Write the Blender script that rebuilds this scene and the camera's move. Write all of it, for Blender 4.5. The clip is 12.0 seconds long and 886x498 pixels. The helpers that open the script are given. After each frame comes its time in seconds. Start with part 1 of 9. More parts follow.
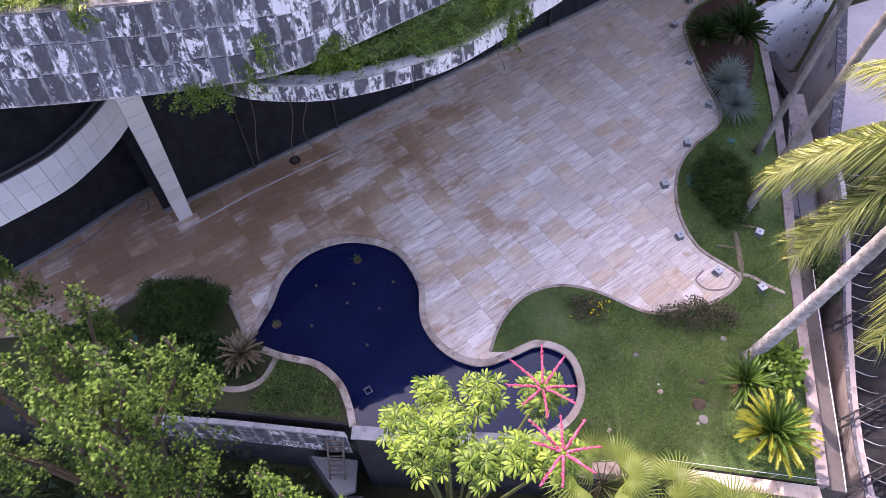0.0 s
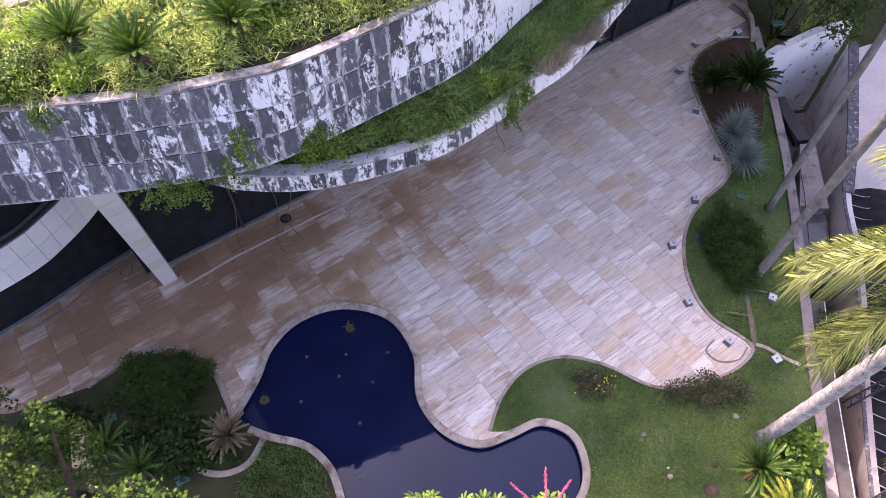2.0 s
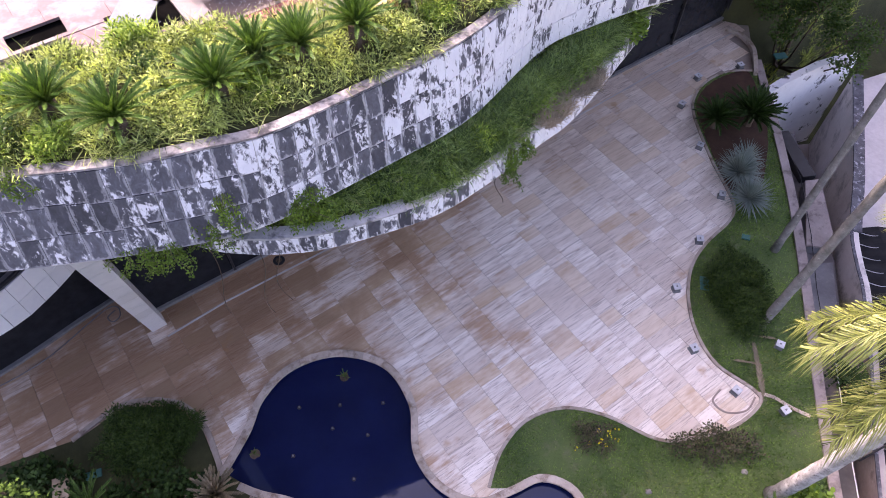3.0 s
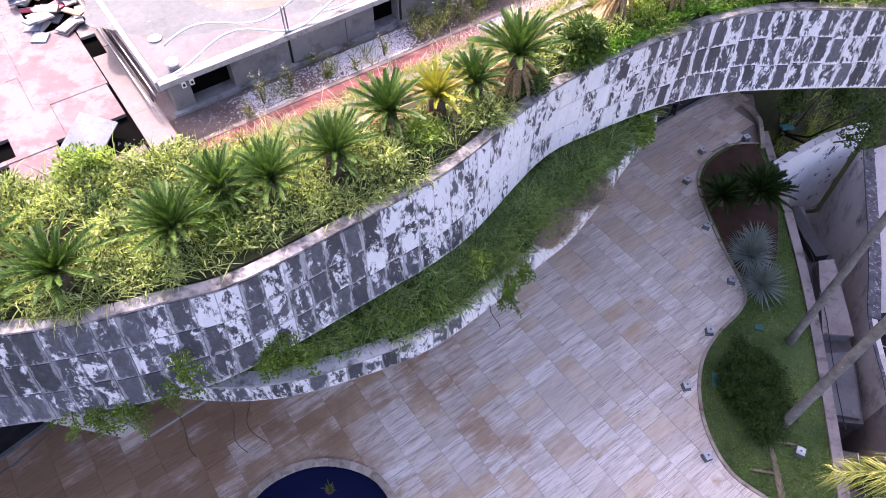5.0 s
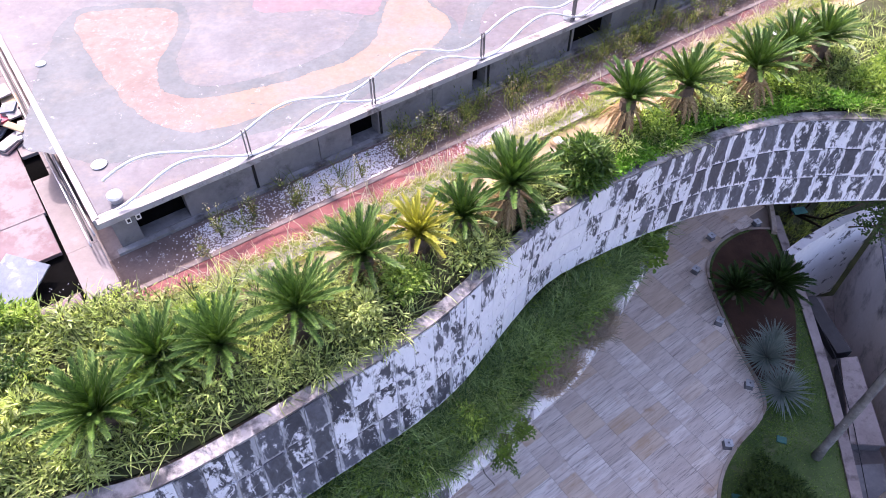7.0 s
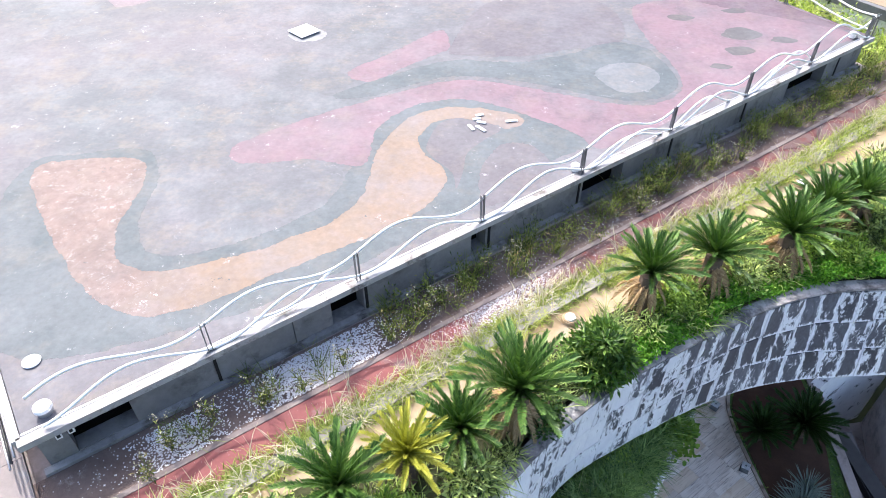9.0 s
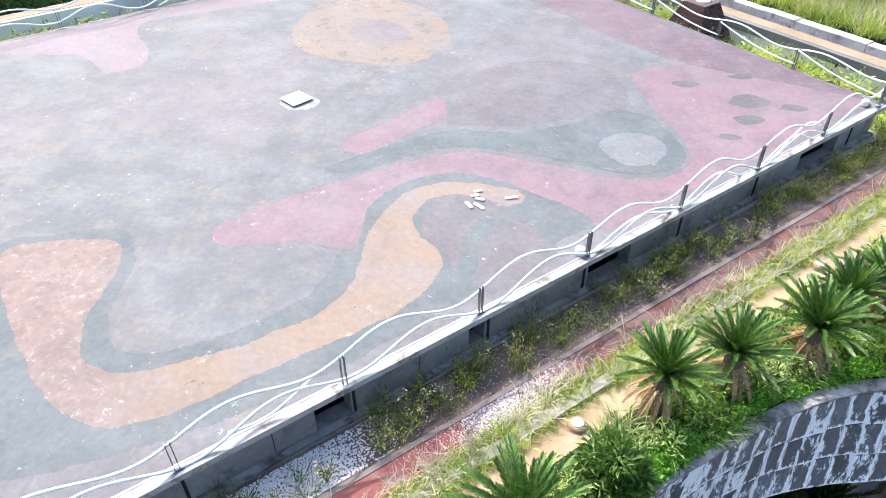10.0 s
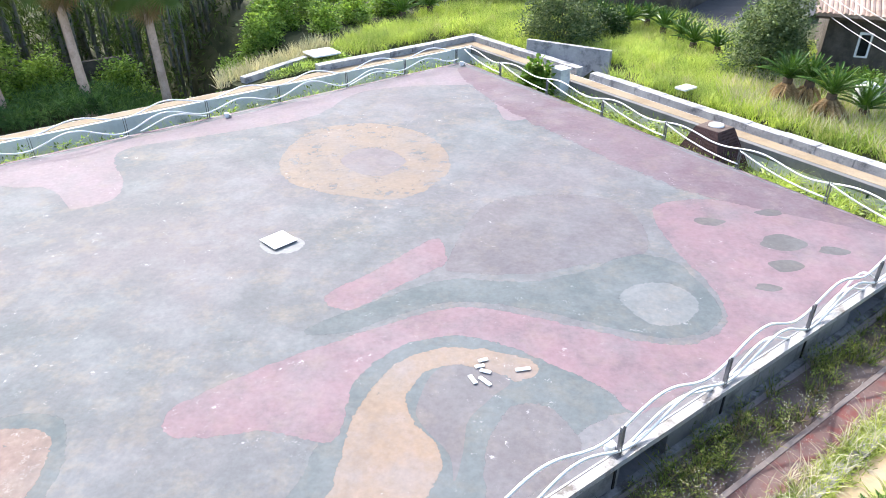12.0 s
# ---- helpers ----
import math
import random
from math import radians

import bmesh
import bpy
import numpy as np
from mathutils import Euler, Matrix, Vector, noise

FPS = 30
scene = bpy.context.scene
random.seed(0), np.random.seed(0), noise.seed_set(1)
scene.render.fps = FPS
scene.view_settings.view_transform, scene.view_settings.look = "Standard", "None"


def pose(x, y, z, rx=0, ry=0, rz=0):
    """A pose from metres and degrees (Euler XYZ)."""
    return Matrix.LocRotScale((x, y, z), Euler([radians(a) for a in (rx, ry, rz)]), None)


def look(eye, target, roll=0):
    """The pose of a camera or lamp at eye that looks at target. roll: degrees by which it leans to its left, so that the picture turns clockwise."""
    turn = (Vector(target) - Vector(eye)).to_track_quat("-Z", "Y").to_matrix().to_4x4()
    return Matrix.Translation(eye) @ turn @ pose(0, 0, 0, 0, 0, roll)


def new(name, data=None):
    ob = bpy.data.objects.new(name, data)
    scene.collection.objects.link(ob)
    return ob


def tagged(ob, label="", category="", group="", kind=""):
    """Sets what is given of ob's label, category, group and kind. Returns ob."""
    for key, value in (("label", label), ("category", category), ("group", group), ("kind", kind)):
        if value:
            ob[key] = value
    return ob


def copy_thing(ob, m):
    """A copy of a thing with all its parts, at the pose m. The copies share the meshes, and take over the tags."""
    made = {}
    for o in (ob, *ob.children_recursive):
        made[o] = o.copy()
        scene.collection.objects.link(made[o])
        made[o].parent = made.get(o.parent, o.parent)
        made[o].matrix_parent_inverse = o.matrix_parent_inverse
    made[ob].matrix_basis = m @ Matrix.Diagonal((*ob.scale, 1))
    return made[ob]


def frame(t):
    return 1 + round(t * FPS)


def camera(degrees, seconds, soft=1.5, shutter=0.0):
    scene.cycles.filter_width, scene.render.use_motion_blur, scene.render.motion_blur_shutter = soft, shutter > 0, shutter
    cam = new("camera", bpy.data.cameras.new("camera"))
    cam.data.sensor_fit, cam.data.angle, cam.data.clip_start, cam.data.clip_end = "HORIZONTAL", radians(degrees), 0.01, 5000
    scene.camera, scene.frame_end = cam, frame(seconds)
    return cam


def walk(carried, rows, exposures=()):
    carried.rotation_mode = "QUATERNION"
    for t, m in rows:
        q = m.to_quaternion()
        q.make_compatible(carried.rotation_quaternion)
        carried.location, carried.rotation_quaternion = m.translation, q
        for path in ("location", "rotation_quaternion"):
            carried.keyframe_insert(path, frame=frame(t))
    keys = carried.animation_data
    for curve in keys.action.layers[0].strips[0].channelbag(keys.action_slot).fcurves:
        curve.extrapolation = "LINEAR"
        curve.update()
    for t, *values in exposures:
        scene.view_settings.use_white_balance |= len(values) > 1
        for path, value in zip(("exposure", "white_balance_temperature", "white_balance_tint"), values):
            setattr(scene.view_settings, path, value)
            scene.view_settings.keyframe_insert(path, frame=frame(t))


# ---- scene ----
cam = camera(66.3, 12.0, soft=0.5)
METRES, EYE, TILT, LEAN, TURN = 13.0, 17.66, -57.0, 0.0, 0.0
ROWS = [
    (0.0, 0.0, 0.0, 0.0, 0.0, 0.0, -0.0),
    (0.5, 0.0014, 0.0193, 0.0314, -0.01, 0.0, 0.03),
    (1.0, 0.0039, 0.0376, 0.0658, 0.0, 0.11, 0.04),
    (1.5, 0.0056, 0.0563, 0.1006, 0.04, 0.24, 0.04),
    (2.0, 0.0077, 0.0763, 0.1361, 0.03, 0.63, 0.05),
    (2.5, 0.0095, 0.0976, 0.1733, 0.0, 1.15, 0.07),
    (3.0, 0.0128, 0.1198, 0.2098, -0.0, 1.69, 0.09),
    (5.0, 0.0255, 0.2092, 0.3536, -0.06, 4.34, 0.23),
    (5.5, 0.0326, 0.2333, 0.3883, -0.05, 5.35, 0.28),
    (6.0, 0.0387, 0.2611, 0.4203, -0.05, 6.33, 0.32),
    (6.5, 0.0424, 0.2891, 0.4509, -0.06, 7.36, 0.36),
    (7.0, 0.0445, 0.3147, 0.4842, -0.04, 8.37, 0.38),
    (9.0, 0.0504, 0.4045, 0.6278, -0.11, 15.01, 0.42),
    (9.5, 0.0526, 0.4262, 0.6619, -0.12, 16.73, 0.41),
    (10.0, 0.0569, 0.4465, 0.6996, -0.06, 18.52, 0.42),
    (10.5, 0.0588, 0.4667, 0.7372, -0.07, 20.42, 0.45),
    (11.0, 0.0593, 0.4908, 0.7697, -0.07, 22.44, 0.47),
    (11.5, 0.0598, 0.5159, 0.8032, -0.08, 24.4, 0.49),
    (12.0, 0.0583, 0.5385, 0.837, -0.09, 26.41, 0.53),
]
walk(cam, [(t, pose(0, 0, EYE, TILT, LEAN, TURN) @ pose(METRES * x, METRES * y, METRES * z, 90 + pitch, roll, yaw)) for t, x, y, z, yaw, pitch, roll in ROWS],
     [(0.0, 2.05, 7000, 38), (3.0, 2.12, 7350, 37), (5.0, 2.03, 6950, 37), (7.0, 1.88, 6500, 34), (9.0, 1.70, 6350, 12), (12.0, 1.64, 6280, 8)])

# world, sun ------------------------------------------------------------------
SUN_FROM = Vector((-0.37, 0.585, 0.722)).normalized()
world = bpy.data.worlds.new("sky")
scene.world = world
world.use_nodes = True
wn = world.node_tree.nodes
sky = wn.new("ShaderNodeTexSky")
sky.sky_type = "NISHITA"
sky.sun_disc = False
sky.sun_elevation = math.asin(SUN_FROM.z)
sky.sun_rotation = math.atan2(SUN_FROM.x, SUN_FROM.y)
sky.dust_density, sky.air_density = 4.0, 1.0
wn["Background"].inputs[1].default_value = 0.15
world.node_tree.links.new(sky.outputs[0], wn["Background"].inputs[0])
sun = new("sun", bpy.data.lights.new("sun", "SUN"))
sun.data.energy, sun.data.angle, sun.data.color = 1.9, radians(0.5), (1.0, 0.96, 0.90)
sun.matrix_world = look(SUN_FROM * 60, (0, 0, 0))

# materials -------------------------------------------------------------------
def shader(name):
    m = bpy.data.materials.new(name)
    m.use_nodes = True
    return m, m.node_tree.nodes, m.node_tree.links, m.node_tree.nodes["Principled BSDF"]


def noise_node(n, l, coord, scale, detail=6, rough=0.6, stretch=None):
    t = n.new("ShaderNodeTexNoise")
    t.inputs["Scale"].default_value, t.inputs["Detail"].default_value, t.inputs["Roughness"].default_value = scale, detail, rough
    if stretch:
        mp = n.new("ShaderNodeMapping")
        mp.inputs["Scale"].default_value = stretch[:3]
        if len(stretch) > 3:
            mp.inputs["Rotation"].default_value = (0, 0, stretch[3])
        l.new(coord, mp.inputs[0])
        coord = mp.outputs[0]
    l.new(coord, t.inputs["Vector"])
    return t.outputs["Fac"]


def ramp_node(n, l, fac, lo, hi, c0=(0, 0, 0), c1=(1, 1, 1)):
    r = n.new("ShaderNodeValToRGB")
    r.color_ramp.elements[0].position, r.color_ramp.elements[1].position = lo, hi
    r.color_ramp.elements[0].color, r.color_ramp.elements[1].color = (*c0, 1), (*c1, 1)
    l.new(fac, r.inputs[0])
    return r.outputs[0]


def mix_node(n, l, fac, a, b, mode="MIX"):
    x = n.new("ShaderNodeMix")
    x.data_type, x.blend_type = "RGBA", mode
    for sock, v in ((x.inputs[0], fac), (x.inputs[6], a), (x.inputs[7], b)):
        if isinstance(v, (int, float)):
            sock.default_value = v
        elif isinstance(v, tuple):
            sock.default_value = (*v, 1)
        else:
            l.new(v, sock)
    return x.outputs[2]


def math_node(n, l, op, a, b=0.0, c=0.0):
    x = n.new("ShaderNodeMath")
    x.operation = op
    for sock, v in zip(x.inputs, (a, b, c)):
        if isinstance(v, (int, float)):
            sock.default_value = v
        else:
            l.new(v, sock)
    return x.outputs[0]


def bump_node(n, l, bsdf, height, strength, dist=0.01):
    b = n.new("ShaderNodeBump")
    b.inputs["Strength"].default_value, b.inputs["Distance"].default_value = strength, dist
    l.new(height, b.inputs["Height"])
    l.new(b.outputs[0], bsdf.inputs["Normal"])


def surf(name, c0, c1, rough=0.8, big=0.6, fine=14, stain=None, stain_at=(0.55, 0.75), metal=0.0, bump=0.3, dist=0.006, piece=0.0, spec=0.3):
    """A worn mineral or painted surface: two tones, fine grain, stains, relief; piece: how much each piece differs."""
    m, n, l, b = shader(name)
    co = n.new("ShaderNodeTexCoord").outputs["Object"]
    geo = n.new("ShaderNodeNewGeometry").outputs["Position"]
    f = noise_node(n, l, geo, big)
    col = ramp_node(n, l, f, 0.33, 0.68, c0, c1)
    g = noise_node(n, l, geo, fine, 8, 0.7)
    col = mix_node(n, l, 0.55, col, ramp_node(n, l, g, 0.3, 0.72, (0.42, 0.42, 0.42), (0.62, 0.62, 0.62)), "OVERLAY")
    if stain:
        s = noise_node(n, l, geo, big * 2.3, 9, 0.68)
        col = mix_node(n, l, ramp_node(n, l, s, *stain_at), col, stain)
    if piece:
        r = n.new("ShaderNodeObjectInfo").outputs["Random"]
        col = mix_node(n, l, 1.0, col, ramp_node(n, l, r, 0, 1, (1 - piece,) * 3, (1 + piece * 0.4,) * 3), "MULTIPLY")
    l.new(col, b.inputs["Base Color"])
    b.inputs["Roughness"].default_value, b.inputs["Metallic"].default_value = rough, metal
    b.inputs["Specular IOR Level"].default_value = spec
    if bump:
        bump_node(n, l, b, g, bump, dist)
    return m


def leaf_mat(name, dark, light, rough=0.5, trans=0.3, dry=None, dry_at=(0.62, 0.75), patch=1.5):
    """Foliage: every leaf its own tone, patches of another, a little light through it."""
    m, n, l, b = shader(name)
    g = n.new("ShaderNodeNewGeometry")
    col = ramp_node(n, l, g.outputs["Random Per Island"], 0.0, 1.0, dark, light)
    big = noise_node(n, l, g.outputs["Position"], patch, 3)
    col = mix_node(n, l, 1.0, col, ramp_node(n, l, big, 0.35, 0.65, (0.7, 0.75, 0.7), (1.25, 1.2, 1.1)), "MULTIPLY")
    if dry:
        d = noise_node(n, l, g.outputs["Position"], patch * 1.7, 4)
        d = math_node(n, l, "MULTIPLY_ADD", g.outputs["Random Per Island"], 0.25, math_node(n, l, "SUBTRACT", d, 0.12))
        col = mix_node(n, l, ramp_node(n, l, d, *dry_at), col, dry)
    l.new(col, b.inputs["Base Color"])
    b.inputs["Roughness"].default_value = rough
    b.inputs["Specular IOR Level"].default_value = 0.2
    t = n.new("ShaderNodeBsdfTranslucent")
    l.new(mix_node(n, l, 1.0, col, (1.3, 1.35, 0.6), "MULTIPLY"), t.inputs["Color"])
    mx = n.new("ShaderNodeMixShader")
    mx.inputs[0].default_value = trans
    l.new(b.outputs[0], mx.inputs[1])
    l.new(t.outputs[0], mx.inputs[2])
    l.new(mx.outputs[0], n["Material Output"].inputs[0])
    return m


def travertine():
    m, n, l, b = shader("travertine")
    co = n.new("ShaderNodeTexCoord").outputs["Object"]
    info = n.new("ShaderNodeObjectInfo")
    geo = n.new("ShaderNodeNewGeometry").outputs["Position"]
    sh = n.new("ShaderNodeVectorMath")
    sh.operation = "MULTIPLY_ADD"
    l.new(info.outputs["Random"], sh.inputs[0])
    sh.inputs[1].default_value = (37, 53, 11)
    l.new(co, sh.inputs[2])
    vein = noise_node(n, l, sh.outputs[0], 1.0, 9, 0.66, (1.1, 7, 1))
    fine = noise_node(n, l, sh.outputs[0], 1.0, 8, 0.74, (3, 40, 1))
    crack = noise_node(n, l, sh.outputs[0], 1.0, 8, 0.7, (2.2, 34, 1))
    tone = info.outputs["Random"]
    col = ramp_node(n, l, tone, 0.0, 1.0, (0.70, 0.60, 0.525), (0.94, 0.875, 0.815))
    col = mix_node(n, l, math_node(n, l, "MULTIPLY", ramp_node(n, l, vein, 0.44, 0.64), 0.7), col, (0.56, 0.455, 0.385))
    col = mix_node(n, l, math_node(n, l, "MULTIPLY", ramp_node(n, l, fine, 0.5, 0.72), 0.3), col, (0.93, 0.875, 0.83))
    col = mix_node(n, l, math_node(n, l, "MULTIPLY", ramp_node(n, l, crack, 0.57, 0.63), 0.75), col, (0.20, 0.155, 0.13))
    streak = noise_node(n, l, sh.outputs[0], 1.0, 6, 0.66, (0.7, 24, 1))
    col = mix_node(n, l, math_node(n, l, "MULTIPLY", ramp_node(n, l, streak, 0.565, 0.61), 0.6), col, (0.30, 0.235, 0.20))
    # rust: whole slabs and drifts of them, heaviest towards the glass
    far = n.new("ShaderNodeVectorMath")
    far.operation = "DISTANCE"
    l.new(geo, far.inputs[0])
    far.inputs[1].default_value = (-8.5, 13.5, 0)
    worn = noise_node(n, l, geo, 0.45, 6, 0.65)
    own = n.new("ShaderNodeMath")
    own.operation = "FRACT"
    l.new(math_node(n, l, "MULTIPLY", tone, 7.31), own.inputs[0])
    rust = math_node(n, l, "MULTIPLY_ADD", far.outputs["Value"], -0.036, math_node(n, l, "ADD", math_node(n, l, "MULTIPLY", worn, 1.7), -0.115))
    rust = math_node(n, l, "MULTIPLY_ADD", own.outputs[0], 0.20, rust)
    rust = math_node(n, l, "MULTIPLY_ADD", math_node(n, l, "SUBTRACT", vein, 0.5), 0.6, rust)
    brown = ramp_node(n, l, fine, 0.35, 0.65, (0.37, 0.18, 0.07), (0.56, 0.36, 0.215))
    col = mix_node(n, l, math_node(n, l, "MULTIPLY", ramp_node(n, l, rust, 0.46, 0.70), 0.75), col, brown)
    col = mix_node(n, l, math_node(n, l, "MULTIPLY", ramp_node(n, l, own.outputs[0], 0.76, 0.84), 0.5), col, (0.70, 0.53, 0.36))
    # slabs also multiplied darker with nearness to the corner of the glass
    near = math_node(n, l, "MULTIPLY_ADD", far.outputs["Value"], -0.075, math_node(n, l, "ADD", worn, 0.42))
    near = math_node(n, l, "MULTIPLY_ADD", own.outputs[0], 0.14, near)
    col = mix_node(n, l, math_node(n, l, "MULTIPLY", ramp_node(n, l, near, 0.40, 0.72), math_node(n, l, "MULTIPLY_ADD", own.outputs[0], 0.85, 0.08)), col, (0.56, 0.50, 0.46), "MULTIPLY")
    grime = noise_node(n, l, geo, 0.22, 5, 0.65)
    spot = noise_node(n, l, geo, 0.85, 4, 0.55)
    col = mix_node(n, l, math_node(n, l, "MULTIPLY", ramp_node(n, l, spot, 0.64, 0.74), 0.75), col, (0.46, 0.25, 0.10))
    # multiplied darker and browner towards the glass front, broken up by the grime noise
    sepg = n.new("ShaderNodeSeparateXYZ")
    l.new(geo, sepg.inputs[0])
    dulled = math_node(n, l, "SUBTRACT", math_node(n, l, "MULTIPLY", sepg.outputs[1], 0.816), math_node(n, l, "MULTIPLY", sepg.outputs[0], 0.578))
    dulled = math_node(n, l, "MULTIPLY_ADD", math_node(n, l, "SUBTRACT", dulled, 13.86), 0.10, math_node(n, l, "ADD", grime, 0.18))
    col = mix_node(n, l, math_node(n, l, "MULTIPLY", ramp_node(n, l, dulled, 0.42, 0.75), 0.65), col, (0.66, 0.57, 0.51), "MULTIPLY")
    l.new(col, b.inputs["Base Color"])
    l.new(ramp_node(n, l, grime, 0.3, 0.7, (0.62,) * 3, (0.4,) * 3), b.inputs["Roughness"])
    bump_node(n, l, b, vein, 0.25, 0.004)
    return m


def marble():
    """White cladding slabs gone black with mould but for pale runs along the joints."""
    m, n, l, b = shader("stained_marble")
    uvm = n.new("ShaderNodeUVMap")
    sep = n.new("ShaderNodeSeparateXYZ")
    l.new(uvm.outputs[0], sep.inputs[0])
    geo = n.new("ShaderNodeNewGeometry").outputs["Position"]
    r = n.new("ShaderNodeObjectInfo").outputs["Random"]
    shift = n.new("ShaderNodeVectorMath")
    shift.operation = "MULTIPLY_ADD"
    l.new(r, shift.inputs[0])
    shift.inputs[1].default_value = (1.9, 1.3, 2.7)
    l.new(geo, shift.inputs[2])

    def wisp(scale, detail, rough, twist, stretch):
        mp = n.new("ShaderNodeMapping")
        mp.inputs["Scale"].default_value = stretch
        l.new(shift.outputs[0], mp.inputs[0])
        t = n.new("ShaderNodeTexNoise")
        t.inputs["Scale"].default_value, t.inputs["Detail"].default_value, t.inputs["Roughness"].default_value, t.inputs["Distortion"].default_value = scale, detail, rough, twist
        l.new(mp.outputs[0], t.inputs["Vector"])
        return t.outputs["Fac"]

    cloud = wisp(2.4, 10, 0.66, 1.0, (1.2, 1.2, 0.8))
    blot = wisp(6.5, 8, 0.64, 1.2, (1.2, 1.2, 0.7))
    run = wisp(4.0, 7, 0.62, 0.6, (3.0, 3.0, 0.4))
    fine = noise_node(n, l, geo, 24, 6, 0.7)
    gxyz = n.new("ShaderNodeSeparateXYZ")
    l.new(geo, gxyz.inputs[0])
    east = ramp_node(n, l, math_node(n, l, "MULTIPLY", gxyz.outputs[0], 0.1), 0.28, 0.6)
    west = ramp_node(n, l, math_node(n, l, "MULTIPLY", gxyz.outputs[0], -0.1), 0.0, 0.45)
    bare = ramp_node(n, l, math_node(n, l, "ABSOLUTE", math_node(n, l, "MULTIPLY_ADD", gxyz.outputs[0], 0.25, -0.55)), 0.15, 0.75, (1, 1, 1), (0, 0, 0))
    v = math_node(n, l, "MULTIPLY", math_node(n, l, "SUBTRACT", cloud, 0.5), 3.2)
    v = math_node(n, l, "MULTIPLY_ADD", math_node(n, l, "SUBTRACT", blot, 0.5), 2.4, v)
    v = math_node(n, l, "MULTIPLY_ADD", math_node(n, l, "SUBTRACT", run, 0.5), 1.2, v)
    v = math_node(n, l, "MULTIPLY_ADD", math_node(n, l, "SUBTRACT", r, 0.5), 0.7, v)
    v = math_node(n, l, "MULTIPLY_ADD", math_node(n, l, "SUBTRACT", fine, 0.5), 0.4, v)
    v = math_node(n, l, "MULTIPLY_ADD", bare, -0.42, v)
    v = math_node(n, l, "MULTIPLY_ADD", west, 0.20, v)
    v = math_node(n, l, "MULTIPLY_ADD", east, 0.14, math_node(n, l, "ADD", v, 0.58))
    mould = ramp_node(n, l, v, 0.24, 0.56)
    # lime runs down beside the joints and keeps them pale
    side = math_node(n, l, "PINGPONG", sep.outputs[0], 0.5)
    foot = math_node(n, l, "MULTIPLY", sep.outputs[1], 1.6)
    gap = math_node(n, l, "MULTIPLY_ADD", math_node(n, l, "SUBTRACT", run, 0.5), 0.95, math_node(n, l, "MINIMUM", side, foot))
    gap = math_node(n, l, "MULTIPLY_ADD", math_node(n, l, "SUBTRACT", blot, 0.5), 0.35, gap)
    lime = math_node(n, l, "MULTIPLY", ramp_node(n, l, gap, 0.05, 0.15, (1, 1, 1), (0, 0, 0)), math_node(n, l, "MULTIPLY_ADD", east, 0.5, math_node(n, l, "MULTIPLY_ADD", west, -0.25, 0.5)))
    mould = math_node(n, l, "MULTIPLY", mould, math_node(n, l, "SUBTRACT", 1.0, lime))
    white = ramp_node(n, l, cloud, 0.3, 0.7, (0.68, 0.68, 0.73), (0.88, 0.88, 0.90))
    tone = n.new("ShaderNodeMath")
    tone.operation = "FRACT"
    l.new(math_node(n, l, "MULTIPLY", r, 5.7), tone.inputs[0])
    dark = mix_node(n, l, tone.outputs[0], (0.045, 0.047, 0.062), (0.11, 0.113, 0.138))
    dark = mix_node(n, l, 0.8, dark, ramp_node(n, l, blot, 0.34, 0.66, (0.68, 0.68, 0.68), (0.32, 0.32, 0.32)), "OVERLAY")
    dark = mix_node(n, l, 0.5, dark, ramp_node(n, l, fine, 0.3, 0.72, (0.36, 0.36, 0.36), (0.66, 0.66, 0.66)), "OVERLAY")
    col = mix_node(n, l, mould, white, dark)
    l.new(col, b.inputs["Base Color"])
    b.inputs["Roughness"].default_value = 0.55
    bump_node(n, l, b, fine, 0.15, 0.004)
    return m


def glass_dark(name, col=(0.012, 0.013, 0.016), rough=0.06):
    m, n, l, b = shader(name)
    geo = n.new("ShaderNodeNewGeometry").outputs["Position"]
    f = noise_node(n, l, geo, 3, 5)
    l.new(ramp_node(n, l, f, 0.3, 0.7, col, tuple(c * 1.8 for c in col)), b.inputs["Base Color"])
    l.new(ramp_node(n, l, f, 0.3, 0.8, (rough,) * 3, (rough * 3,) * 3), b.inputs["Roughness"])
    b.inputs["Specular IOR Level"].default_value = 0.12
    return m


def water_mat():
    m, n, l, b = shader("pool_water")
    geo = n.new("ShaderNodeNewGeometry").outputs["Position"]
    f = noise_node(n, l, geo, 0.8, 5)
    l.new(ramp_node(n, l, f, 0.3, 0.7, (0.004, 0.008, 0.040), (0.007, 0.013, 0.060)), b.inputs["Base Color"])
    b.inputs["Roughness"].default_value = 0.03
    b.inputs["IOR"].default_value = 1.42
    b.inputs["Specular Tint"].default_value = (0.72, 0.84, 1.0, 1.0)
    bump_node(n, l, b, noise_node(n, l, geo, 2.2, 3), 0.03, 0.01)
    return m


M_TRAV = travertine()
M_MARBLE = marble()
M_GLASS = glass_dark("dark_glass")
M_WATER = water_mat()
M_BLUE = surf("blue_pool_paint", (0.03, 0.10, 0.62), (0.06, 0.19, 0.82), 0.4, 0.8, 12, spec=0.5)
M_COPING = surf("coping_stone", (0.42, 0.34, 0.28), (0.6, 0.52, 0.46), 0.6, 1.3, 9, stain=(0.24, 0.165, 0.12), stain_at=(0.50, 0.66), piece=0.25)
M_MORTAR = surf("dark_mortar", (0.22, 0.18, 0.155), (0.34, 0.285, 0.25), 0.9, 1.5, 20)
M_SOIL = surf("red_soil", (0.050, 0.026, 0.018), (0.085, 0.045, 0.03), 0.95, 1.5, 18, bump=0.8, dist=0.03)
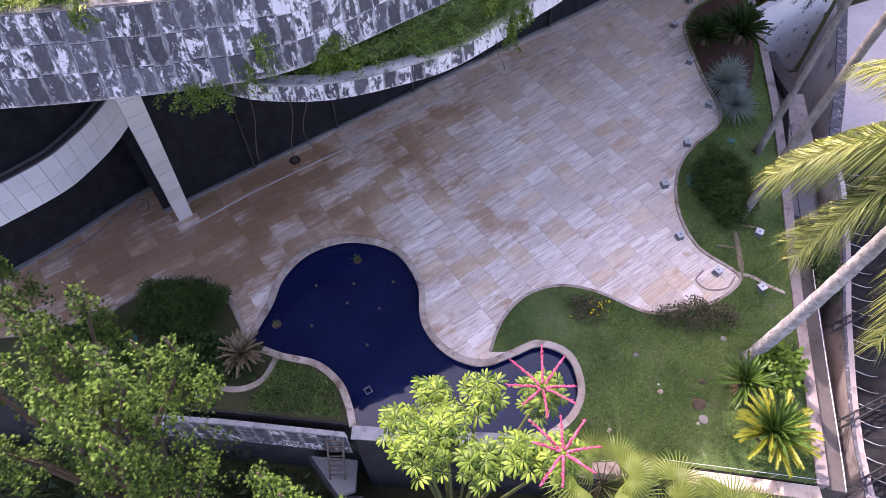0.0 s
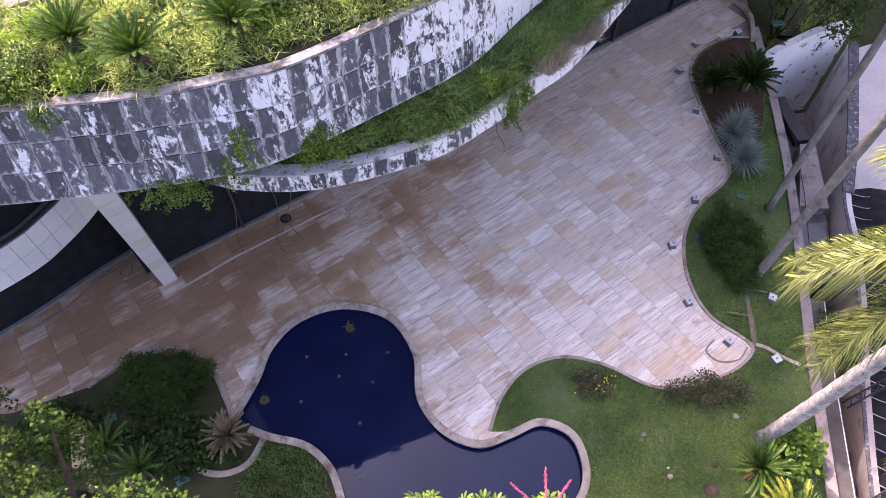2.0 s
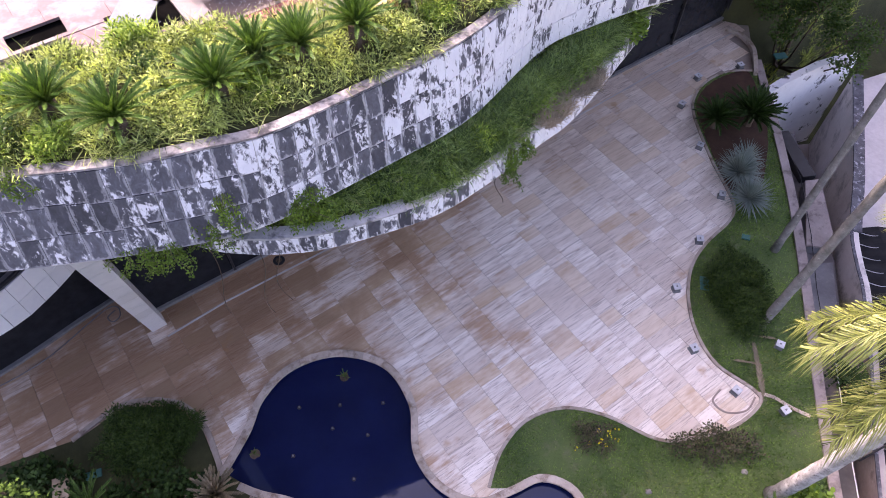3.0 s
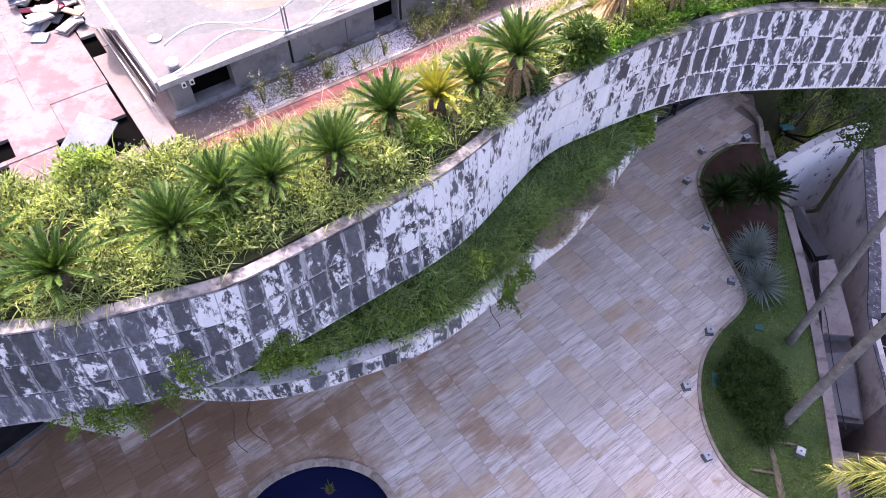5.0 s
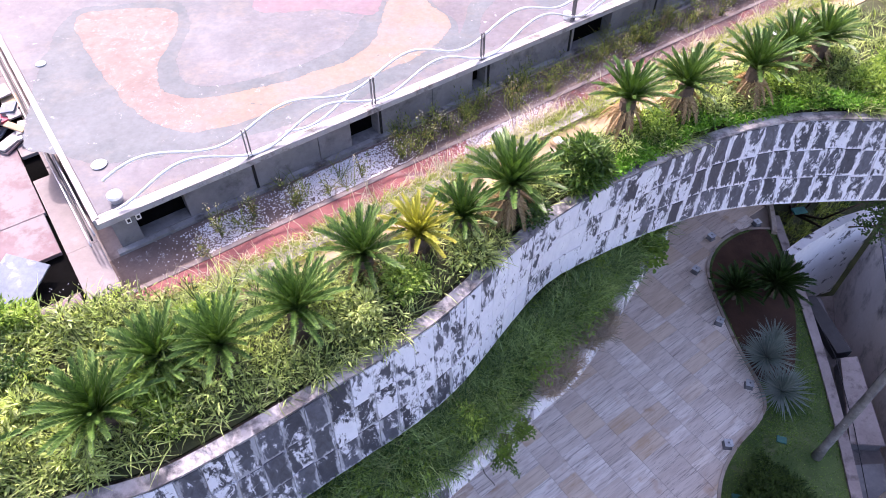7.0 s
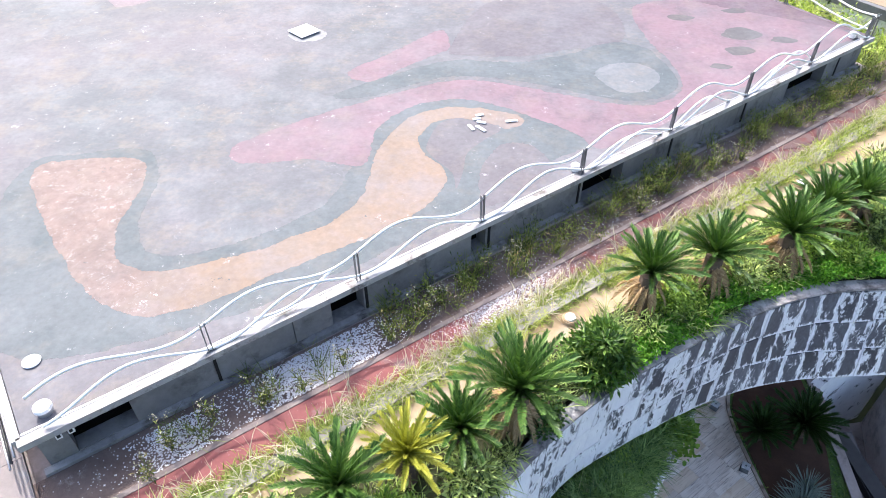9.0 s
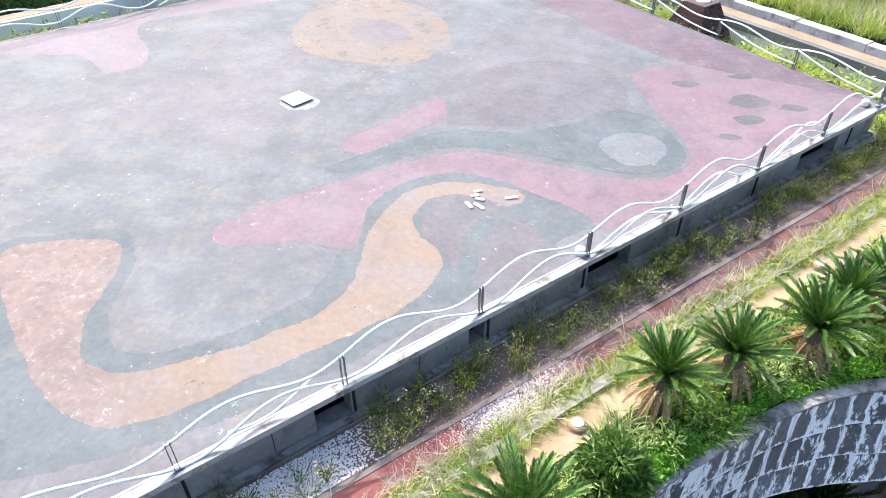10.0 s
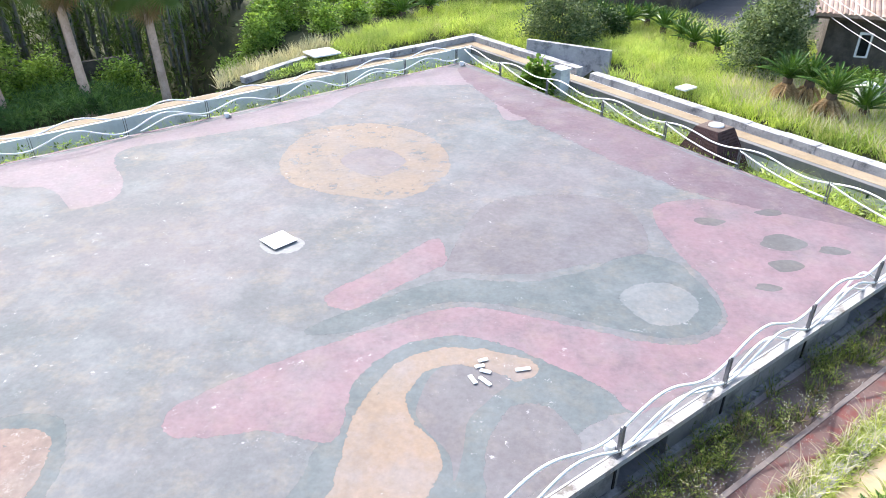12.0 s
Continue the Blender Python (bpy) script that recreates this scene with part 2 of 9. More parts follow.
M_TURF = surf("turf_earth", (0.05, 0.095, 0.028), (0.12, 0.175, 0.06), 0.95, 0.7, 22, stain=(0.17, 0.18, 0.11), bump=0.9, dist=0.03)
M_EARTH = surf("garden_earth", (0.035, 0.04, 0.018), (0.07, 0.075, 0.032), 0.95, 0.8, 12, bump=0.8, dist=0.03)
M_CONC = surf("weathered_concrete", (0.22, 0.205, 0.195), (0.36, 0.335, 0.32), 0.85, 0.5, 9, stain=(0.10, 0.09, 0.085))
M_LEDGE_D = surf("grey_brown_ledge", (0.062, 0.056, 0.053), (0.115, 0.102, 0.097), 0.9, 0.8, 12, stain=(0.04, 0.035, 0.033))
M_CONC_L = surf("pale_concrete", (0.38, 0.36, 0.355), (0.56, 0.53, 0.52), 0.8, 0.6, 10, stain=(0.3, 0.27, 0.25), stain_at=(0.6, 0.78))
M_CONC_D = surf("grey_render", (0.12, 0.12, 0.125), (0.19, 0.19, 0.195), 0.85, 0.7, 9, stain=(0.26, 0.25, 0.24))
M_WHITE = surf("white_paint", (0.72, 0.72, 0.73), (0.82, 0.82, 0.82), 0.55, 0.7, 8, stain=(0.5, 0.49, 0.48), stain_at=(0.62, 0.85))
M_TILE = surf("white_glazed_tile", (0.70, 0.72, 0.76), (0.78, 0.79, 0.82), 0.25, 0.8, 6, piece=0.08, bump=0.05, spec=0.5)
# near-black colour that stands in for shade inside openings and holes
M_SHADEFILL = surf("black_shade_fill", (0.003, 0.003, 0.003), (0.006, 0.006, 0.006), 0.95, 1, 8, spec=0.0)
M_DARK = surf("dark_recess", (0.012, 0.011, 0.011), (0.022, 0.02, 0.02), 0.9, 1, 8)
M_METAL = surf("galvanised_steel", (0.34, 0.34, 0.36), (0.5, 0.5, 0.52), 0.45, 3, 30, metal=0.6, bump=0.1)
M_PIPE = surf("white_pipe_paint", (0.78, 0.78, 0.79), (0.85, 0.85, 0.85), 0.35, 3, 20, bump=0.05, spec=0.5)
M_BLACK = surf("black_metal", (0.015, 0.015, 0.018), (0.03, 0.03, 0.033), 0.5, 3, 20)
M_BEIGE = surf("beige_render", (0.58, 0.52, 0.50), (0.72, 0.66, 0.64), 0.85, 0.4, 7, stain=(0.20, 0.175, 0.17), stain_at=(0.52, 0.72))
M_DIRT = surf("gutter_dirt", (0.08, 0.057, 0.05), (0.165, 0.125, 0.112), 0.95, 1.6, 26, stain=(0.30, 0.275, 0.27), stain_at=(0.60, 0.70), bump=0.8, dist=0.02)
M_WORN = surf("worn_red_brown_strip", (0.105, 0.06, 0.056), (0.18, 0.12, 0.112), 0.9, 1.4, 22, stain=(0.16, 0.055, 0.05), stain_at=(0.50, 0.60))
M_CURB = surf("dirty_curb", (0.15, 0.12, 0.11), (0.25, 0.21, 0.20), 0.9, 1.5, 20, stain=(0.10, 0.075, 0.07))
M_TERR = surf("terrace_concrete", (0.22, 0.18, 0.175), (0.34, 0.29, 0.28), 0.9, 0.8, 16, stain=(0.13, 0.10, 0.095))
M_RED = surf("red_terrace_paint", (0.165, 0.052, 0.052), (0.235, 0.085, 0.08), 0.85, 0.9, 18, stain=(0.24, 0.17, 0.16), stain_at=(0.56, 0.68))
M_PHWALL = surf("grey_stucco", (0.17, 0.165, 0.165), (0.26, 0.25, 0.25), 0.85, 0.8, 11, stain=(0.11, 0.105, 0.105), stain_at=(0.52, 0.68))
M_TAN = surf("ochre_path", (0.30, 0.215, 0.125), (0.42, 0.325, 0.21), 0.85, 0.7, 12, stain=(0.36, 0.32, 0.29))
M_KERB = surf("weathered_white_kerb", (0.27, 0.27, 0.285), (0.43, 0.43, 0.445), 0.8, 1.1, 14, stain=(0.12, 0.125, 0.14), stain_at=(0.5, 0.68))
M_PINK = surf("faded_pink_slab", (0.165, 0.112, 0.12), (0.20, 0.15, 0.16), 0.85, 0.9, 10, stain=(0.215, 0.197, 0.202), stain_at=(0.46, 0.56))
M_FASCIA = surf("old_white_fascia", (0.32, 0.31, 0.315), (0.43, 0.42, 0.425), 0.7, 1.2, 12, stain=(0.24, 0.22, 0.21), stain_at=(0.56, 0.76))
M_LEDGE = surf("pale_ochre_ledge", (0.23, 0.175, 0.115), (0.33, 0.27, 0.20), 0.85, 0.8, 12, stain=(0.30, 0.23, 0.15), stain_at=(0.5, 0.66))
M_OUTER = surf("pale_blue_white_render", (0.56, 0.57, 0.60), (0.74, 0.74, 0.76), 0.8, 0.7, 10, stain=(0.33, 0.34, 0.35), stain_at=(0.56, 0.72))
M_TEAL = surf("green_plastic_cover", (0.03, 0.13, 0.12), (0.05, 0.18, 0.16), 0.5, 4, 30)
M_BARK = surf("palm_bark", (0.26, 0.25, 0.25), (0.52, 0.51, 0.51), 0.9, 5, 34, stain=(0.13, 0.12, 0.11), stain_at=(0.52, 0.68), bump=0.8, dist=0.02)
M_BARK_D = surf("rough_bark", (0.07, 0.05, 0.035), (0.14, 0.10, 0.075), 0.95, 3, 24, bump=0.9, dist=0.02)
M_STRAW = leaf_mat("dry_thatch", (0.22, 0.14, 0.075), (0.50, 0.36, 0.22), 0.8, 0.15)
M_SOFA = surf("sun_bleached_board", (0.42, 0.30, 0.2), (0.55, 0.42, 0.3), 0.8, 2, 12)
L_KERB = leaf_mat("sunny_kerb_grass", (0.15, 0.21, 0.04), (0.48, 0.54, 0.18), 0.55, 0.35, dry=(0.50, 0.43, 0.26), dry_at=(0.64, 0.78), patch=1.2)
L_LAWN = leaf_mat("lawn_grass", (0.03, 0.09, 0.018), (0.23, 0.38, 0.10), 0.6, 0.3, dry=(0.24, 0.23, 0.10), dry_at=(0.62, 0.8), patch=0.7)
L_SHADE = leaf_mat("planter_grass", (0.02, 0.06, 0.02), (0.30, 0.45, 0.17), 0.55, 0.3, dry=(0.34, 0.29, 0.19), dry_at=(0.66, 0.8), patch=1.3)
L_WEED = leaf_mat("broad_weeds", (0.008, 0.032, 0.006), (0.60, 0.74, 0.27), 0.45, 0.35, patch=1.2)
L_CYCAD = leaf_mat("cycad_green", (0.02, 0.06, 0.014), (0.12, 0.22, 0.05), 0.35, 0.15, patch=2)
L_CYCAD_Y = leaf_mat("cycad_yellow", (0.24, 0.25, 0.03), (0.40, 0.40, 0.07), 0.4, 0.2, patch=2)
L_CYCAD_L = leaf_mat("cycad_lime", (0.16, 0.19, 0.02), (0.34, 0.36, 0.055), 0.4, 0.2, patch=1)
L_CYCAD_D = leaf_mat("cycad_grey_dead", (0.17, 0.14, 0.10), (0.30, 0.25, 0.19), 0.7, 0.15, patch=2)
L_AGAVE = leaf_mat("agave_blue", (0.16, 0.22, 0.22), (0.30, 0.37, 0.37), 0.5, 0.05, patch=2)
L_BUSH = leaf_mat("dark_conifer_bush", (0.010, 0.031, 0.008), (0.045, 0.095, 0.022), 0.6, 0.1, patch=3)
L_MAPLE = leaf_mat("lobed_tree_leaf", (0.005, 0.02, 0.004), (0.095, 0.175, 0.028), 0.7, 0.08, patch=0.9)
L_SCHEF = leaf_mat("umbrella_leaf", (0.03, 0.075, 0.012), (0.17, 0.26, 0.04), 0.45, 0.12, patch=1.4)
L_PALM = leaf_mat("palm_frond", (0.05, 0.08, 0.015), (0.36, 0.40, 0.14), 0.35, 0.14, dry=(0.42, 0.33, 0.2), dry_at=(0.7, 0.85), patch=1.2)
L_FAN = leaf_mat("fan_palm_leaf", (0.05, 0.09, 0.02), (0.19, 0.25, 0.06), 0.4, 0.2, patch=1)
L_PLUME = leaf_mat("pale_seed_heads", (0.42, 0.38, 0.32), (0.6, 0.56, 0.5), 0.8, 0.3, patch=1)
L_FLOWER = leaf_mat("pink_flower", (0.5, 0.06, 0.17), (0.75, 0.2, 0.35), 0.5, 0.2, patch=4)
L_FOREST = leaf_mat("forest_leaf", (0.012, 0.03, 0.01), (0.13, 0.20, 0.06), 0.5, 0.3, patch=0.4)
L_TUFT = leaf_mat("tufted_grass", (0.010, 0.036, 0.008), (0.61, 0.73, 0.31), 0.42, 0.35, dry=(0.60, 0.54, 0.36), dry_at=(0.72, 0.84), patch=1.1)
# leaves near-black because the deep shade below is put into their colour
L_UNDER = leaf_mat("painted_shade_leaf", (0.006, 0.016, 0.006), (0.028, 0.052, 0.018), 0.5, 0.15, patch=0.6)
L_MEADOW = leaf_mat("meadow_grass", (0.22, 0.32, 0.06), (0.62, 0.68, 0.24), 0.6, 0.4, dry=(0.46, 0.42, 0.27), dry_at=(0.58, 0.78), patch=0.5)
L_VINE = leaf_mat("vine_leaf", (0.07, 0.14, 0.025), (0.17, 0.28, 0.05), 0.4, 0.3, patch=2)
M_GTRUNK = surf("grey_green_trunk", (0.12, 0.12, 0.11), (0.24, 0.235, 0.225), 0.9, 4, 30, stain=(0.40, 0.39, 0.38), stain_at=(0.60, 0.72), bump=0.6, dist=0.02)
M_STEM = surf("green_stem", (0.06, 0.08, 0.025), (0.12, 0.13, 0.05), 0.7, 4, 20)

L_MAPLE_D = leaf_mat("shade_tree_leaf", (0.025, 0.06, 0.015), (0.07, 0.13, 0.03), 0.45, 0.3, patch=1)
M_MOULD = surf("mould_black_stone", (0.05, 0.05, 0.06), (0.14, 0.14, 0.16), 0.8, 3, 16, stain=(0.4, 0.4, 0.44), stain_at=(0.56, 0.66))
# stained concrete with the shade below the garden put into its near-black colour
M_FRONTSHADE = surf("shade_black_concrete", (0.02, 0.02, 0.024), (0.05, 0.05, 0.056), 0.85, 1.2, 14, stain=(0.11, 0.105, 0.10), stain_at=(0.58, 0.7))
M_YARD = surf("pale_yard_paving", (0.42, 0.40, 0.41), (0.52, 0.49, 0.50), 0.8, 0.4, 6)
M_FABRIC = surf("black_awning_fabric", (0.010, 0.010, 0.012), (0.022, 0.023, 0.026), 0.7, 2, 10, bump=0.1, spec=0.12)
M_LANE = surf("pinkish_lane_render", (0.28, 0.24, 0.235), (0.40, 0.35, 0.34), 0.85, 0.6, 9, stain=(0.17, 0.145, 0.14), stain_at=(0.52, 0.66))
M_PTRUNK = surf("brown_palm_trunk", (0.46, 0.33, 0.25), (0.66, 0.50, 0.40), 0.95, 3, 24, stain=(0.24, 0.16, 0.12), stain_at=(0.58, 0.74), bump=0.8, dist=0.02)
M_SLAB = surf("pinkish_slab", (0.235, 0.195, 0.185), (0.34, 0.29, 0.275), 0.85, 0.9, 11, stain=(0.12, 0.095, 0.09), stain_at=(0.52, 0.68))
M_SHAFT = surf("damp_drain_floor", (0.07, 0.065, 0.068), (0.14, 0.13, 0.13), 0.8, 0.9, 9, stain=(0.03, 0.03, 0.032))
M_ASPH = surf("asphalt", (0.05, 0.05, 0.052), (0.075, 0.075, 0.08), 0.9, 1, 30)
M_ROOFTILE = surf("clay_roof_tile", (0.34, 0.24, 0.20), (0.50, 0.38, 0.33), 0.85, 1, 14, stain=(0.2, 0.13, 0.1), piece=0.3)
M_STONEWALL = surf("dark_rubble_wall", (0.06, 0.05, 0.045), (0.14, 0.12, 0.10), 0.9, 2, 12, bump=0.8, dist=0.03)
M_LATT = surf("brown_plastic_lattice", (0.05, 0.025, 0.025), (0.09, 0.045, 0.045), 0.6, 3, 20)

# building blocks --------------------------------------------------------------
AX = radians(35.3)
UX, UY, OX, OY = math.cos(AX), math.sin(AX), -4.15, 14.05
ROOF, TERR, SOFFIT = 10.9, 10.2, 8.6


def W(u, v, z=0.0):
    """A place by the building's own axes: u along its front, v into it."""
    return (OX + u * UX - v * UY, OY + u * UY + v * UX, z)


def W2(u, v):
    return W(u, v)[:2]


def spline(pts, per=6, closed=False):
    """A smooth line through the points."""
    p = [Vector(q) for q in pts]
    n = len(p)
    out = []
    for i in range(n if closed else n - 1):
        a, b, c, d = (p[(i + k) % n] if closed else p[min(max(i + k, 0), n - 1)] for k in (-1, 0, 1, 2))
        for k in range(per):
            t = k / per
            out.append(0.5 * ((2 * b) + (c - a) * t + (2 * a - 5 * b + 4 * c - d) * t * t + (3 * b - a - 3 * c + d) * t ** 3))
    if not closed:
        out.append(p[-1])
    return [tuple(q) for q in out]


def resample(line, n):
    """n + 1 points at even steps along a line."""
    a = np.array(line, float)
    d = np.r_[0, np.cumsum(np.linalg.norm(np.diff(a, axis=0), axis=1))]
    s = np.linspace(0, d[-1], n + 1)
    return np.stack([np.interp(s, d, a[:, k]) for k in range(a.shape[1])], 1)


def length(line):
    return float(np.linalg.norm(np.diff(np.array(line, float), axis=0), axis=1).sum())


def offset(line, d, closed=False):
    """A flat line moved d to its left."""
    a = np.array([q[:2] for q in line], float)
    if closed:
        t = np.roll(a, -1, 0) - np.roll(a, 1, 0)
    else:
        t = np.gradient(a, axis=0)
    t /= np.linalg.norm(t, axis=1)[:, None] + 1e-9
    return [tuple(q) for q in a + np.stack([-t[:, 1], t[:, 0]], 1) * d]


def inside(poly, x, y):
    c, n = False, len(poly)
    for i in range(n):
        (x0, y0), (x1, y1) = poly[i - 1][:2], poly[i][:2]
        if (y0 > y) != (y1 > y) and x < (x1 - x0) * (y - y0) / (y1 - y0) + x0:
            c = not c
    return c


def empty(name, m=None, **tags):
    ob = new(name)
    if m is not None:
        ob.matrix_world = m
    return tagged(ob, **tags)


def link(name, me, mat, parent=None, label="", smooth=False, **tags):
    ob = new(name, me)
    if mat is not None and not me.materials:
        me.materials.append(mat)
    if smooth:
        me.shade_smooth()
    if parent is not None:
        ob.parent = parent
    return tagged(ob, label=label, **tags)


def raw(name, verts, faces):
    me = bpy.data.meshes.new(name)
    me.from_pydata([tuple(v) for v in verts], [], [tuple(f) for f in faces])
    return me


def part(name, bm, mat, parent=None, label="", smooth=False, **tags):
    me = bpy.data.meshes.new(name)
    bm.to_mesh(me)
    bm.free()
    return link(name, me, mat, parent, label, smooth, **tags)


def tri_mesh(name, v, f):
    v, f = np.ascontiguousarray(v, np.float32), np.ascontiguousarray(f, np.int32)
    me = bpy.data.meshes.new(name)
    me.vertices.add(len(v))
    me.vertices.foreach_set("co", v.ravel())
    me.loops.add(f.size)
    me.loops.foreach_set("vertex_index", f.ravel())
    me.polygons.add(len(f))
    me.polygons.foreach_set("loop_start", np.arange(0, f.size, 3, dtype=np.int32))
    me.update(calc_edges=True)
    return me


def box(bm, m, sx, sy, sz, bevel=0.0):
    """A box of that size round m's place (its foot's middle at m)."""
    r = bmesh.ops.create_cube(bm, size=1, matrix=m @ Matrix.Translation((0, 0, sz / 2)) @ Matrix.Diagonal((sx, sy, sz, 1)))
    if bevel:
        es = {e for v in r["verts"] for e in v.link_edges}
        bmesh.ops.bevel(bm, geom=list(es), offset=bevel, segments=2, profile=0.7, affect="EDGES")


def cyl(bm, m, r0, r1, h, seg=16, bevel=0.0):
    r = bmesh.ops.create_cone(bm, cap_ends=True, segments=seg, radius1=r0, radius2=r1, depth=h, matrix=m @ Matrix.Translation((0, 0, h / 2)))
    if bevel:
        es = {e for v in r["verts"] for e in v.link_edges if len(e.link_faces) == 2 and e.calc_face_angle(0) > 0.6}
        bmesh.ops.bevel(bm, geom=list(es), offset=bevel, segments=2, affect="EDGES")


def tube(line, radii, seg=8, caps=True):
    """Vertices and faces of a round tapered tube along a line."""
    a = np.array(line, float)
    n = len(a)
    rad = np.interp(np.linspace(0, 1, n), np.linspace(0, 1, len(radii)), radii)
    t = np.gradient(a, axis=0)
    t /= np.linalg.norm(t, axis=1)[:, None] + 1e-9
    ref = np.where(np.abs(t[:, 2:3]) > 0.9, np.array([[1.0, 0, 0]]), np.array([[0, 0, 1.0]]))
    s = np.cross(t, ref)
    s /= np.linalg.norm(s, axis=1)[:, None] + 1e-9
    for i in range(1, n):
        if s[i] @ s[i - 1] < 0:
            s[i] = -s[i]
    c = np.cross(s, t)
    an = np.linspace(0, 2 * math.pi, seg, endpoint=False)
    v = (a[:, None] + rad[:, None, None] * (np.cos(an)[None, :, None] * s[:, None] + np.sin(an)[None, :, None] * c[:, None])).reshape(-1, 3)
    f = []
    for i in range(n - 1):
        for k in range(seg):
            k2 = (k + 1) % seg
            f.append((i * seg + k, i * seg + k2, (i + 1) * seg + k2, (i + 1) * seg + k))
    if caps:
        f.append(tuple(range(seg))[::-1])
        f.append(tuple((n - 1) * seg + k for k in range(seg)))
    return v, f


def tubes(name, items, mat, parent=None, label="", **tags):
    vs, fs, o = [], [], 0
    for line, radii, seg in items:
        v, f = tube(line, radii, seg)
        vs += [tuple(q) for q in v]
        fs += [tuple(i + o for i in q) for q in f]
        o += len(v)
    return link(name, raw(name, vs, fs), mat, parent, label, True, **tags)


def prism(name, outline, z0, z1, mat, parent=None, label="", **tags):
    """A slab with that outline between two heights."""
    o = [q[:2] for q in outline]
    if sum(o[i - 1][0] * o[i][1] - o[i][0] * o[i - 1][1] for i in range(len(o))) < 0:
        o = o[::-1]
    n = len(o)
    v = [(x, y, z0) for x, y in o] + [(x, y, z1) for x, y in o]
    f = [tuple(range(n))[::-1], tuple(range(n, 2 * n))] + [(i, (i + 1) % n, n + (i + 1) % n, n + i) for i in range(n)]
    return link(name, raw(name, v, f), mat, parent, label, **tags)


def band(name, a, b, z0, z1, mat, parent=None, label="", closed=False, **tags):
    """A solid strip between two flat lines of as many points."""
    n = len(a)
    v = [(*a[i][:2], z0) for i in range(n)] + [(*b[i][:2], z0) for i in range(n)] + [(*a[i][:2], z1) for i in range(n)] + [(*b[i][:2], z1) for i in range(n)]
    f = []
    for i in range(n if closed else n - 1):
        j = (i + 1) % n
        f += [(2 * n + i, 2 * n + j, 3 * n + j, 3 * n + i), (n + i, n + j, j, i), (i, j, 2 * n + j, 2 * n + i), (n + j, n + i, 3 * n + i, 3 * n + j)]
    if not closed:
        f += [(0, 2 * n, 3 * n, n), (n - 1, 2 * n - 1, 4 * n - 1, 3 * n - 1)]
    me = raw(name, v, f)
    ob = link(name, me, mat, parent, label, **tags)
    bm = bmesh.new()
    bm.from_mesh(me)
    bmesh.ops.recalc_face_normals(bm, faces=bm.faces)
    bm.to_mesh(me)
    bm.free()
    return ob


def holed(name, outer, hole, z, mat, parent=None, **tags):
    """A flat sheet with a hole."""
    bm = bmesh.new()
    es = []
    for loop in (outer, hole):
        vs = [bm.verts.new((q[0], q[1], z)) for q in loop]
        es += [bm.edges.new((vs[i - 1], vs[i])) for i in range(len(vs))]
    bmesh.ops.triangle_fill(bm, edges=es, use_beauty=True, use_dissolve=False, normal=(0, 0, 1))
    for f in bm.faces:
        if f.normal.z < 0:
            f.normal_flip()
    return part(name, bm, mat, parent, **tags)


# leaves and blades ---------------------------------------------------------------
def frames_from(dirs, roll):
    """Turning matrices whose y axis goes along dirs and whose z axis leans up, turned by roll."""
    y = dirs / (np.linalg.norm(dirs, axis=1)[:, None] + 1e-9)
    up = np.where(np.abs(y[:, 2:3]) > 0.97, np.array([[1.0, 0, 0]]), np.array([[0, 0, 1.0]]))
    x = np.cross(y, up)
    x /= np.linalg.norm(x, axis=1)[:, None] + 1e-9
    z = np.cross(x, y)
    c, s = np.cos(roll)[:, None], np.sin(roll)[:, None]
    return np.stack([x * c + z * s, y, z * c - x * s], 2)


def batch(tv, tf, at, rot, size):
    """Many copies of a small triangle shape: places, turns and sizes (one or three numbers each)."""
    tv, tf = np.array(tv, float), np.array(tf, int)
    size = np.asarray(size, float)
    if size.ndim == 1:
        size = np.repeat(size[:, None], 3, 1)
    v = np.einsum("nij,nkj->nki", rot, tv[None] * size[:, None]) + at[:, None]
    f = tf[None] + (np.arange(len(at)) * len(tv))[:, None, None]
    return v.reshape(-1, 3), f.reshape(-1, 3)


BLADE = ([(-0.5, 0, 0), (0.5, 0, 0), (-0.38, 0.5, 0.0), (0.38, 0.5, 0.0), (0, 1, -0.16)], [(0, 1, 3), (0, 3, 2), (2, 3, 4)])
LANCE = ([(0, 0, 0), (-0.5, 0.45, 0.06), (0.5, 0.45, 0.06), (0, 1, -0.08), (0, 0.45, -0.03)], [(0, 4, 1), (0, 2, 4), (1, 4, 3), (4, 2, 3)])
STAR = ([(0, 0.25, 0)] + [(0.5 * r * math.cos(a), 0.45 + 0.55 * r * math.sin(a), -0.10 * r) for a, r in ((-1.57, 0.82), (-0.9, 0.3), (-0.35, 0.95), (0.25, 0.42), (0.75, 1.05), (1.25, 0.5), (1.57, 1.2), (1.89, 0.5), (2.39, 1.05), (2.89, 0.42), (3.49, 0.95), (4.04, 0.3))],
        [(0, 1 + k, 1 + (k + 1) % 12) for k in range(12)])
NEEDLE = ([(x * 0.3, y, z) for x, y, z in LANCE[0]], LANCE[1])
ROUND = ([(0, 0, 0), (-0.45, 0.3, 0.05), (0.45, 0.3, 0.05), (-0.38, 0.75, 0.02), (0.38, 0.75, 0.02), (0, 1, -0.05)], [(0, 2, 1), (1, 2, 4), (1, 4, 3), (3, 4, 5)])
ARCH = ([(-0.5, 0, 0), (0.5, 0, 0), (-0.5, 0.36, 0.0), (0.5, 0.36, 0.0), (-0.34, 0.70, -0.13), (0.34, 0.70, -0.13), (0, 1, -0.40)], [(0, 1, 3), (0, 3, 2), (2, 3, 5), (2, 5, 4), (4, 5, 6)])
rng = np.random.default_rng(7)


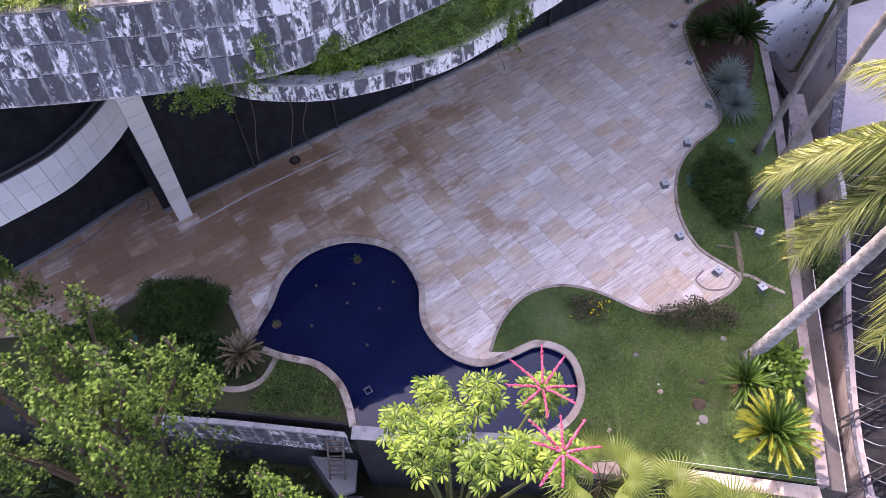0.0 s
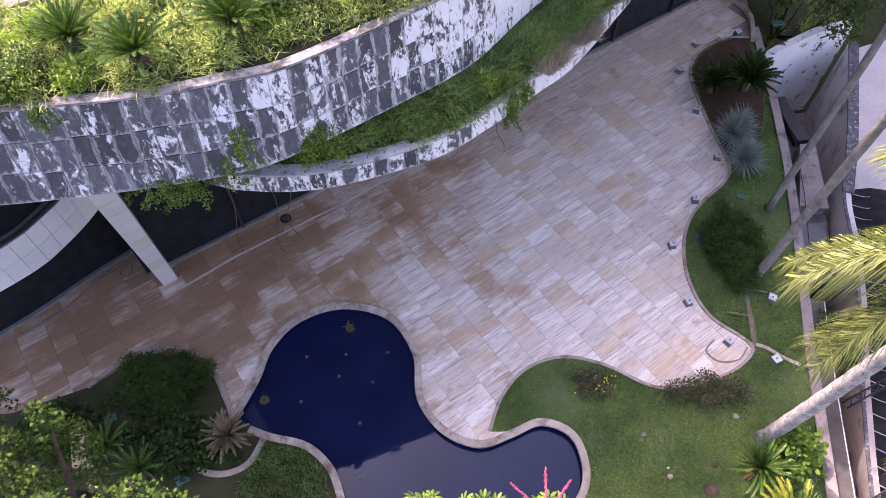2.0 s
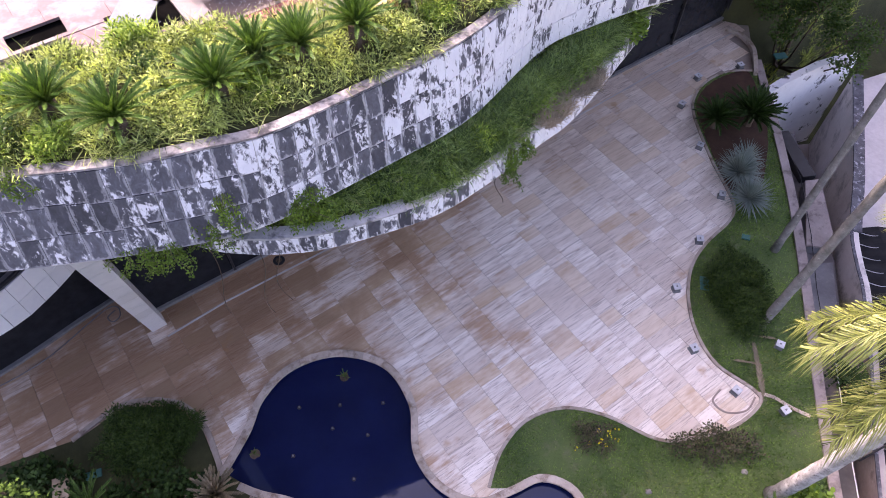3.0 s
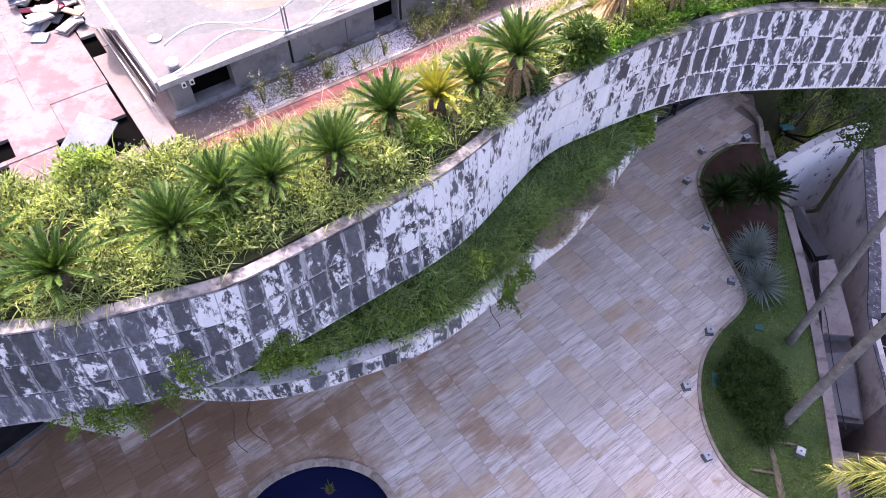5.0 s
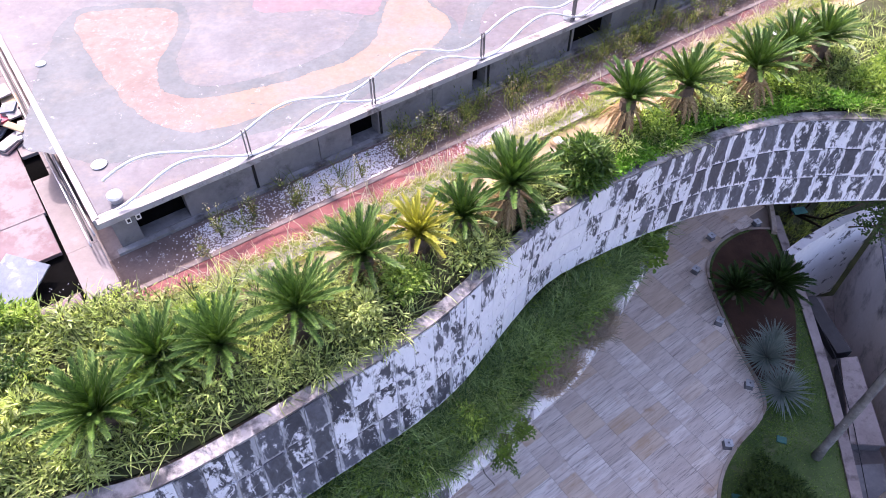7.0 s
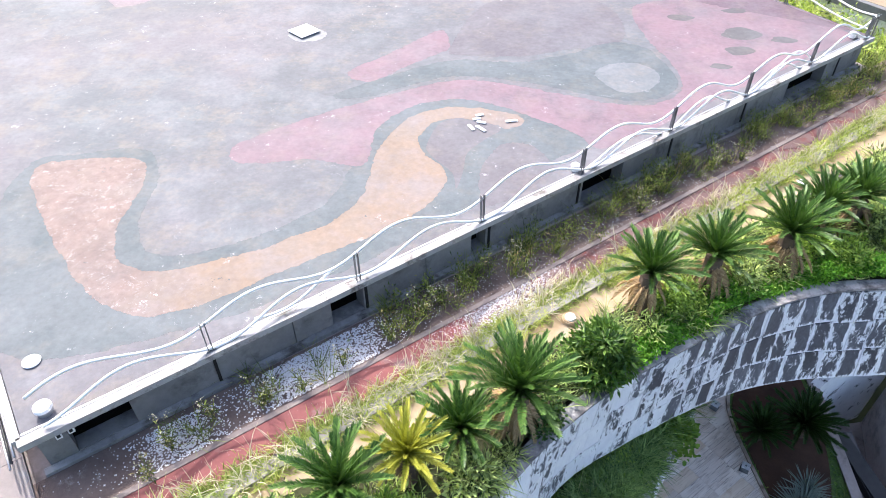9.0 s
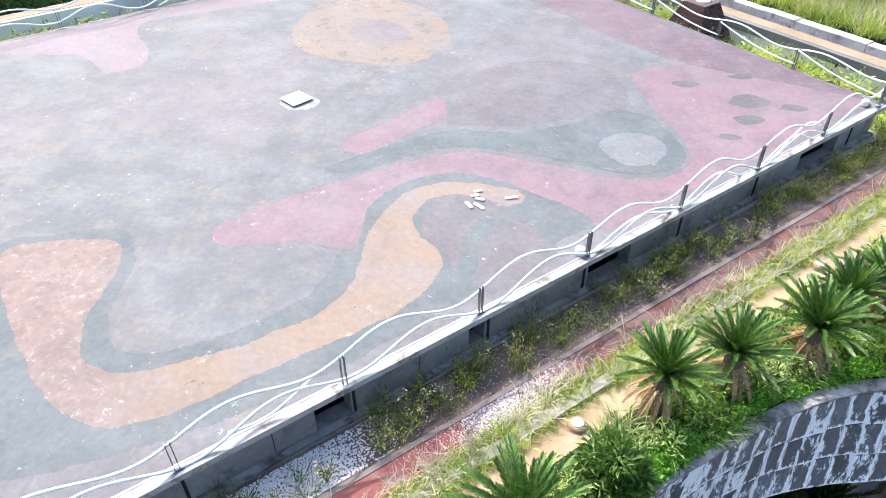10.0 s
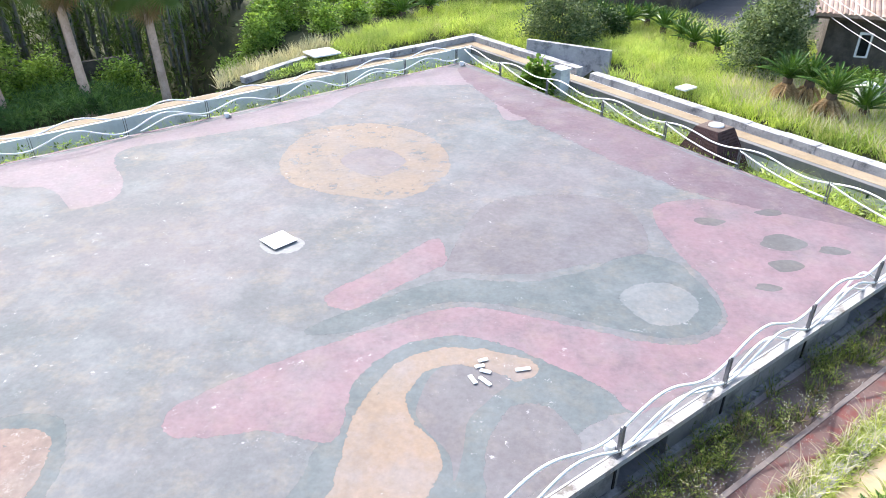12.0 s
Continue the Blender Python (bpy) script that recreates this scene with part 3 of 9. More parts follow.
def scatter(n, poly):
    """n places inside a flat outline."""
    a = np.array([q[:2] for q in poly])
    lo, hi = a.min(0), a.max(0)
    out = np.zeros((0, 2))
    while len(out) < n:
        p = rng.uniform(lo, hi, (n * 2, 2))
        x, y = p[:, 0], p[:, 1]
        c = np.zeros(len(p), bool)
        for i in range(len(a)):
            (x0, y0), (x1, y1) = a[i - 1], a[i]
            if y0 != y1:
                c ^= ((y0 > y) != (y1 > y)) & (x < (x1 - x0) * (y - y0) / (y1 - y0) + x0)
        out = np.r_[out, p[c]]
    return out[:n]


def grass_mesh(name, xy, z, tall, wide, lean=0.5):
    n = len(xy)
    at = np.c_[xy, np.broadcast_to(z, n)]
    d = rng.normal(size=(n, 3)) * lean
    d[:, 2] = 1
    hgt = tall * rng.uniform(0.5, 1.25, n)
    v, f = batch(*BLADE, at, frames_from(d, rng.uniform(0, 6.28, n)), np.stack([np.full(n, wide), hgt, hgt], 1))
    return tri_mesh(name, v, f)


def tuft_mesh(name, centres, per, tall, wide, lean=0.8, spread=0.05, bias=(0, 0)):
    """Tufts of arching blades, each springing from one root."""
    c = np.repeat(np.array(centres, float), per, 0)
    n = len(c)
    c[:, :2] += rng.normal(size=(n, 2)) * spread
    d = rng.normal(size=(n, 3)) * lean
    d[:, :2] += np.array(bias)
    d[:, 2] = 1
    h = tall * np.repeat(rng.uniform(0.65, 1.3, len(centres)), per) * rng.uniform(0.55, 1.2, n)
    v, f = batch(*ARCH, c, frames_from(d, rng.normal(size=n) * 0.5), np.stack([np.full(n, wide), h, h], 1))
    return tri_mesh(name, v, f)


def clump_mesh(name, centres, radii, per, shape, size, up=0.3, jitter=0.3, aspect=0.8):
    """Leaves round many clump centres, facing outwards."""
    c = np.repeat(np.array(centres, float), per, 0)
    r = np.repeat(np.array(radii, float), per)
    n = len(c)
    d = rng.normal(size=(n, 3))
    d /= np.linalg.norm(d, axis=1)[:, None]
    d[:, 2] = d[:, 2] * 0.8 + 0.15
    at = c + d * (r * rng.uniform(0.35, 1.05, n))[:, None]
    way = d + rng.normal(size=(n, 3)) * jitter
    way[:, 2] += up * rng.uniform(-1, 1, n)
    s = size * rng.uniform(0.65, 1.3, n)
    v, f = batch(*shape, at, frames_from(way, rng.normal(size=n) * 0.5), np.stack([s * aspect, s, s], 1))
    return tri_mesh(name, v, f)

# the ground: low in front and beside the podium, a hillside behind the building ----
def smooth(a, b, t):
    t = min(max((t - a) / (b - a), 0), 1)
    return t * t * (3 - 2 * t)


def ground_height(x, y):
    u, v = (x - OX) * UX + (y - OY) * UY, -(x - OX) * UY + (y - OY) * UX
    left = 13.8 * smooth(6, 18, v) * (1 - smooth(6, 26, u)) * 0.98
    right = 15.35 * smooth(-1.5, 2.8, v) * smooth(19, 22.6, u)
    back = 15.3 * smooth(17, 21.4, v) * smooth(8, 15.5, u)
    h = -4.8 + max(left, right, back)
    if 21.6 < u < 24.3 and 12.6 < v < 17.4 and u - 22.25 < (16.75 - v) * 0.4 + 0.35:
        return 9.75
    far = math.hypot(x, y - 20)
    if h > 3:
        h += 0.02 * max(far - 22, 0) + 0.25 * noise.noise((x * 0.15, y * 0.15, 0)) * smooth(23.5, 27, max(u, v + 1.5))
    return h


def axis(c):
    near = np.arange(c - 46, c + 46.1, 0.75)
    far = np.array([60, 80, 110, 160, 250, 400, 700, 1200])
    return np.r_[c - far[::-1], near, c + far]


gx, gy = axis(2), axis(26)
gv = [(x, y, ground_height(x, y)) for y in gy for x in gx]
gw = len(gx)
gf = [(j * gw + i, j * gw + i + 1, (j + 1) * gw + i + 1, (j + 1) * gw + i) for j in range(len(gy) - 1) for i in range(gw - 1)]
ground = link("ground", raw("ground", gv, gf), M_EARTH, smooth=True, label="dark green-brown earth of the hillside and lower lots", category="ground", kind="structure")

# outlines of the podium garden -------------------------------------------------
POOL_A = [(-5.6, 8.35), (-5.14, 9.5), (-4.9, 10.47), (-4.18, 11.38), (-2.9, 11.83), (-1.47, 11.45), (-0.68, 10.27), (-0.53, 8.95), (0.1, 8.05), (1.04, 7.66), (1.93, 7.95), (2.75, 8.27), (3.58, 7.88), (3.8, 6.88), (3.45, 6.1), (2.8, 5.6)]
POOL_B = [(-2.4, 5.85), (-2.55, 6.4), (-2.86, 7.04), (-3.54, 7.6), (-4.51, 7.83), (-5.1, 8.05)]
pool_main, pool_side = spline(POOL_A, 7), spline(POOL_B, 6)
pool_line = pool_main + pool_side
EDGE = [(1.38, 8.0), (1.74, 8.95), (2.45, 9.75), (3.49, 10.1), (4.64, 9.86), (5.88, 9.22), (6.9, 9.25), (8.1, 9.6), (8.95, 10.25), (8.87, 10.7), (8.0, 11.49), (7.65, 12.56), (7.68, 13.7), (8.02, 14.78), (8.67, 15.66), (9.65, 16.58), (9.94, 17.4), (9.66, 19.2), (9.5, 21.4), (9.72, 22.4), (10.35, 23.25), (11.3, 23.8), (12.3, 23.85)]
lawn_edge = spline(EDGE, 5)
KERB = [(12.5, 24.5), (12.2, 20.9), (11.78, 17.26), (11.2, 13.94), (10.56, 10.67), (10.17, 8.4), (9.7, 5.48), (9.5, 4.35)]
FRONT = [(9.5, 4.35), (5.3, 4.9), (3.2, 5.2), (-2.3, 5.5), (-2.5, 5.9), (-5.8, 6.25), (-18, 7.1)]
podium_line = [(-18, 24), *[W2(-8, 14), W2(14, 8)], (13.2, 29), *KERB, *FRONT[1:]]
podium = holed("podium_top", podium_line, pool_line, -0.03, M_MORTAR, label="dark mortar bed under the paving", category="floor", kind="structure")

# retaining walls of the podium: marble-clad front and concrete side
front_top = [(x, y) for x, y in FRONT]
# the front's near-black tone paints the shade it stands in
band("retaining_wall_front", front_top, offset(front_top, -0.25), -5.0, -0.012, M_FRONTSHADE, label="stained concrete retaining wall under the garden, its shade painted black", category="wall", kind="structure")
side_line = spline(KERB, 4)
band("retaining_wall_side", side_line, offset(side_line, 0.3), -5.0, -0.26, M_LEDGE_D, label="grey concrete retaining wall beside the lower lane", category="wall", kind="structure")
band("side_kerb", offset(side_line, -0.06), offset(side_line, 0.24), -0.3, 0.09, M_SLAB, label="weathered grey concrete kerb along the garden's edge", category="kerb", kind="structure")

# pool -------------------------------------------------------------------------
n = len(pool_line)
pv = [(x, y, 0.02) for x, y in pool_line] + [(x, y, -1.1) for x, y in pool_line]
link("pool_wall", raw("pool_wall", pv, [(i, (i + 1) % n, n + (i + 1) % n, n + i) for i in range(n)]), M_BLUE, label="blue painted inner wall of the pool", category="pool wall", kind="structure")
prism("pool_floor", pool_line, -1.2, -1.1, M_BLUE, label="dark blue pool floor under water", category="pool floor", kind="structure")
prism("pool_water", offset(pool_line, 0.0), -0.30, -0.16, M_WATER, label="still dark blue pool water mirroring the sky", category="water", kind="structure")
pool_front = [(2.8, 5.6), (1.0, 5.66), (-0.8, 5.75), (-2.4, 5.85)]

# lawn and beds -------------------------------------------------------------------
lawn_poly = lawn_edge + KERB + [(5.3, 4.95), (3.0, 5.3), (3.5, 6.1), (3.85, 6.88), (3.6, 7.92), (2.75, 8.3), (1.93, 8.0)]
lawn = prism("lawn", lawn_poly, -0.025, 0.025, M_TURF, label="short green lawn with bare patches", category="lawn", kind="structure")
SOIL = [(9.85, 17.9), (9.72, 19.2), (9.58, 21.4), (9.8, 22.35), (10.4, 23.15), (11.3, 23.7), (12.1, 23.75), (12.0, 20.9), (11.2, 18.4), (10.6, 17.6)]
prism("soil_bed", spline(SOIL, 5, True), 0.0, 0.04, M_SOIL, label="bare red-brown soil bed round the cycads", category="soil", kind="structure")
BED = [(-18, 8.0), (-11.6, 8.5), (-9.6, 9.3), (-8.6, 10.2), (-7.2, 10.2), (-6.3, 9.5), (-5.72, 8.5), (-5.05, 8.15), (-4.5, 7.9), (-3.5, 7.62), (-2.9, 7.0), (-2.6, 6.3), (-2.55, 5.95), (-5.8, 6.3), (-18, 7.15)]
prism("garden_bed", BED, -0.025, 0.03, M_EARTH, label="shaded planting bed beside the pool", category="soil", kind="structure")

# kerb stones between paving and lawn
kerb_in = offset(lawn_edge, 0.09)
band("lawn_kerb", lawn_edge, kerb_in, -0.02, 0.055, M_COPING, label="thin stained stone edging between paving and lawn", category="kerb", kind="structure")
bed_edge = spline([(-9.7, 9.2), (-8.6, 10.2), (-7.2, 10.25), (-6.35, 9.6), (-5.85, 8.75), (-5.65, 8.3)], 5)
band("bed_kerb", bed_edge, offset(bed_edge, 0.14), -0.02, 0.06, M_COPING, label="curved stone edging of the planting bed", category="kerb", kind="structure")
ring = spline([(-6.6, 7.4), (-6.2, 6.9), (-5.5, 6.8), (-4.9, 7.1), (-4.6, 7.75)], 6)
band("inner_bed_kerb", ring, offset(ring, 0.16), 0.0, 0.07, M_COPING, label="small curved stone edging inside the bed", category="kerb", kind="structure")

# the building: dark glass ground floors under the canopy -------------------------


def wall(name, line, z0, z1, thick, mat, **tags):
    return band(name, line, offset(line, thick), z0, z1, mat, kind="structure", **tags)


glass_line = [(-8.95, 12.9), (-8.38, 13.3), (0.02, 19.08), (8.4, 24.8), (14.5, 29.05)]
wall("wall_glass", glass_line, 0.0, SOFFIT, 0.2, M_GLASS, label="tall dark glass front wall under the canopy", category="glass wall")
curve_line = spline([(-17, 7.9), (-15.2, 8.9), (-13.4, 10.4), (-12.04, 11.55), (-10.65, 12.95), (-9.4, 14.15), (-8.4, 15.6)], 5)
wall("wall_curved", curve_line, 0.0, SOFFIT, 0.2, M_GLASS, label="curved dark glass wall of the rounded wing", category="glass wall")
band("wall_sill", curve_line, offset(curve_line, -0.12), 0.0, 0.10, M_CONC_D, label="low grey sill at the foot of the curved wall", category="sill", kind="structure")
sill_line = glass_line
band("glass_sill", sill_line, offset(sill_line, -0.10), 0.0, 0.12, M_CONC_D, label="low dark sill at the foot of the glass", category="sill", kind="structure")

# canopy ---------------------------------------------------------------------------
TOP = [(-17, 8.6), (-12, 9.0), (-9.5, 9.2), (-7.0, 9.6), (-4.67, 9.93), (-3.4, 10.3), (-2.5, 10.6), (-0.9, 11.7), (0.5, 12.78), (1.9, 14.3), (3.07, 15.26), (4.72, 16.2), (5.9, 16.75), (7.0, 17.0), (8.72, 16.98), (11.5, 16.9), (15, 17.2)]
BOT = [(-17, 8.2), (-12, 8.6), (-9.5, 8.85), (-7.2, 9.08), (-5.2, 9.38), (-3.75, 9.7), (-2.7, 10.1), (-0.75, 11.45), (0.7, 12.6), (2.2, 14.55), (3.3, 15.3), (4.85, 16.1), (6.1, 16.48), (7.3, 16.6), (9.2, 16.66), (11.8, 16.6), (15, 16.9)]
top_line, bot_line = spline(TOP, 6), spline(BOT, 6)
RIM = 10.24
M_MOSSED = surf("grey_mossed_stone", (0.30, 0.30, 0.315), (0.46, 0.455, 0.47), 0.85, 1.6, 16, stain=(0.12, 0.125, 0.13), stain_at=(0.5, 0.66))
M_CAP = surf("weathered_cap_stone", (0.27, 0.25, 0.25), (0.45, 0.43, 0.43), 0.85, 1.6, 16, stain=(0.10, 0.095, 0.10), stain_at=(0.44, 0.60))
canopy_back = [(16, 19), W2(21.0, -2), W2(21.0, -1.0), W2(18.1, -1.0), W2(18.5, 15.95), W2(-9, 15.0), W2(-9, 3), (-17, 13)]
prism("canopy_slab", offset(bot_line, 0.4) + canopy_back, SOFFIT, SOFFIT + 0.22, M_WHITE, label="white soffit slab of the wavy canopy", category="ceiling", kind="structure")
prism("terrace_floor", offset(top_line, 0.3) + canopy_back, SOFFIT + 0.24, TERR - 0.02, M_TERR, label="rough concrete roof terrace", category="floor", kind="structure")
N = 90
tl, bl = resample(top_line, N), resample(bot_line, N)
ti, bi = np.array(offset(tl, 0.16)), np.array(offset(bl, 0.16))
v = [(*q, SOFFIT - 0.02) for q in bl] + [(*q, RIM - 0.02) for q in tl] + [(*q, RIM - 0.02) for q in ti] + [(*q, SOFFIT - 0.02) for q in bi]
k = N + 1
f = [(a * k + i, a * k + i + 1, b * k + i + 1, b * k + i) for i in range(N) for a, b in ((0, 1), (1, 2), (2, 3), (3, 0))]
parapet = link("parapet", raw("parapet", v, f), M_CONC_L, label="wavy roof parapet clad in mould-stained white marble slabs", category="parapet", kind="structure")
rim_o, rim_i = offset(tl, -0.03), offset(tl, 0.17)
band("parapet_cap", rim_o, rim_i, RIM - 0.01, RIM + 0.03, M_CAP, label="pale weathered cap of the parapet", category="parapet cap", kind="structure")

# hanging planter below the parapet
LIP = [(-4.5, 10.3), (-3.9, 10.1), (-2.9, 10.03), (-1.9, 10.17), (-0.82, 10.54), (0.25, 11.05), (1.43, 12.05), (2.1, 12.7), (2.72, 13.25), (3.3, 13.98), (4.2, 15.3), (5.0, 16.45)]
lip_line = spline(LIP, 6)
LIP0, LIPZ = 7.72, 8.12
M = 36
lb = resample(lip_line, M)
ll = np.array(offset(lb, 0.05))
li = np.array(offset(lb, 0.20))
v = [(*q, LIP0) for q in lb] + [(*q, LIPZ) for q in ll] + [(*q, LIPZ) for q in li] + [(*q, LIP0) for q in li]
k = M + 1
f = [(a * k + i, a * k + i + 1, b * k + i + 1, b * k + i) for i in range(M) for a, b in ((0, 1), (1, 2), (2, 3), (3, 0))]
planter = link("planter_lip", raw("planter_lip", v, f), M_CONC_L, label="stained marble lip of the hanging planter", category="planter", kind="structure")
planter_back = [(5.4, 17.5), (2.6, 15.6), (0.6, 13.4), (-1.0, 11.9), (-2.6, 10.75), (-3.5, 10.4), (-4.4, 10.34)]
planter_poly = [tuple(q) for q in li] + planter_back
west_lip = [q for q in lip_line if q[0] < -0.3]
band("planter_ledge", offset(west_lip, 0.03), offset(west_lip, 0.30), LIPZ - 0.02, LIPZ + 0.03, M_MOSSED, label="grey stone ledge on the planter's lip", category="ledge", kind="structure")
prism("planter_soil", planter_poly, LIP0 + 0.02, LIPZ - 0.06, M_EARTH, label="dark soil of the hanging planter", category="soil", kind="structure")
prism("planter_underside", planter_poly, LIP0 - 0.04, LIP0 + 0.015, M_WHITE, label="white underside of the hanging planter", category="soffit", kind="structure")
ridge = [(5.4, 17.3), (2.6, 15.4), (0.7, 13.3), (-0.9, 11.9), (-2.6, 10.8), (-3.4, 10.45)]
wall("planter_back_wall", ridge[::-1], LIP0 - 0.03, SOFFIT + 0.1, 0.2, M_WHITE, label="plain wall behind the hanging planter", category="wall")

# penthouse with the painted roof ---------------------------------------------------
ROOF_Q = [(0.0, 0.0), (17.95, 0.0), (18.6, 16.15), (-0.05, 15.4)]
roof_xy = [W2(*q) for q in ROOF_Q]


def roof_paint(name, a, b, c, grain=0.5, worn=None, older=None):
    """Old floor paint: drifts of two tones, chalky bloom, chips; worn: how far a patch has flaked off the paint below; older: the tone of its older western part."""
    m, n, l, bs = shader(name)
    a, b, c = (tuple(0.92 * x for x in q) for q in (a, b, c))
    geo = n.new("ShaderNodeNewGeometry").outputs["Position"]
    f = noise_node(n, l, geo, 0.22, 5, 0.6)
    col = ramp_node(n, l, f, 0.36, 0.62, a, b)
    mid = noise_node(n, l, geo, 1.3, 8, 0.68)
    col = mix_node(n, l, math_node(n, l, "MULTIPLY", ramp_node(n, l, mid, 0.45, 0.68), grain), col, c)
    if older:
        sx = n.new("ShaderNodeSeparateXYZ")
        l.new(geo, sx.inputs[0])
        west = math_node(n, l, "MULTIPLY_ADD", sx.outputs[0], -0.45, math_node(n, l, "SUBTRACT", mid, 1.7))
        west = ramp_node(n, l, west, 0.0, 0.5)
        patchy = ramp_node(n, l, noise_node(n, l, geo, 2.6, 9, 0.75), 0.42, 0.58, older, tuple(v * 1.25 for v in older))
        col = mix_node(n, l, west, col, patchy)
        flecks = math_node(n, l, "MULTIPLY", west, ramp_node(n, l, noise_node(n, l, geo, 6, 9, 0.82), 0.56, 0.62))
        col = mix_node(n, l, math_node(n, l, "MULTIPLY", flecks, 0.8), col, (0.36, 0.33, 0.32))
    blot = noise_node(n, l, geo, 0.7, 9, 0.66, (1, 1.15, 1, 0.6))
    col = mix_node(n, l, math_node(n, l, "MULTIPLY", ramp_node(n, l, blot, 0.46, 0.66), 0.38 if worn is None else 0.20), col, (0.25, 0.262, 0.285))
    dulled = noise_node(n, l, geo, 0.9, 8, 0.7, (1.3, 0.8, 1, 0.3))
    col = mix_node(n, l, math_node(n, l, "MULTIPLY", ramp_node(n, l, dulled, 0.48, 0.64), 0.40 if worn is None else 0.20), col, (0.10, 0.108, 0.118))
    rust = noise_node(n, l, geo, 1.7, 8, 0.7)
    col = mix_node(n, l, math_node(n, l, "MULTIPLY", ramp_node(n, l, rust, 0.50, 0.66), 0.40 if worn is None else 0.22), col, (0.25, 0.205, 0.165))
    fine = noise_node(n, l, geo, 9, 8, 0.75)
    col = mix_node(n, l, 0.6, col, ramp_node(n, l, fine, 0.3, 0.72, (0.38, 0.38, 0.38), (0.64, 0.64, 0.64)), "OVERLAY")
    chip = math_node(n, l, "MULTIPLY", ramp_node(n, l, noise_node(n, l, geo, 4.2, 10, 0.85), 0.605, 0.64), ramp_node(n, l, noise_node(n, l, geo, 0.5, 5), 0.50, 0.60))
    col = mix_node(n, l, chip, col, (0.55, 0.55, 0.57))
    col = mix_node(n, l, 1.0, col, (0.85, 0.85, 0.85), "MULTIPLY")
    l.new(col, bs.inputs["Base Color"])
    bs.inputs["Roughness"].default_value = 0.7
    bs.inputs["Specular IOR Level"].default_value = 0.25
    bump_node(n, l, bs, fine, 0.12, 0.004)
    if worn is not None:
        uvm = n.new("ShaderNodeUVMap")
        sep = n.new("ShaderNodeSeparateXYZ")
        l.new(uvm.outputs[0], sep.inputs[0])
        flake = noise_node(n, l, geo, 2.2, 9, 0.74)
        keep = math_node(n, l, "MULTIPLY_ADD", sep.outputs[0], 0.32, flake)
        keep = ramp_node(n, l, keep, 0.57 + worn, 0.58 + worn)
        tr = n.new("ShaderNodeBsdfTransparent")
        mx = n.new("ShaderNodeMixShader")
        l.new(keep, mx.inputs[0])
        l.new(tr.outputs[0], mx.inputs[1])
        l.new(bs.outputs[0], mx.inputs[2])
        l.new(mx.outputs[0], n["Material Output"].inputs[0])
    return m


M_ROOF = roof_paint("faded_roof_paint", (0.125, 0.14, 0.155), (0.17, 0.16, 0.178), (0.215, 0.20, 0.215))
prism("painted_roof", roof_xy, ROOF - 0.07, ROOF, M_ROOF, label="flat roof with faded abstract painting in grey, pink and orange", category="roof", kind="structure")


# rounded wing: white tiled floor band, dark glass above it, leaning pillar ----------------
BAND = [(-13.0, 8.6), (-11.6, 9.1), (-10.5, 9.92), (-9.98, 10.37), (-9.53, 10.82), (-9.21, 11.35), (-8.92, 11.92), (-8.68, 12.6), (-8.55, 13.3)]
band_line = spline(BAND, 6)
wing = empty("floor_band", label="curved white tiled floor band of the rounded wing", category="fascia", kind="structure")
core = offset(band_line, 0.03)
band("core", core, offset(band_line, 0.7), 3.93, 5.07, M_CONC_D, wing)
nb = int(length(band_line) / 0.42)
bp = resample(band_line, nb)
for i in range(nb):
    for k in range(2):
        a, b = bp[i] + (bp[i + 1] - bp[i]) * 0.012, bp[i] + (bp[i + 1] - bp[i]) * 0.988
        ab = offset([tuple(a), tuple(b)], 0.03)
        band("tile", [tuple(a), tuple(b)], ab, 3.92 + k * 0.585 + 0.005, 3.92 + (k + 1) * 0.585 - 0.005, M_TILE, wing)
upper_line = offset(band_line, 0.35)
wall("wall_upper_glass", upper_line, 5.07, SOFFIT, 0.12, M_GLASS, label="dark curved glass above the tiled band", category="glass wall")
band("upper_glass_rail", offset(band_line, 0.10), offset(band_line, 0.16), 5.072, 5.14, M_BLACK, label="dark metal sill rail on the tiled band", category="rail", kind="structure")

pillar = empty("leaning_pillar", label="white tiled pillar leaning outwards to hold the canopy", category="pillar", kind="structure")
PB, PT = Vector((-8.34, 12.83, -0.02)), Vector((-6.2, 9.78, SOFFIT + 0.02))
pa = Vector((UX, UY, 0)) * 0.21
pb = Vector((-UY, UX, 0)) * 0.2


def pillar_ring(t, grow=0.0):
    c = PB.lerp(PT, t)
    g = 1 + grow
    return [c - pa * g - pb * g, c + pa * g - pb * g, c + pa * g + pb * g, c - pa * g + pb * g]


r0, r1 = pillar_ring(0), pillar_ring(1)
link("core", raw("core", r0 + r1, [(0, 1, 5, 4), (1, 2, 6, 5), (2, 3, 7, 6), (3, 0, 4, 7), (3, 2, 1, 0), (4, 5, 6, 7)]), M_CONC_D, pillar)
for k in range(13):
    lo, hi = pillar_ring((k + 0.012) / 13, 0.07), pillar_ring((k + 0.988) / 13, 0.07)
    il, ih = pillar_ring((k + 0.012) / 13, 0.002), pillar_ring((k + 0.988) / 13, 0.002)
    for e in range(4):
        g = (e + 1) % 4
        q = [lo[e], lo[g], hi[g], hi[e], il[e], il[g], ih[g], ih[e]]
        link("tile", raw("tile", q, [(0, 1, 2, 3), (1, 0, 4, 5), (2, 1, 5, 6), (3, 2, 6, 7), (0, 3, 7, 4)]), M_TILE, pillar)
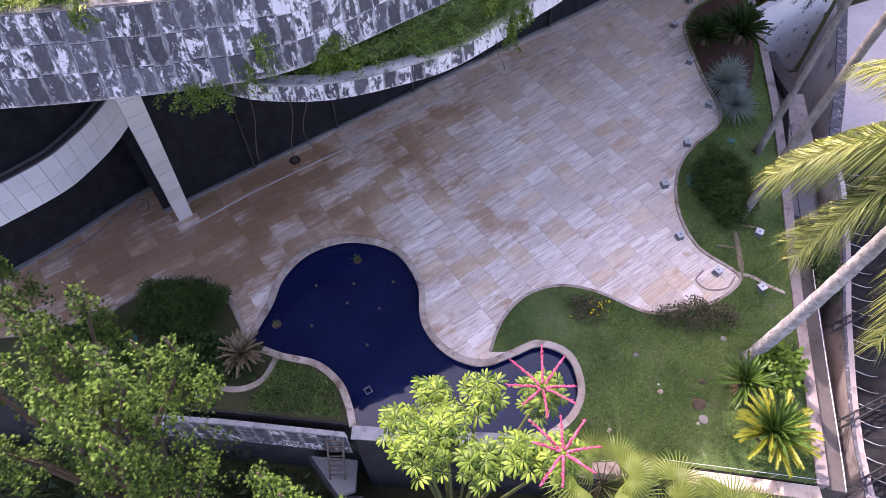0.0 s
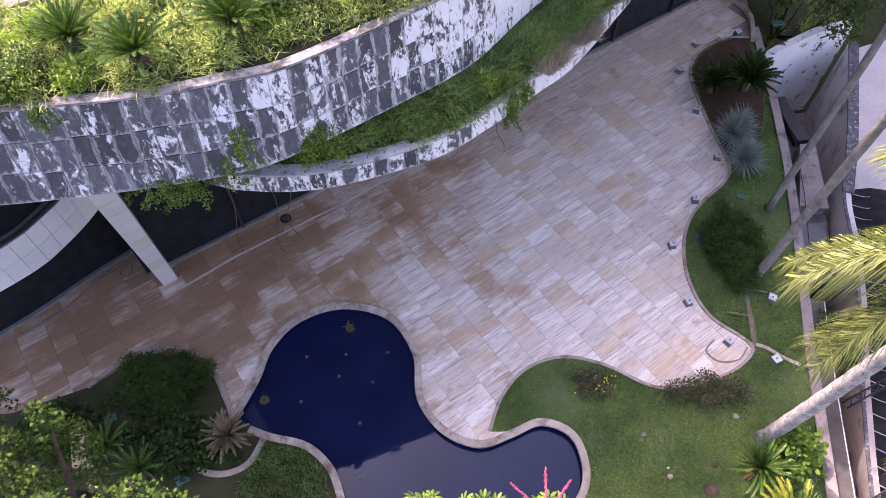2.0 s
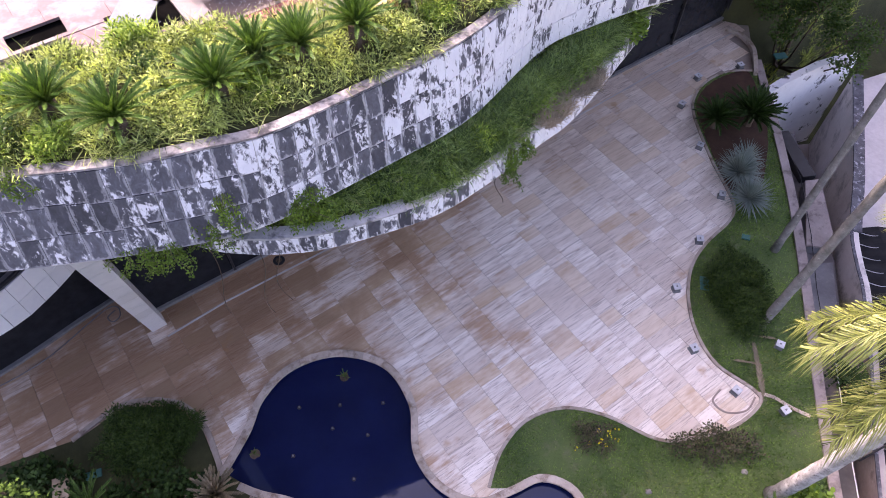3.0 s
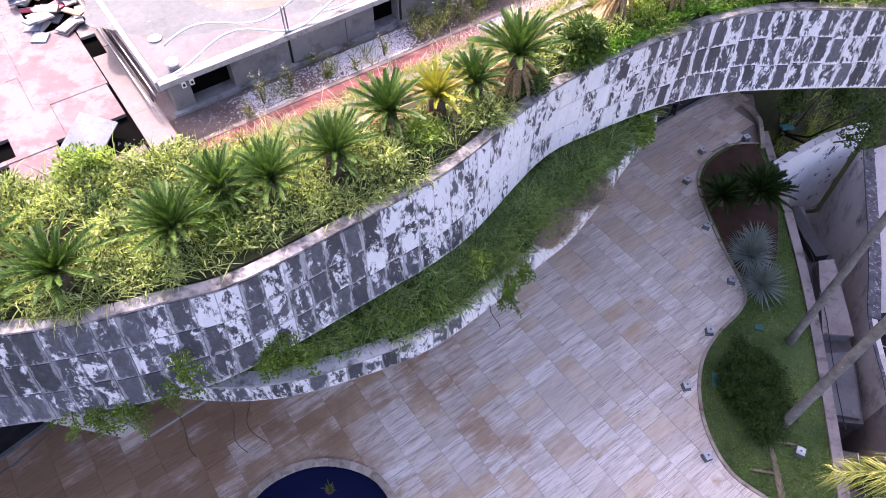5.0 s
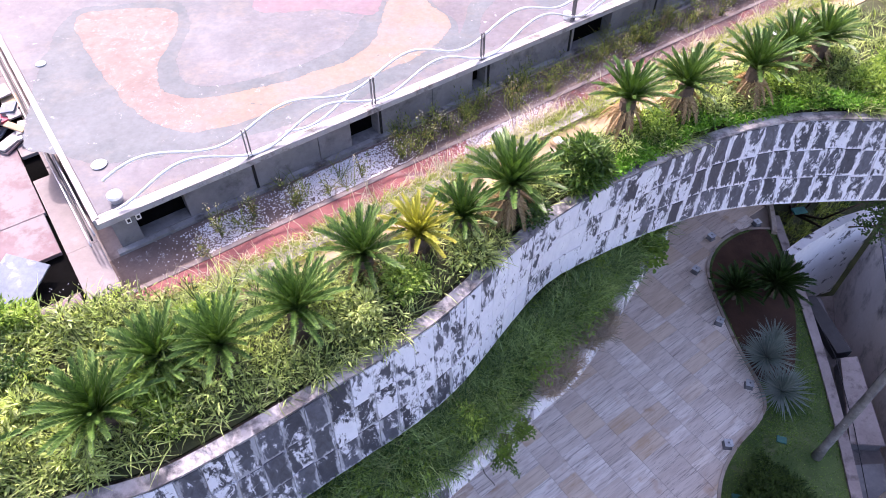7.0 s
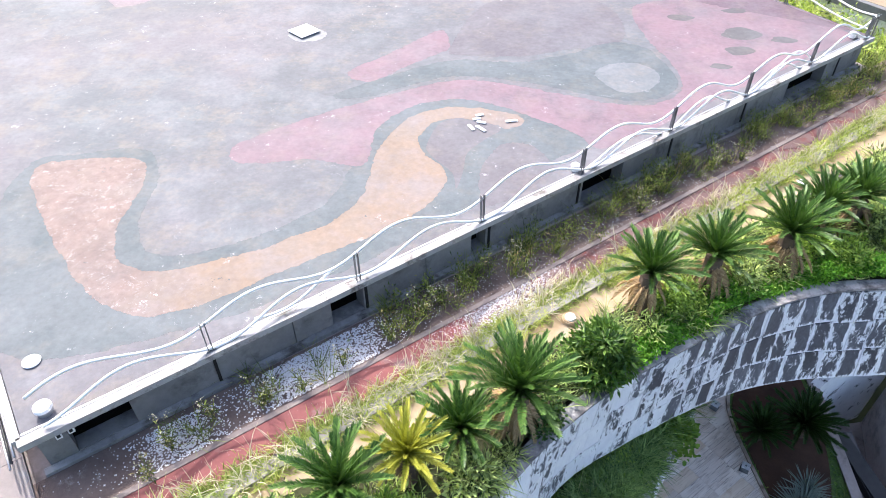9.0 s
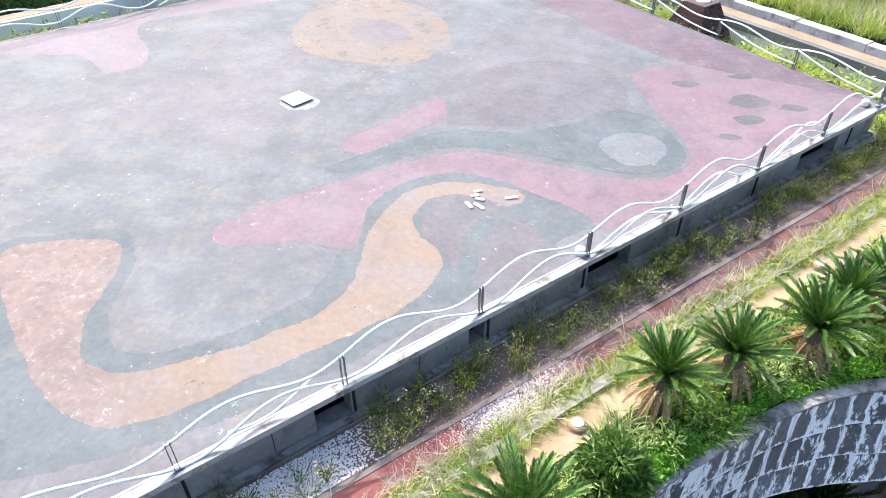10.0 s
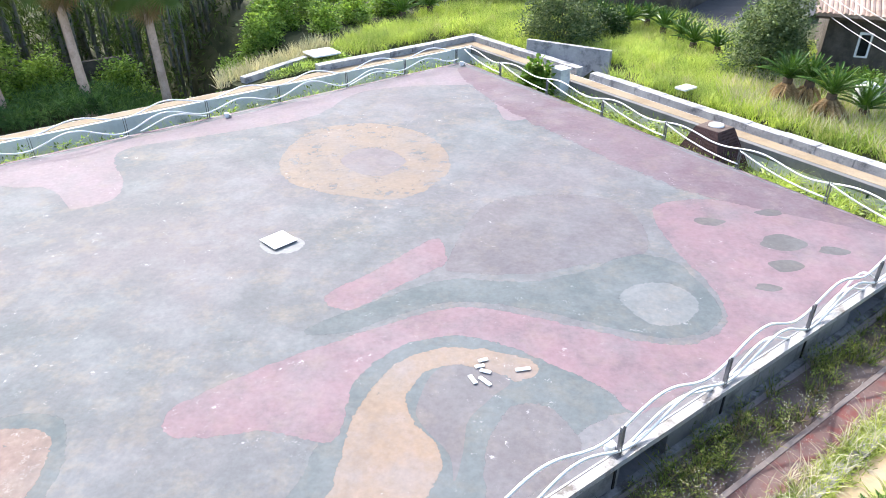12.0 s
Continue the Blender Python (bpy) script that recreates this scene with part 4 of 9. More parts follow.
# window bars of the tall glass
bars = resample(glass_line, 9)
for i, q in enumerate(bars[1:-1]):
    bm = bmesh.new()
    box(bm, pose(q[0] + UY * 0.06, q[1] - UX * 0.06, 0.12, 0, 0, 35.3), 0.07, 0.10, SOFFIT - 0.14)
    part("window_bar", bm, M_BLACK, label="dark metal bar of the glass front", category="window bar", kind="structure")


# penthouse walls: pieces between the dark openings of the front ----------------------
OPEN = [(0.42, 1.14, 0.06, 0.55), (3.98, 4.5, 0.05, 0.56), (6.5, 6.78, 0.12, 0.54), (8.95, 9.95, 0.0, 0.58), (15.0, 16.4, 0.03, 0.58)]
PH0, PH1 = TERR - 0.05, ROOF - 0.075


def wall_piece(u0, u1, z0, z1, name="wall_panel", proud=0.0, mat=None, parent=None):
    return prism(name, [W2(u0, 0.01 - proud), W2(u1, 0.01 - proud), W2(u1, 0.25), W2(u0, 0.25)], z0, z1, mat or M_PHWALL, parent)


M_EDGE = surf("weathered_white_edge", (0.29, 0.275, 0.27), (0.42, 0.41, 0.41), 0.75, 1.3, 15, stain=(0.15, 0.13, 0.12), stain_at=(0.52, 0.64))
M_PLINTH = surf("stained_plinth", (0.17, 0.165, 0.165), (0.34, 0.335, 0.335), 0.85, 1.1, 14, stain=(0.09, 0.08, 0.075), stain_at=(0.46, 0.62))
penthouse = empty("penthouse_wall", label="low grey rendered wall with dark openings under the roof edge", category="wall", kind="structure")
u = 0.08
for a, b, lo, hi in OPEN:
    while u < a - 1e-6:
        e = min(u + 1.12, a) if a - u > 1.5 else a
        wall_piece(u + 0.006, e - 0.006, PH0, PH1, parent=penthouse)
        u = e
    wall_piece(a, b, PH0, TERR + lo, "wall_sill", parent=penthouse)
    wall_piece(a, b, TERR + hi, PH1, "wall_lintel", parent=penthouse)
    u = b
while u < 17.8:
    e = min(u + 1.12, 17.85)
    wall_piece(u + 0.006, e - 0.006, PH0, PH1, parent=penthouse)
    u = e
for u in (2.25, 4.55, 6.85, 8.85, 11.25, 13.5, 16.9):
    wall_piece(u - 0.02, u + 0.02, TERR + 0.05, PH1 - 0.004, "cover_strip", 0.018, M_DARK, penthouse)
# flat black sheet close behind the wall paints the openings' inner shade
prism("wall_recess", [W2(0.3, 0.262), W2(17.6, 0.262), W2(17.6, 0.36), W2(0.3, 0.36)], PH0, PH1, M_SHADEFILL, label="black sheet standing in for the shade behind the openings", category="wall", kind="structure")
wall("wall_west", [W2(0.1, 15.2), W2(0.1, 0.3)], PH0, PH1, 0.15, M_CONC_D, label="grey side wall under the painted roof", category="wall")
wall("wall_east", [W2(17.8, 0.3), W2(18.4, 16.0)], PH0 - 1, PH1, 0.15, M_CONC_D, label="grey side wall under the painted roof", category="wall")
wall("wall_back", [W2(18.4, 16.0), W2(0.1, 15.25)], PH0 - 1, PH1, 0.15, M_CONC_D, label="grey rear wall under the painted roof", category="wall")
# white fascia and flashing along the roof's edges
band("roof_fascia", [W2(-0.06, -0.11), W2(18.0, -0.11)], [W2(-0.06, 0.03), W2(18.0, 0.03)], ROOF - 0.085, ROOF + 0.014, M_EDGE, label="white painted fascia on the front roof edge", category="trim", kind="structure")
band("roof_trim", [W2(0.0, 0.035), W2(17.95, 0.035)], [W2(0.0, 0.06), W2(17.95, 0.06)], ROOF, ROOF + 0.02, M_METAL, label="thin grey metal flashing along the roof edge", category="trim", kind="structure")
band("roof_fascia_west", [W2(-0.10, 0.0), W2(-0.15, 15.4)], [W2(-0.01, 0.0), W2(-0.06, 15.4)], ROOF - 0.17, ROOF + 0.014, M_FASCIA, label="white painted fascia on the side roof edge", category="trim", kind="structure")
band("wall_foot", [W2(0.0, -0.10), W2(17.9, -0.10)], [W2(0.0, 0.005), W2(17.9, 0.005)], TERR - 0.03, TERR + 0.05, M_PLINTH, label="low pale concrete plinth along the wall", category="plinth", kind="structure")
band("roof_rim_back", [W2(-0.05, 15.36), W2(18.6, 16.11)], [W2(-0.05, 15.46), W2(18.6, 16.21)], ROOF - 0.17, ROOF + 0.006, M_PINK, label="worn pinkish rear rim of the painted roof", category="trim", kind="structure")
band("roof_rim_east", [W2(17.91, 0.0), W2(18.56, 16.15)], [W2(18.01, 0.0), W2(18.66, 16.15)], ROOF - 0.17, ROOF + 0.006, M_PINK, label="worn pinkish side rim of the painted roof", category="trim", kind="structure")

# the roof's painting: flat patches of paint -----------------------------------------


P_PINK = roof_paint("pink_roof_paint", (0.215, 0.145, 0.172), (0.255, 0.17, 0.20), (0.165, 0.13, 0.155), 0.75, 0.02)
P_MAUVE = roof_paint("mauve_roof_paint", (0.145, 0.098, 0.125), (0.18, 0.13, 0.158), (0.20, 0.16, 0.185), 0.6, 0.02)
P_ORANGE = roof_paint("orange_roof_paint", (0.25, 0.18, 0.135), (0.285, 0.21, 0.16), (0.26, 0.22, 0.215), 0.85, 0.09, (0.185, 0.135, 0.122))
P_OLD = roof_paint("flaked_orange_roof_paint", (0.235, 0.18, 0.145), (0.25, 0.20, 0.165), (0.20, 0.175, 0.172), 0.9, 0.17)
P_TEAL = roof_paint("teal_roof_paint", (0.095, 0.118, 0.13), (0.12, 0.142, 0.155), (0.17, 0.185, 0.20), 0.6, 0.03)
P_GREY = roof_paint("violet_grey_roof_paint", (0.13, 0.12, 0.14), (0.155, 0.143, 0.158), (0.195, 0.18, 0.195), 0.6, -0.04)
P_PALE = roof_paint("pale_roof_paint", (0.155, 0.17, 0.185), (0.19, 0.20, 0.215), (0.25, 0.26, 0.27), 0.6, 0.03)
P_LAV = roof_paint("lavender_roof_paint", (0.225, 0.175, 0.205), (0.265, 0.215, 0.245), (0.20, 0.18, 0.20), 0.6, 0.02)
P_DUST = roof_paint("dusty_violet_roof_paint", (0.165, 0.14, 0.158), (0.19, 0.165, 0.18), (0.21, 0.19, 0.195), 0.6, 0.04)
P_SPOT = roof_paint("bare_grey_spot", (0.095, 0.09, 0.098), (0.12, 0.115, 0.12), (0.15, 0.145, 0.148), 0.6, -0.06)
painting = empty("roof_painting", label="faded abstract shapes painted on the flat roof", category="roof painting", kind="structure")


def area(o):
    return sum(o[i - 1][0] * o[i][1] - o[i][0] * o[i - 1][1] for i in range(len(o)))


def patch(name, pts, mat, layer=1, closed_spline=True, soft=0.10):
    o = spline(pts, 5, True) if closed_spline else pts
    z = ROOF + 0.0006 * layer + 0.0004
    o = [q[:2] for q in (o if area(o) > 0 else o[::-1])]
    n = len(o)
    inn = offset(o, soft, True)
    me = raw(name, [(*q, z) for q in o] + [(*q, z + 0.0002) for q in inn], [(i, (i + 1) % n, n + (i + 1) % n, n + i) for i in range(n)] + [tuple(range(n, 2 * n))])
    uv = me.uv_layers.new(name="UVMap")
    for j, loop in enumerate(me.loops):
        uv.data[j].uv = (0.0 if loop.vertex_index < n else 1.0, 0.0)
    return link(name, me, mat, painting)


patch("pink_patch", [(-3.1, 20.0), (-2.36, 20.71), (-0.87, 21.64), (0.97, 22.5), (2.4, 22.2), (4.12, 21.5), (5.04, 21.56), (5.59, 22.2), (5.61, 23.2), (5.45, 23.9), (5.3, 25.2), (5.45, 26.2), (6.3, 26.6), (7.23, 26.5), (8.5, 25.9), (9.7, 25.2), (10.2, 24.4), (9.43, 23.9), (7.6, 22.6), (5.39, 21.1), (3.62, 19.9), (3.02, 20.5), (1.41, 21.6), (0.23, 21.45), (-0.49, 20.56), (-0.66, 19.4), (-1.6, 19.6), (-2.8, 19.5)], P_PINK, 2)
out = resample([(10.42, 24.6), (7.35, 29.0), (5.05, 32.7), (1.75, 37.4)], 40)
inn = resample(spline([(9.0, 25.4), (7.1, 26.45), (6.1, 27.3), (4.9, 29.1), (2.8, 32.6), (1.6, 35.9), (1.45, 37.2)], 6), 40)
rows = [out, out * 0.12 + inn * 0.88, inn]
mv = [(*q, ROOF + 0.002) for row in rows for q in row]
me = raw("mauve_patch", mv, [(k * 41 + i, k * 41 + i + 1, (k + 1) * 41 + i + 1, (k + 1) * 41 + i) for k in range(2) for i in range(40)])
uv = me.uv_layers.new(name="UVMap")
for j, loop in enumerate(me.loops):
    uv.data[j].uv = (0.0 if loop.vertex_index >= 82 else 1.0, 0.0)
link("mauve_patch", me, P_MAUVE, painting)
patch("orange_patch", [(-6.42, 19.4), (-5.5, 19.75), (-4.6, 19.7), (-4.3, 19.2), (-4.3, 18.2), (-4.25, 17.5), (-3.89, 16.98), (-3.2, 16.9), (-1.79, 17.47), (-0.75, 18.4), (-0.51, 19.89), (0.01, 21.0), (0.89, 21.45), (2.0, 21.22), (2.3, 20.85), (1.94, 20.53), (1.5, 20.8), (0.75, 20.9), (0.35, 20.4), (0.4, 19.9), (0.81, 19.17), (0.56, 18.38), (-0.06, 17.75), (-1.66, 16.71), (-2.6, 16.1), (-3.38, 15.9), (-4.2, 16.25), (-5.0, 17.1), (-5.66, 18.0)], P_ORANGE, 3)
patch("teal_patch", [(-6.0, 15.9), (-5.2, 15.4), (-4.2, 15.2), (-2.2, 15.9), (-0.4, 17.0), (1.2, 18.3), (2.9, 19.7), (3.5, 20.0), (2.6, 21.0), (1.5, 21.75), (0.2, 21.65), (-0.75, 20.7), (-0.95, 19.2), (-1.4, 18.2), (-2.6, 17.4), (-3.6, 17.2), (-4.05, 18.0), (-4.1, 19.2), (-4.6, 20.0), (-5.6, 19.9), (-6.6, 19.3)], P_TEAL, 1)
patch("violet_curl", [(0.42, 20.1), (0.7, 20.85), (1.3, 21.0), (1.8, 20.62), (1.5, 20.25), (1.15, 19.8), (1.05, 19.2), (0.92, 18.75), (0.86, 19.2), (0.5, 19.72)], P_GREY, 2, True, 0.02)
patch("violet_lobe", [(1.28, 18.45), (1.38, 19.4), (1.77, 20.08), (2.25, 20.1), (2.62, 19.5), (2.5, 19.05), (1.95, 18.6), (1.5, 18.25)], P_GREY, 2)
patch("teal_bay", [(5.55, 22.2), (5.55, 23.1), (5.2, 24.0), (4.4, 24.2), (3.4, 23.6), (2.2, 23.3), (0.9, 23.4), (-0.4, 22.7), (-1.5, 21.9), (-0.85, 21.75), (0.9, 22.6), (2.4, 22.35), (4.12, 21.62), (5.0, 21.65)], P_TEAL, 3)
patch("pale_circle", [(3.89, 22.69), (4.25, 23.15), (4.89, 23.21), (5.25, 22.85), (5.2, 22.3), (4.75, 21.9), (4.2, 22.0)], P_PALE, 4)
patch("pink_bar", [(-1.3, 22.85), (-0.4, 23.8), (0.68, 24.94), (0.9, 24.4), (0.85, 23.85), (0.0, 23.1), (-0.77, 22.4)], P_PINK, 3)
patch("violet_field", [(0.9, 24.0), (2.0, 26.6), (4.6, 26.6), (4.9, 24.4), (3.3, 23.75), (2.2, 23.5), (1.2, 23.6)], P_GREY, 1)
patch("orange_ring", [(-3.31, 28.74), (-3.2, 30.2), (-2.6, 31.3), (-1.14, 31.7), (0.3, 30.9), (0.97, 29.7), (1.05, 28.1), (0.04, 26.7), (-1.51, 26.85), (-2.83, 27.6)], P_OLD, 1)
patch("ring_middle", [(-1.77, 28.89), (-1.27, 29.75), (-0.52, 29.62), (-0.05, 28.86), (-0.42, 28.05), (-1.11, 28.02)], P_DUST, 2)
patch("pink_border", [(-12.8, 27.5), (-9.57, 27.45), (-8.3, 27.3), (-7.35, 26.3), (-6.6, 26.8), (-6.75, 27.8), (-7.5, 29.1), (-7.3, 29.9), (-5.17, 30.9), (-2.95, 32.2), (-1.9, 34.3), (-0.5, 35.0), (1.0, 35.2), (2.17, 35.0), (2.5, 33.2), (2.7, 31.8), (3.6, 31.9), (4.5, 31.9), (3.5, 33.9), (1.45, 37.3), (-0.5, 36.2), (-5.6, 32.1), (-10.2, 28.7), (-12.9, 27.4)], P_LAV, 2)
for cx, cy, a, b in ((7.63, 24.62, 0.46, 0.30), (8.48, 24.28, 0.30, 0.16), (7.3, 23.74, 0.32, 0.24), (6.66, 23.02, 0.24, 0.12), (6.45, 25.52, 0.32, 0.17), (7.9, 25.9, 0.3, 0.14)):
    patch("grey_spot", [(cx + a * math.cos(k) * (1 + 0.16 * math.sin(3 * k + cx * 7)), cy + b * math.sin(k) * (1 + 0.18 * math.cos(2 * k + cy * 5))) for k in np.arange(0, 6.2, 0.7)], P_SPOT, 4, True, 0.02)

# hatch, loose boards, drains and lamps on the roof --------------------------------------
P_APRON = roof_paint("white_apron_paint", (0.25, 0.255, 0.262), (0.30, 0.305, 0.31), (0.36, 0.36, 0.365), 0.6, 0.10)
patch("white_apron", [(-2.85, 24.58), (-2.5, 24.25), (-2.05, 24.38), (-1.9, 24.7), (-2.05, 25.0), (-2.4, 25.1), (-2.78, 24.95)], P_APRON, 2)
hatch = empty("roof_hatch", pose(-2.47, 24.80, ROOF + 0.004, 0, 0, 45), label="raised white square roof hatch with a shallow pyramid lid", category="hatch")
bm = bmesh.new()
box(bm, Matrix(), 0.5, 0.5, 0.035, 0.008)
part("curb", bm, M_CONC_D, hatch)
bm = bmesh.new()
vs = [bm.verts.new(q) for q in ((-0.27, -0.27, 0.036), (0.27, -0.27, 0.036), (0.27, 0.27, 0.036), (-0.27, 0.27, 0.036), (-0.27, -0.27, 0.05), (0.27, -0.27, 0.05), (0.27, 0.27, 0.05), (-0.27, 0.27, 0.05), (0, 0, 0.105))]
for q in ((3, 2, 1, 0), (0, 1, 5, 4), (1, 2, 6, 5), (2, 3, 7, 6), (3, 0, 4, 7), (4, 5, 8), (5, 6, 8), (6, 7, 8), (7, 4, 8)):
    bm.faces.new([vs[i] for i in q])
part("lid", bm, M_WHITE, hatch)
for x, y, a, ln in ((1.42, 20.58, -50, 0.24), (1.44, 20.8, -22, 0.17), (2.01, 20.84, 10, 0.23), (1.36, 20.92, 15, 0.15), (1.42, 21.06, 20, 0.15), (1.24, 20.62, -65, 0.2)):
    bm = bmesh.new()
    box(bm, pose(x, y, ROOF + 0.0125, 0, 0, a), ln, 0.065, 0.018, 0.003)
    part("loose_board", bm, M_WHITE, label="short white board lying loose on the painted roof", category="board", group="boards on the roof")


def vent(u, v, r, h):
    o = empty("roof_vent", Matrix.Translation(W(u, v, ROOF + 0.002)), label="small white round vent cap on the roof", category="vent", group="roof vents")
    bm = bmesh.new()
    cyl(bm, Matrix(), r * 0.8, r * 0.8, h, 18)
    part("pipe", bm, M_METAL, o)
    bm = bmesh.new()
    cyl(bm, Matrix.Translation((0, 0, h + 0.001)), r, r * 0.92, 0.05 if h > 0.02 else 0.014, 20, 0.004)
    part("cap", bm, M_WHITE, o)


vent(0.31, 0.23, 0.11, 0.08)
vent(0.34, 1.13, 0.12, 0.012)
vent(0.33, 4.39, 0.09, 0.01)
for u, v in ((8.8, 0.12), (9.4, 15.55), (17.55, 0.2), (18.3, 15.85)):
    o = empty("flood_lamp", Matrix.Translation(W(u, v, ROOF + 0.014)), label="small white cylindrical lamp fixed beside the railing", category="lamp", group="roof lamps")
    bm = bmesh.new()
    cyl(bm, Matrix(), 0.07, 0.075, 0.13, 18, 0.01)
    part("housing", bm, M_WHITE, o)
    bm = bmesh.new()
    box(bm, pose(0.10, 0, 0, 0, 0, 0), 0.05, 0.07, 0.08, 0.006)
    part("bracket", bm, M_METAL, o)

# wavy pipe railing -----------------------------------------------------------------------


M_POST = surf("dull_steel_post", (0.13, 0.13, 0.14), (0.22, 0.22, 0.235), 0.5, 3, 30, metal=0.4, bump=0.1)


def railing(name, across, posts, span, strands, loose=()):
    """Posts of two flat bars with waving white pipes past them: strands give the height along the run, loose ones a stretch each."""
    rail = empty(name, label="railing of waving white pipes on flat steel posts", category="railing", group="roof railings")
    at = lambda s, h, side=0.0: (lambda q: Vector((q[0], q[1], ROOF + h)))(across(s, side))
    for s in posts:
        bm = bmesh.new()
        a, b = at(s - 0.028, 0), at(s + 0.028, 0)
        d = math.degrees(math.atan2(b.y - a.y, b.x - a.x))
        for q in (a, b):
            box(bm, pose(q.x, q.y, q.z, 0, 0, d), 0.012, 0.045, 0.53, 0.003)
        box(bm, pose((a.x + b.x) / 2, (a.y + b.y) / 2, a.z + 0.002, 0, 0, d), 0.13, 0.08, 0.016)
        part("post", bm, M_POST, rail)
    for height, side in strands:
        line = [at(x, height(x), side) for x in np.arange(span[0], span[1], 0.07)]
        tubes("pipe", [(line, [0.021], 8)], M_PIPE, rail)
    for s0, s1, height, side in loose:
        line = [at(s0 + (s1 - s0) * t, height(t), side) for t in np.linspace(0, 1, 24)]
        tubes("bent_pipe", [(line, [0.02], 8)], M_PIPE, rail)


def wave(mid, amp, period, start, drift=0.03):
    return lambda x: mid + amp * math.sin(2 * math.pi * (x - start) / period) + drift * math.sin(x * 1.7)


swell = lambda lo, hi: (lambda t: lo + (hi - lo) * math.sin(math.pi * t) ** 1.4)
railing("pipe_railing", lambda s, d: W2(s, -0.02 + d), [2.25, 4.44, 6.67, 8.82, 11.09, 13.33, 15.55, 17.72], (0.25, 17.9),
        ((wave(0.53, 0.15, 2.22, 2.40), 0.03), (wave(0.21, 0.165, 2.22, 0.75), 0.0)),
        ((2.9, 4.2, lambda t: 0.15 - 0.12 * math.sin(math.pi * t * 1.4) + 0.14 * t, 0.04), (9.0, 10.9, swell(0.03, 0.3), 0.05), (11.2, 12.9, swell(0.03, 0.36), 0.06), (13.5, 15.3, swell(0.02, 0.34), 0.05), (13.9, 15.9, swell(0.0, 0.46), 0.08)))
railing("pipe_railing", lambda s, d: W2(s, 15.41 + 0.042 * s + d), [-0.3, 2.0, 4.3, 6.64, 8.94, 11.22, 13.65, 16.0, 18.3], (-0.3, 18.4),
        ((wave(0.64, 0.11, 2.33, 4.9, 0.02), 0.02), (wave(0.30, 0.14, 2.33, 4.75, 0.04), -0.02)),
        ((7.0, 9.0, swell(0.05, 0.3), 0.05), (13.7, 16.0, swell(0.04, 0.3), 0.05)))
bays = [16.1, 13.98, 11.55, 9.1, 6.77, 4.5, 2.24, 0.0]
railing("pipe_railing", lambda s, d: W2(17.98 + 0.04 * s + d, s), bays[1:], (0.0, 16.1),
        ((wave(0.50, 0.075, 2.33, 1.05, 0.015), 0.02),),
        [(a, b, lambda t: 0.10 + 0.38 * (1 - t) ** 2 + 0.04 * t, -0.01) for a, b in zip(bays, bays[1:])])

# terrace strips in front of the penthouse ---------------------------------------------------


def strip(name, v0, v1, u0, u1, h, mat, label, wob=0.0):
    us = np.linspace(u0, u1, 40)
    a = [W2(x, v0 + wob * math.sin(x * 0.7) - 0.008 * x) for x in us]
    b = [W2(x, v1 + wob * math.sin(x * 0.9 + 1) - 0.008 * x) for x in us]
    return band(name, a, b, TERR - 0.015, TERR + h, mat, label=label, category="terrace strip", kind="structure")


strip("red_strip", -1.38, -0.90, -0.3, 5.6, 0.012, M_RED, "strip of worn red floor paint")
strip("worn_strip", -1.38, -0.90, 5.61, 21, 0.010, M_WORN, "brown strip with the last of its red paint")
strip("strip_curb", -0.90, -0.82, -0.3, 21, 0.022, M_CURB, "low dirty concrete curb beside the red strip")
strip("gutter_dirt", -0.81, -0.105, -0.25, 21, 0.006, M_DIRT, "brown dirt washed into the gutter along the wall", 0.0)
strip("terrace_kerb", -1.64, -1.47, 0.2, 21, 0.07, M_CONC, "concrete kerb overgrown with grass")
strip("ochre_path", -2.10, -1.66, 0.6, 21, 0.014, M_TAN, "narrow ochre path across the terrace garden", 0.03)
for u, r in ((2.95, 0.13), (6.85, 0.14), (12.6, 0.13)):
    o = empty("path_lamp", Matrix.Translation(W(u, -1.88 - 0.008 * u, TERR + 0.016)), label="round ochre floor lamp set in the path", category="lamp", group="path lamps")
    bm = bmesh.new()
    cyl(bm, Matrix(), r, r * 0.85, 0.06, 20, 0.012)
    part("ring", bm, M_TAN, o)
    bm = bmesh.new()
    cyl(bm, Matrix.Translation((0, 0, 0.061)), r * 0.6, r * 0.55, 0.02, 18)
    part("lens", bm, M_WHITE, o)

# pale gravel spilled over the terrace
def pebbles(name, n, place, size, mat, label):
    tv = [(0, 0, 0.5), (0.5, 0, 0), (0, 0.5, 0), (-0.5, 0, 0), (0, -0.5, 0)]
    tf = [(0, 1, 2), (0, 2, 3), (0, 3, 4), (0, 4, 1)]
    at = np.array([place() for _ in range(n)])
    v, f = batch(tv, tf, at, frames_from(rng.normal(size=(n, 3)) * np.array([1, 1, 0.15]), np.zeros(n)), size * rng.uniform(0.5, 1.4, (n, 3)))
    return link(name, tri_mesh(name, v, f), mat, label=label, category="gravel", kind="stuff")


def in_strip(u0, u1, v0, v1):
    def go():
        u = random.gauss((u0 + u1) / 2, (u1 - u0) / 4)
        v = random.uniform(v0, v1)
        return W(u, v - 0.008 * u, TERR + 0.004)
    return go


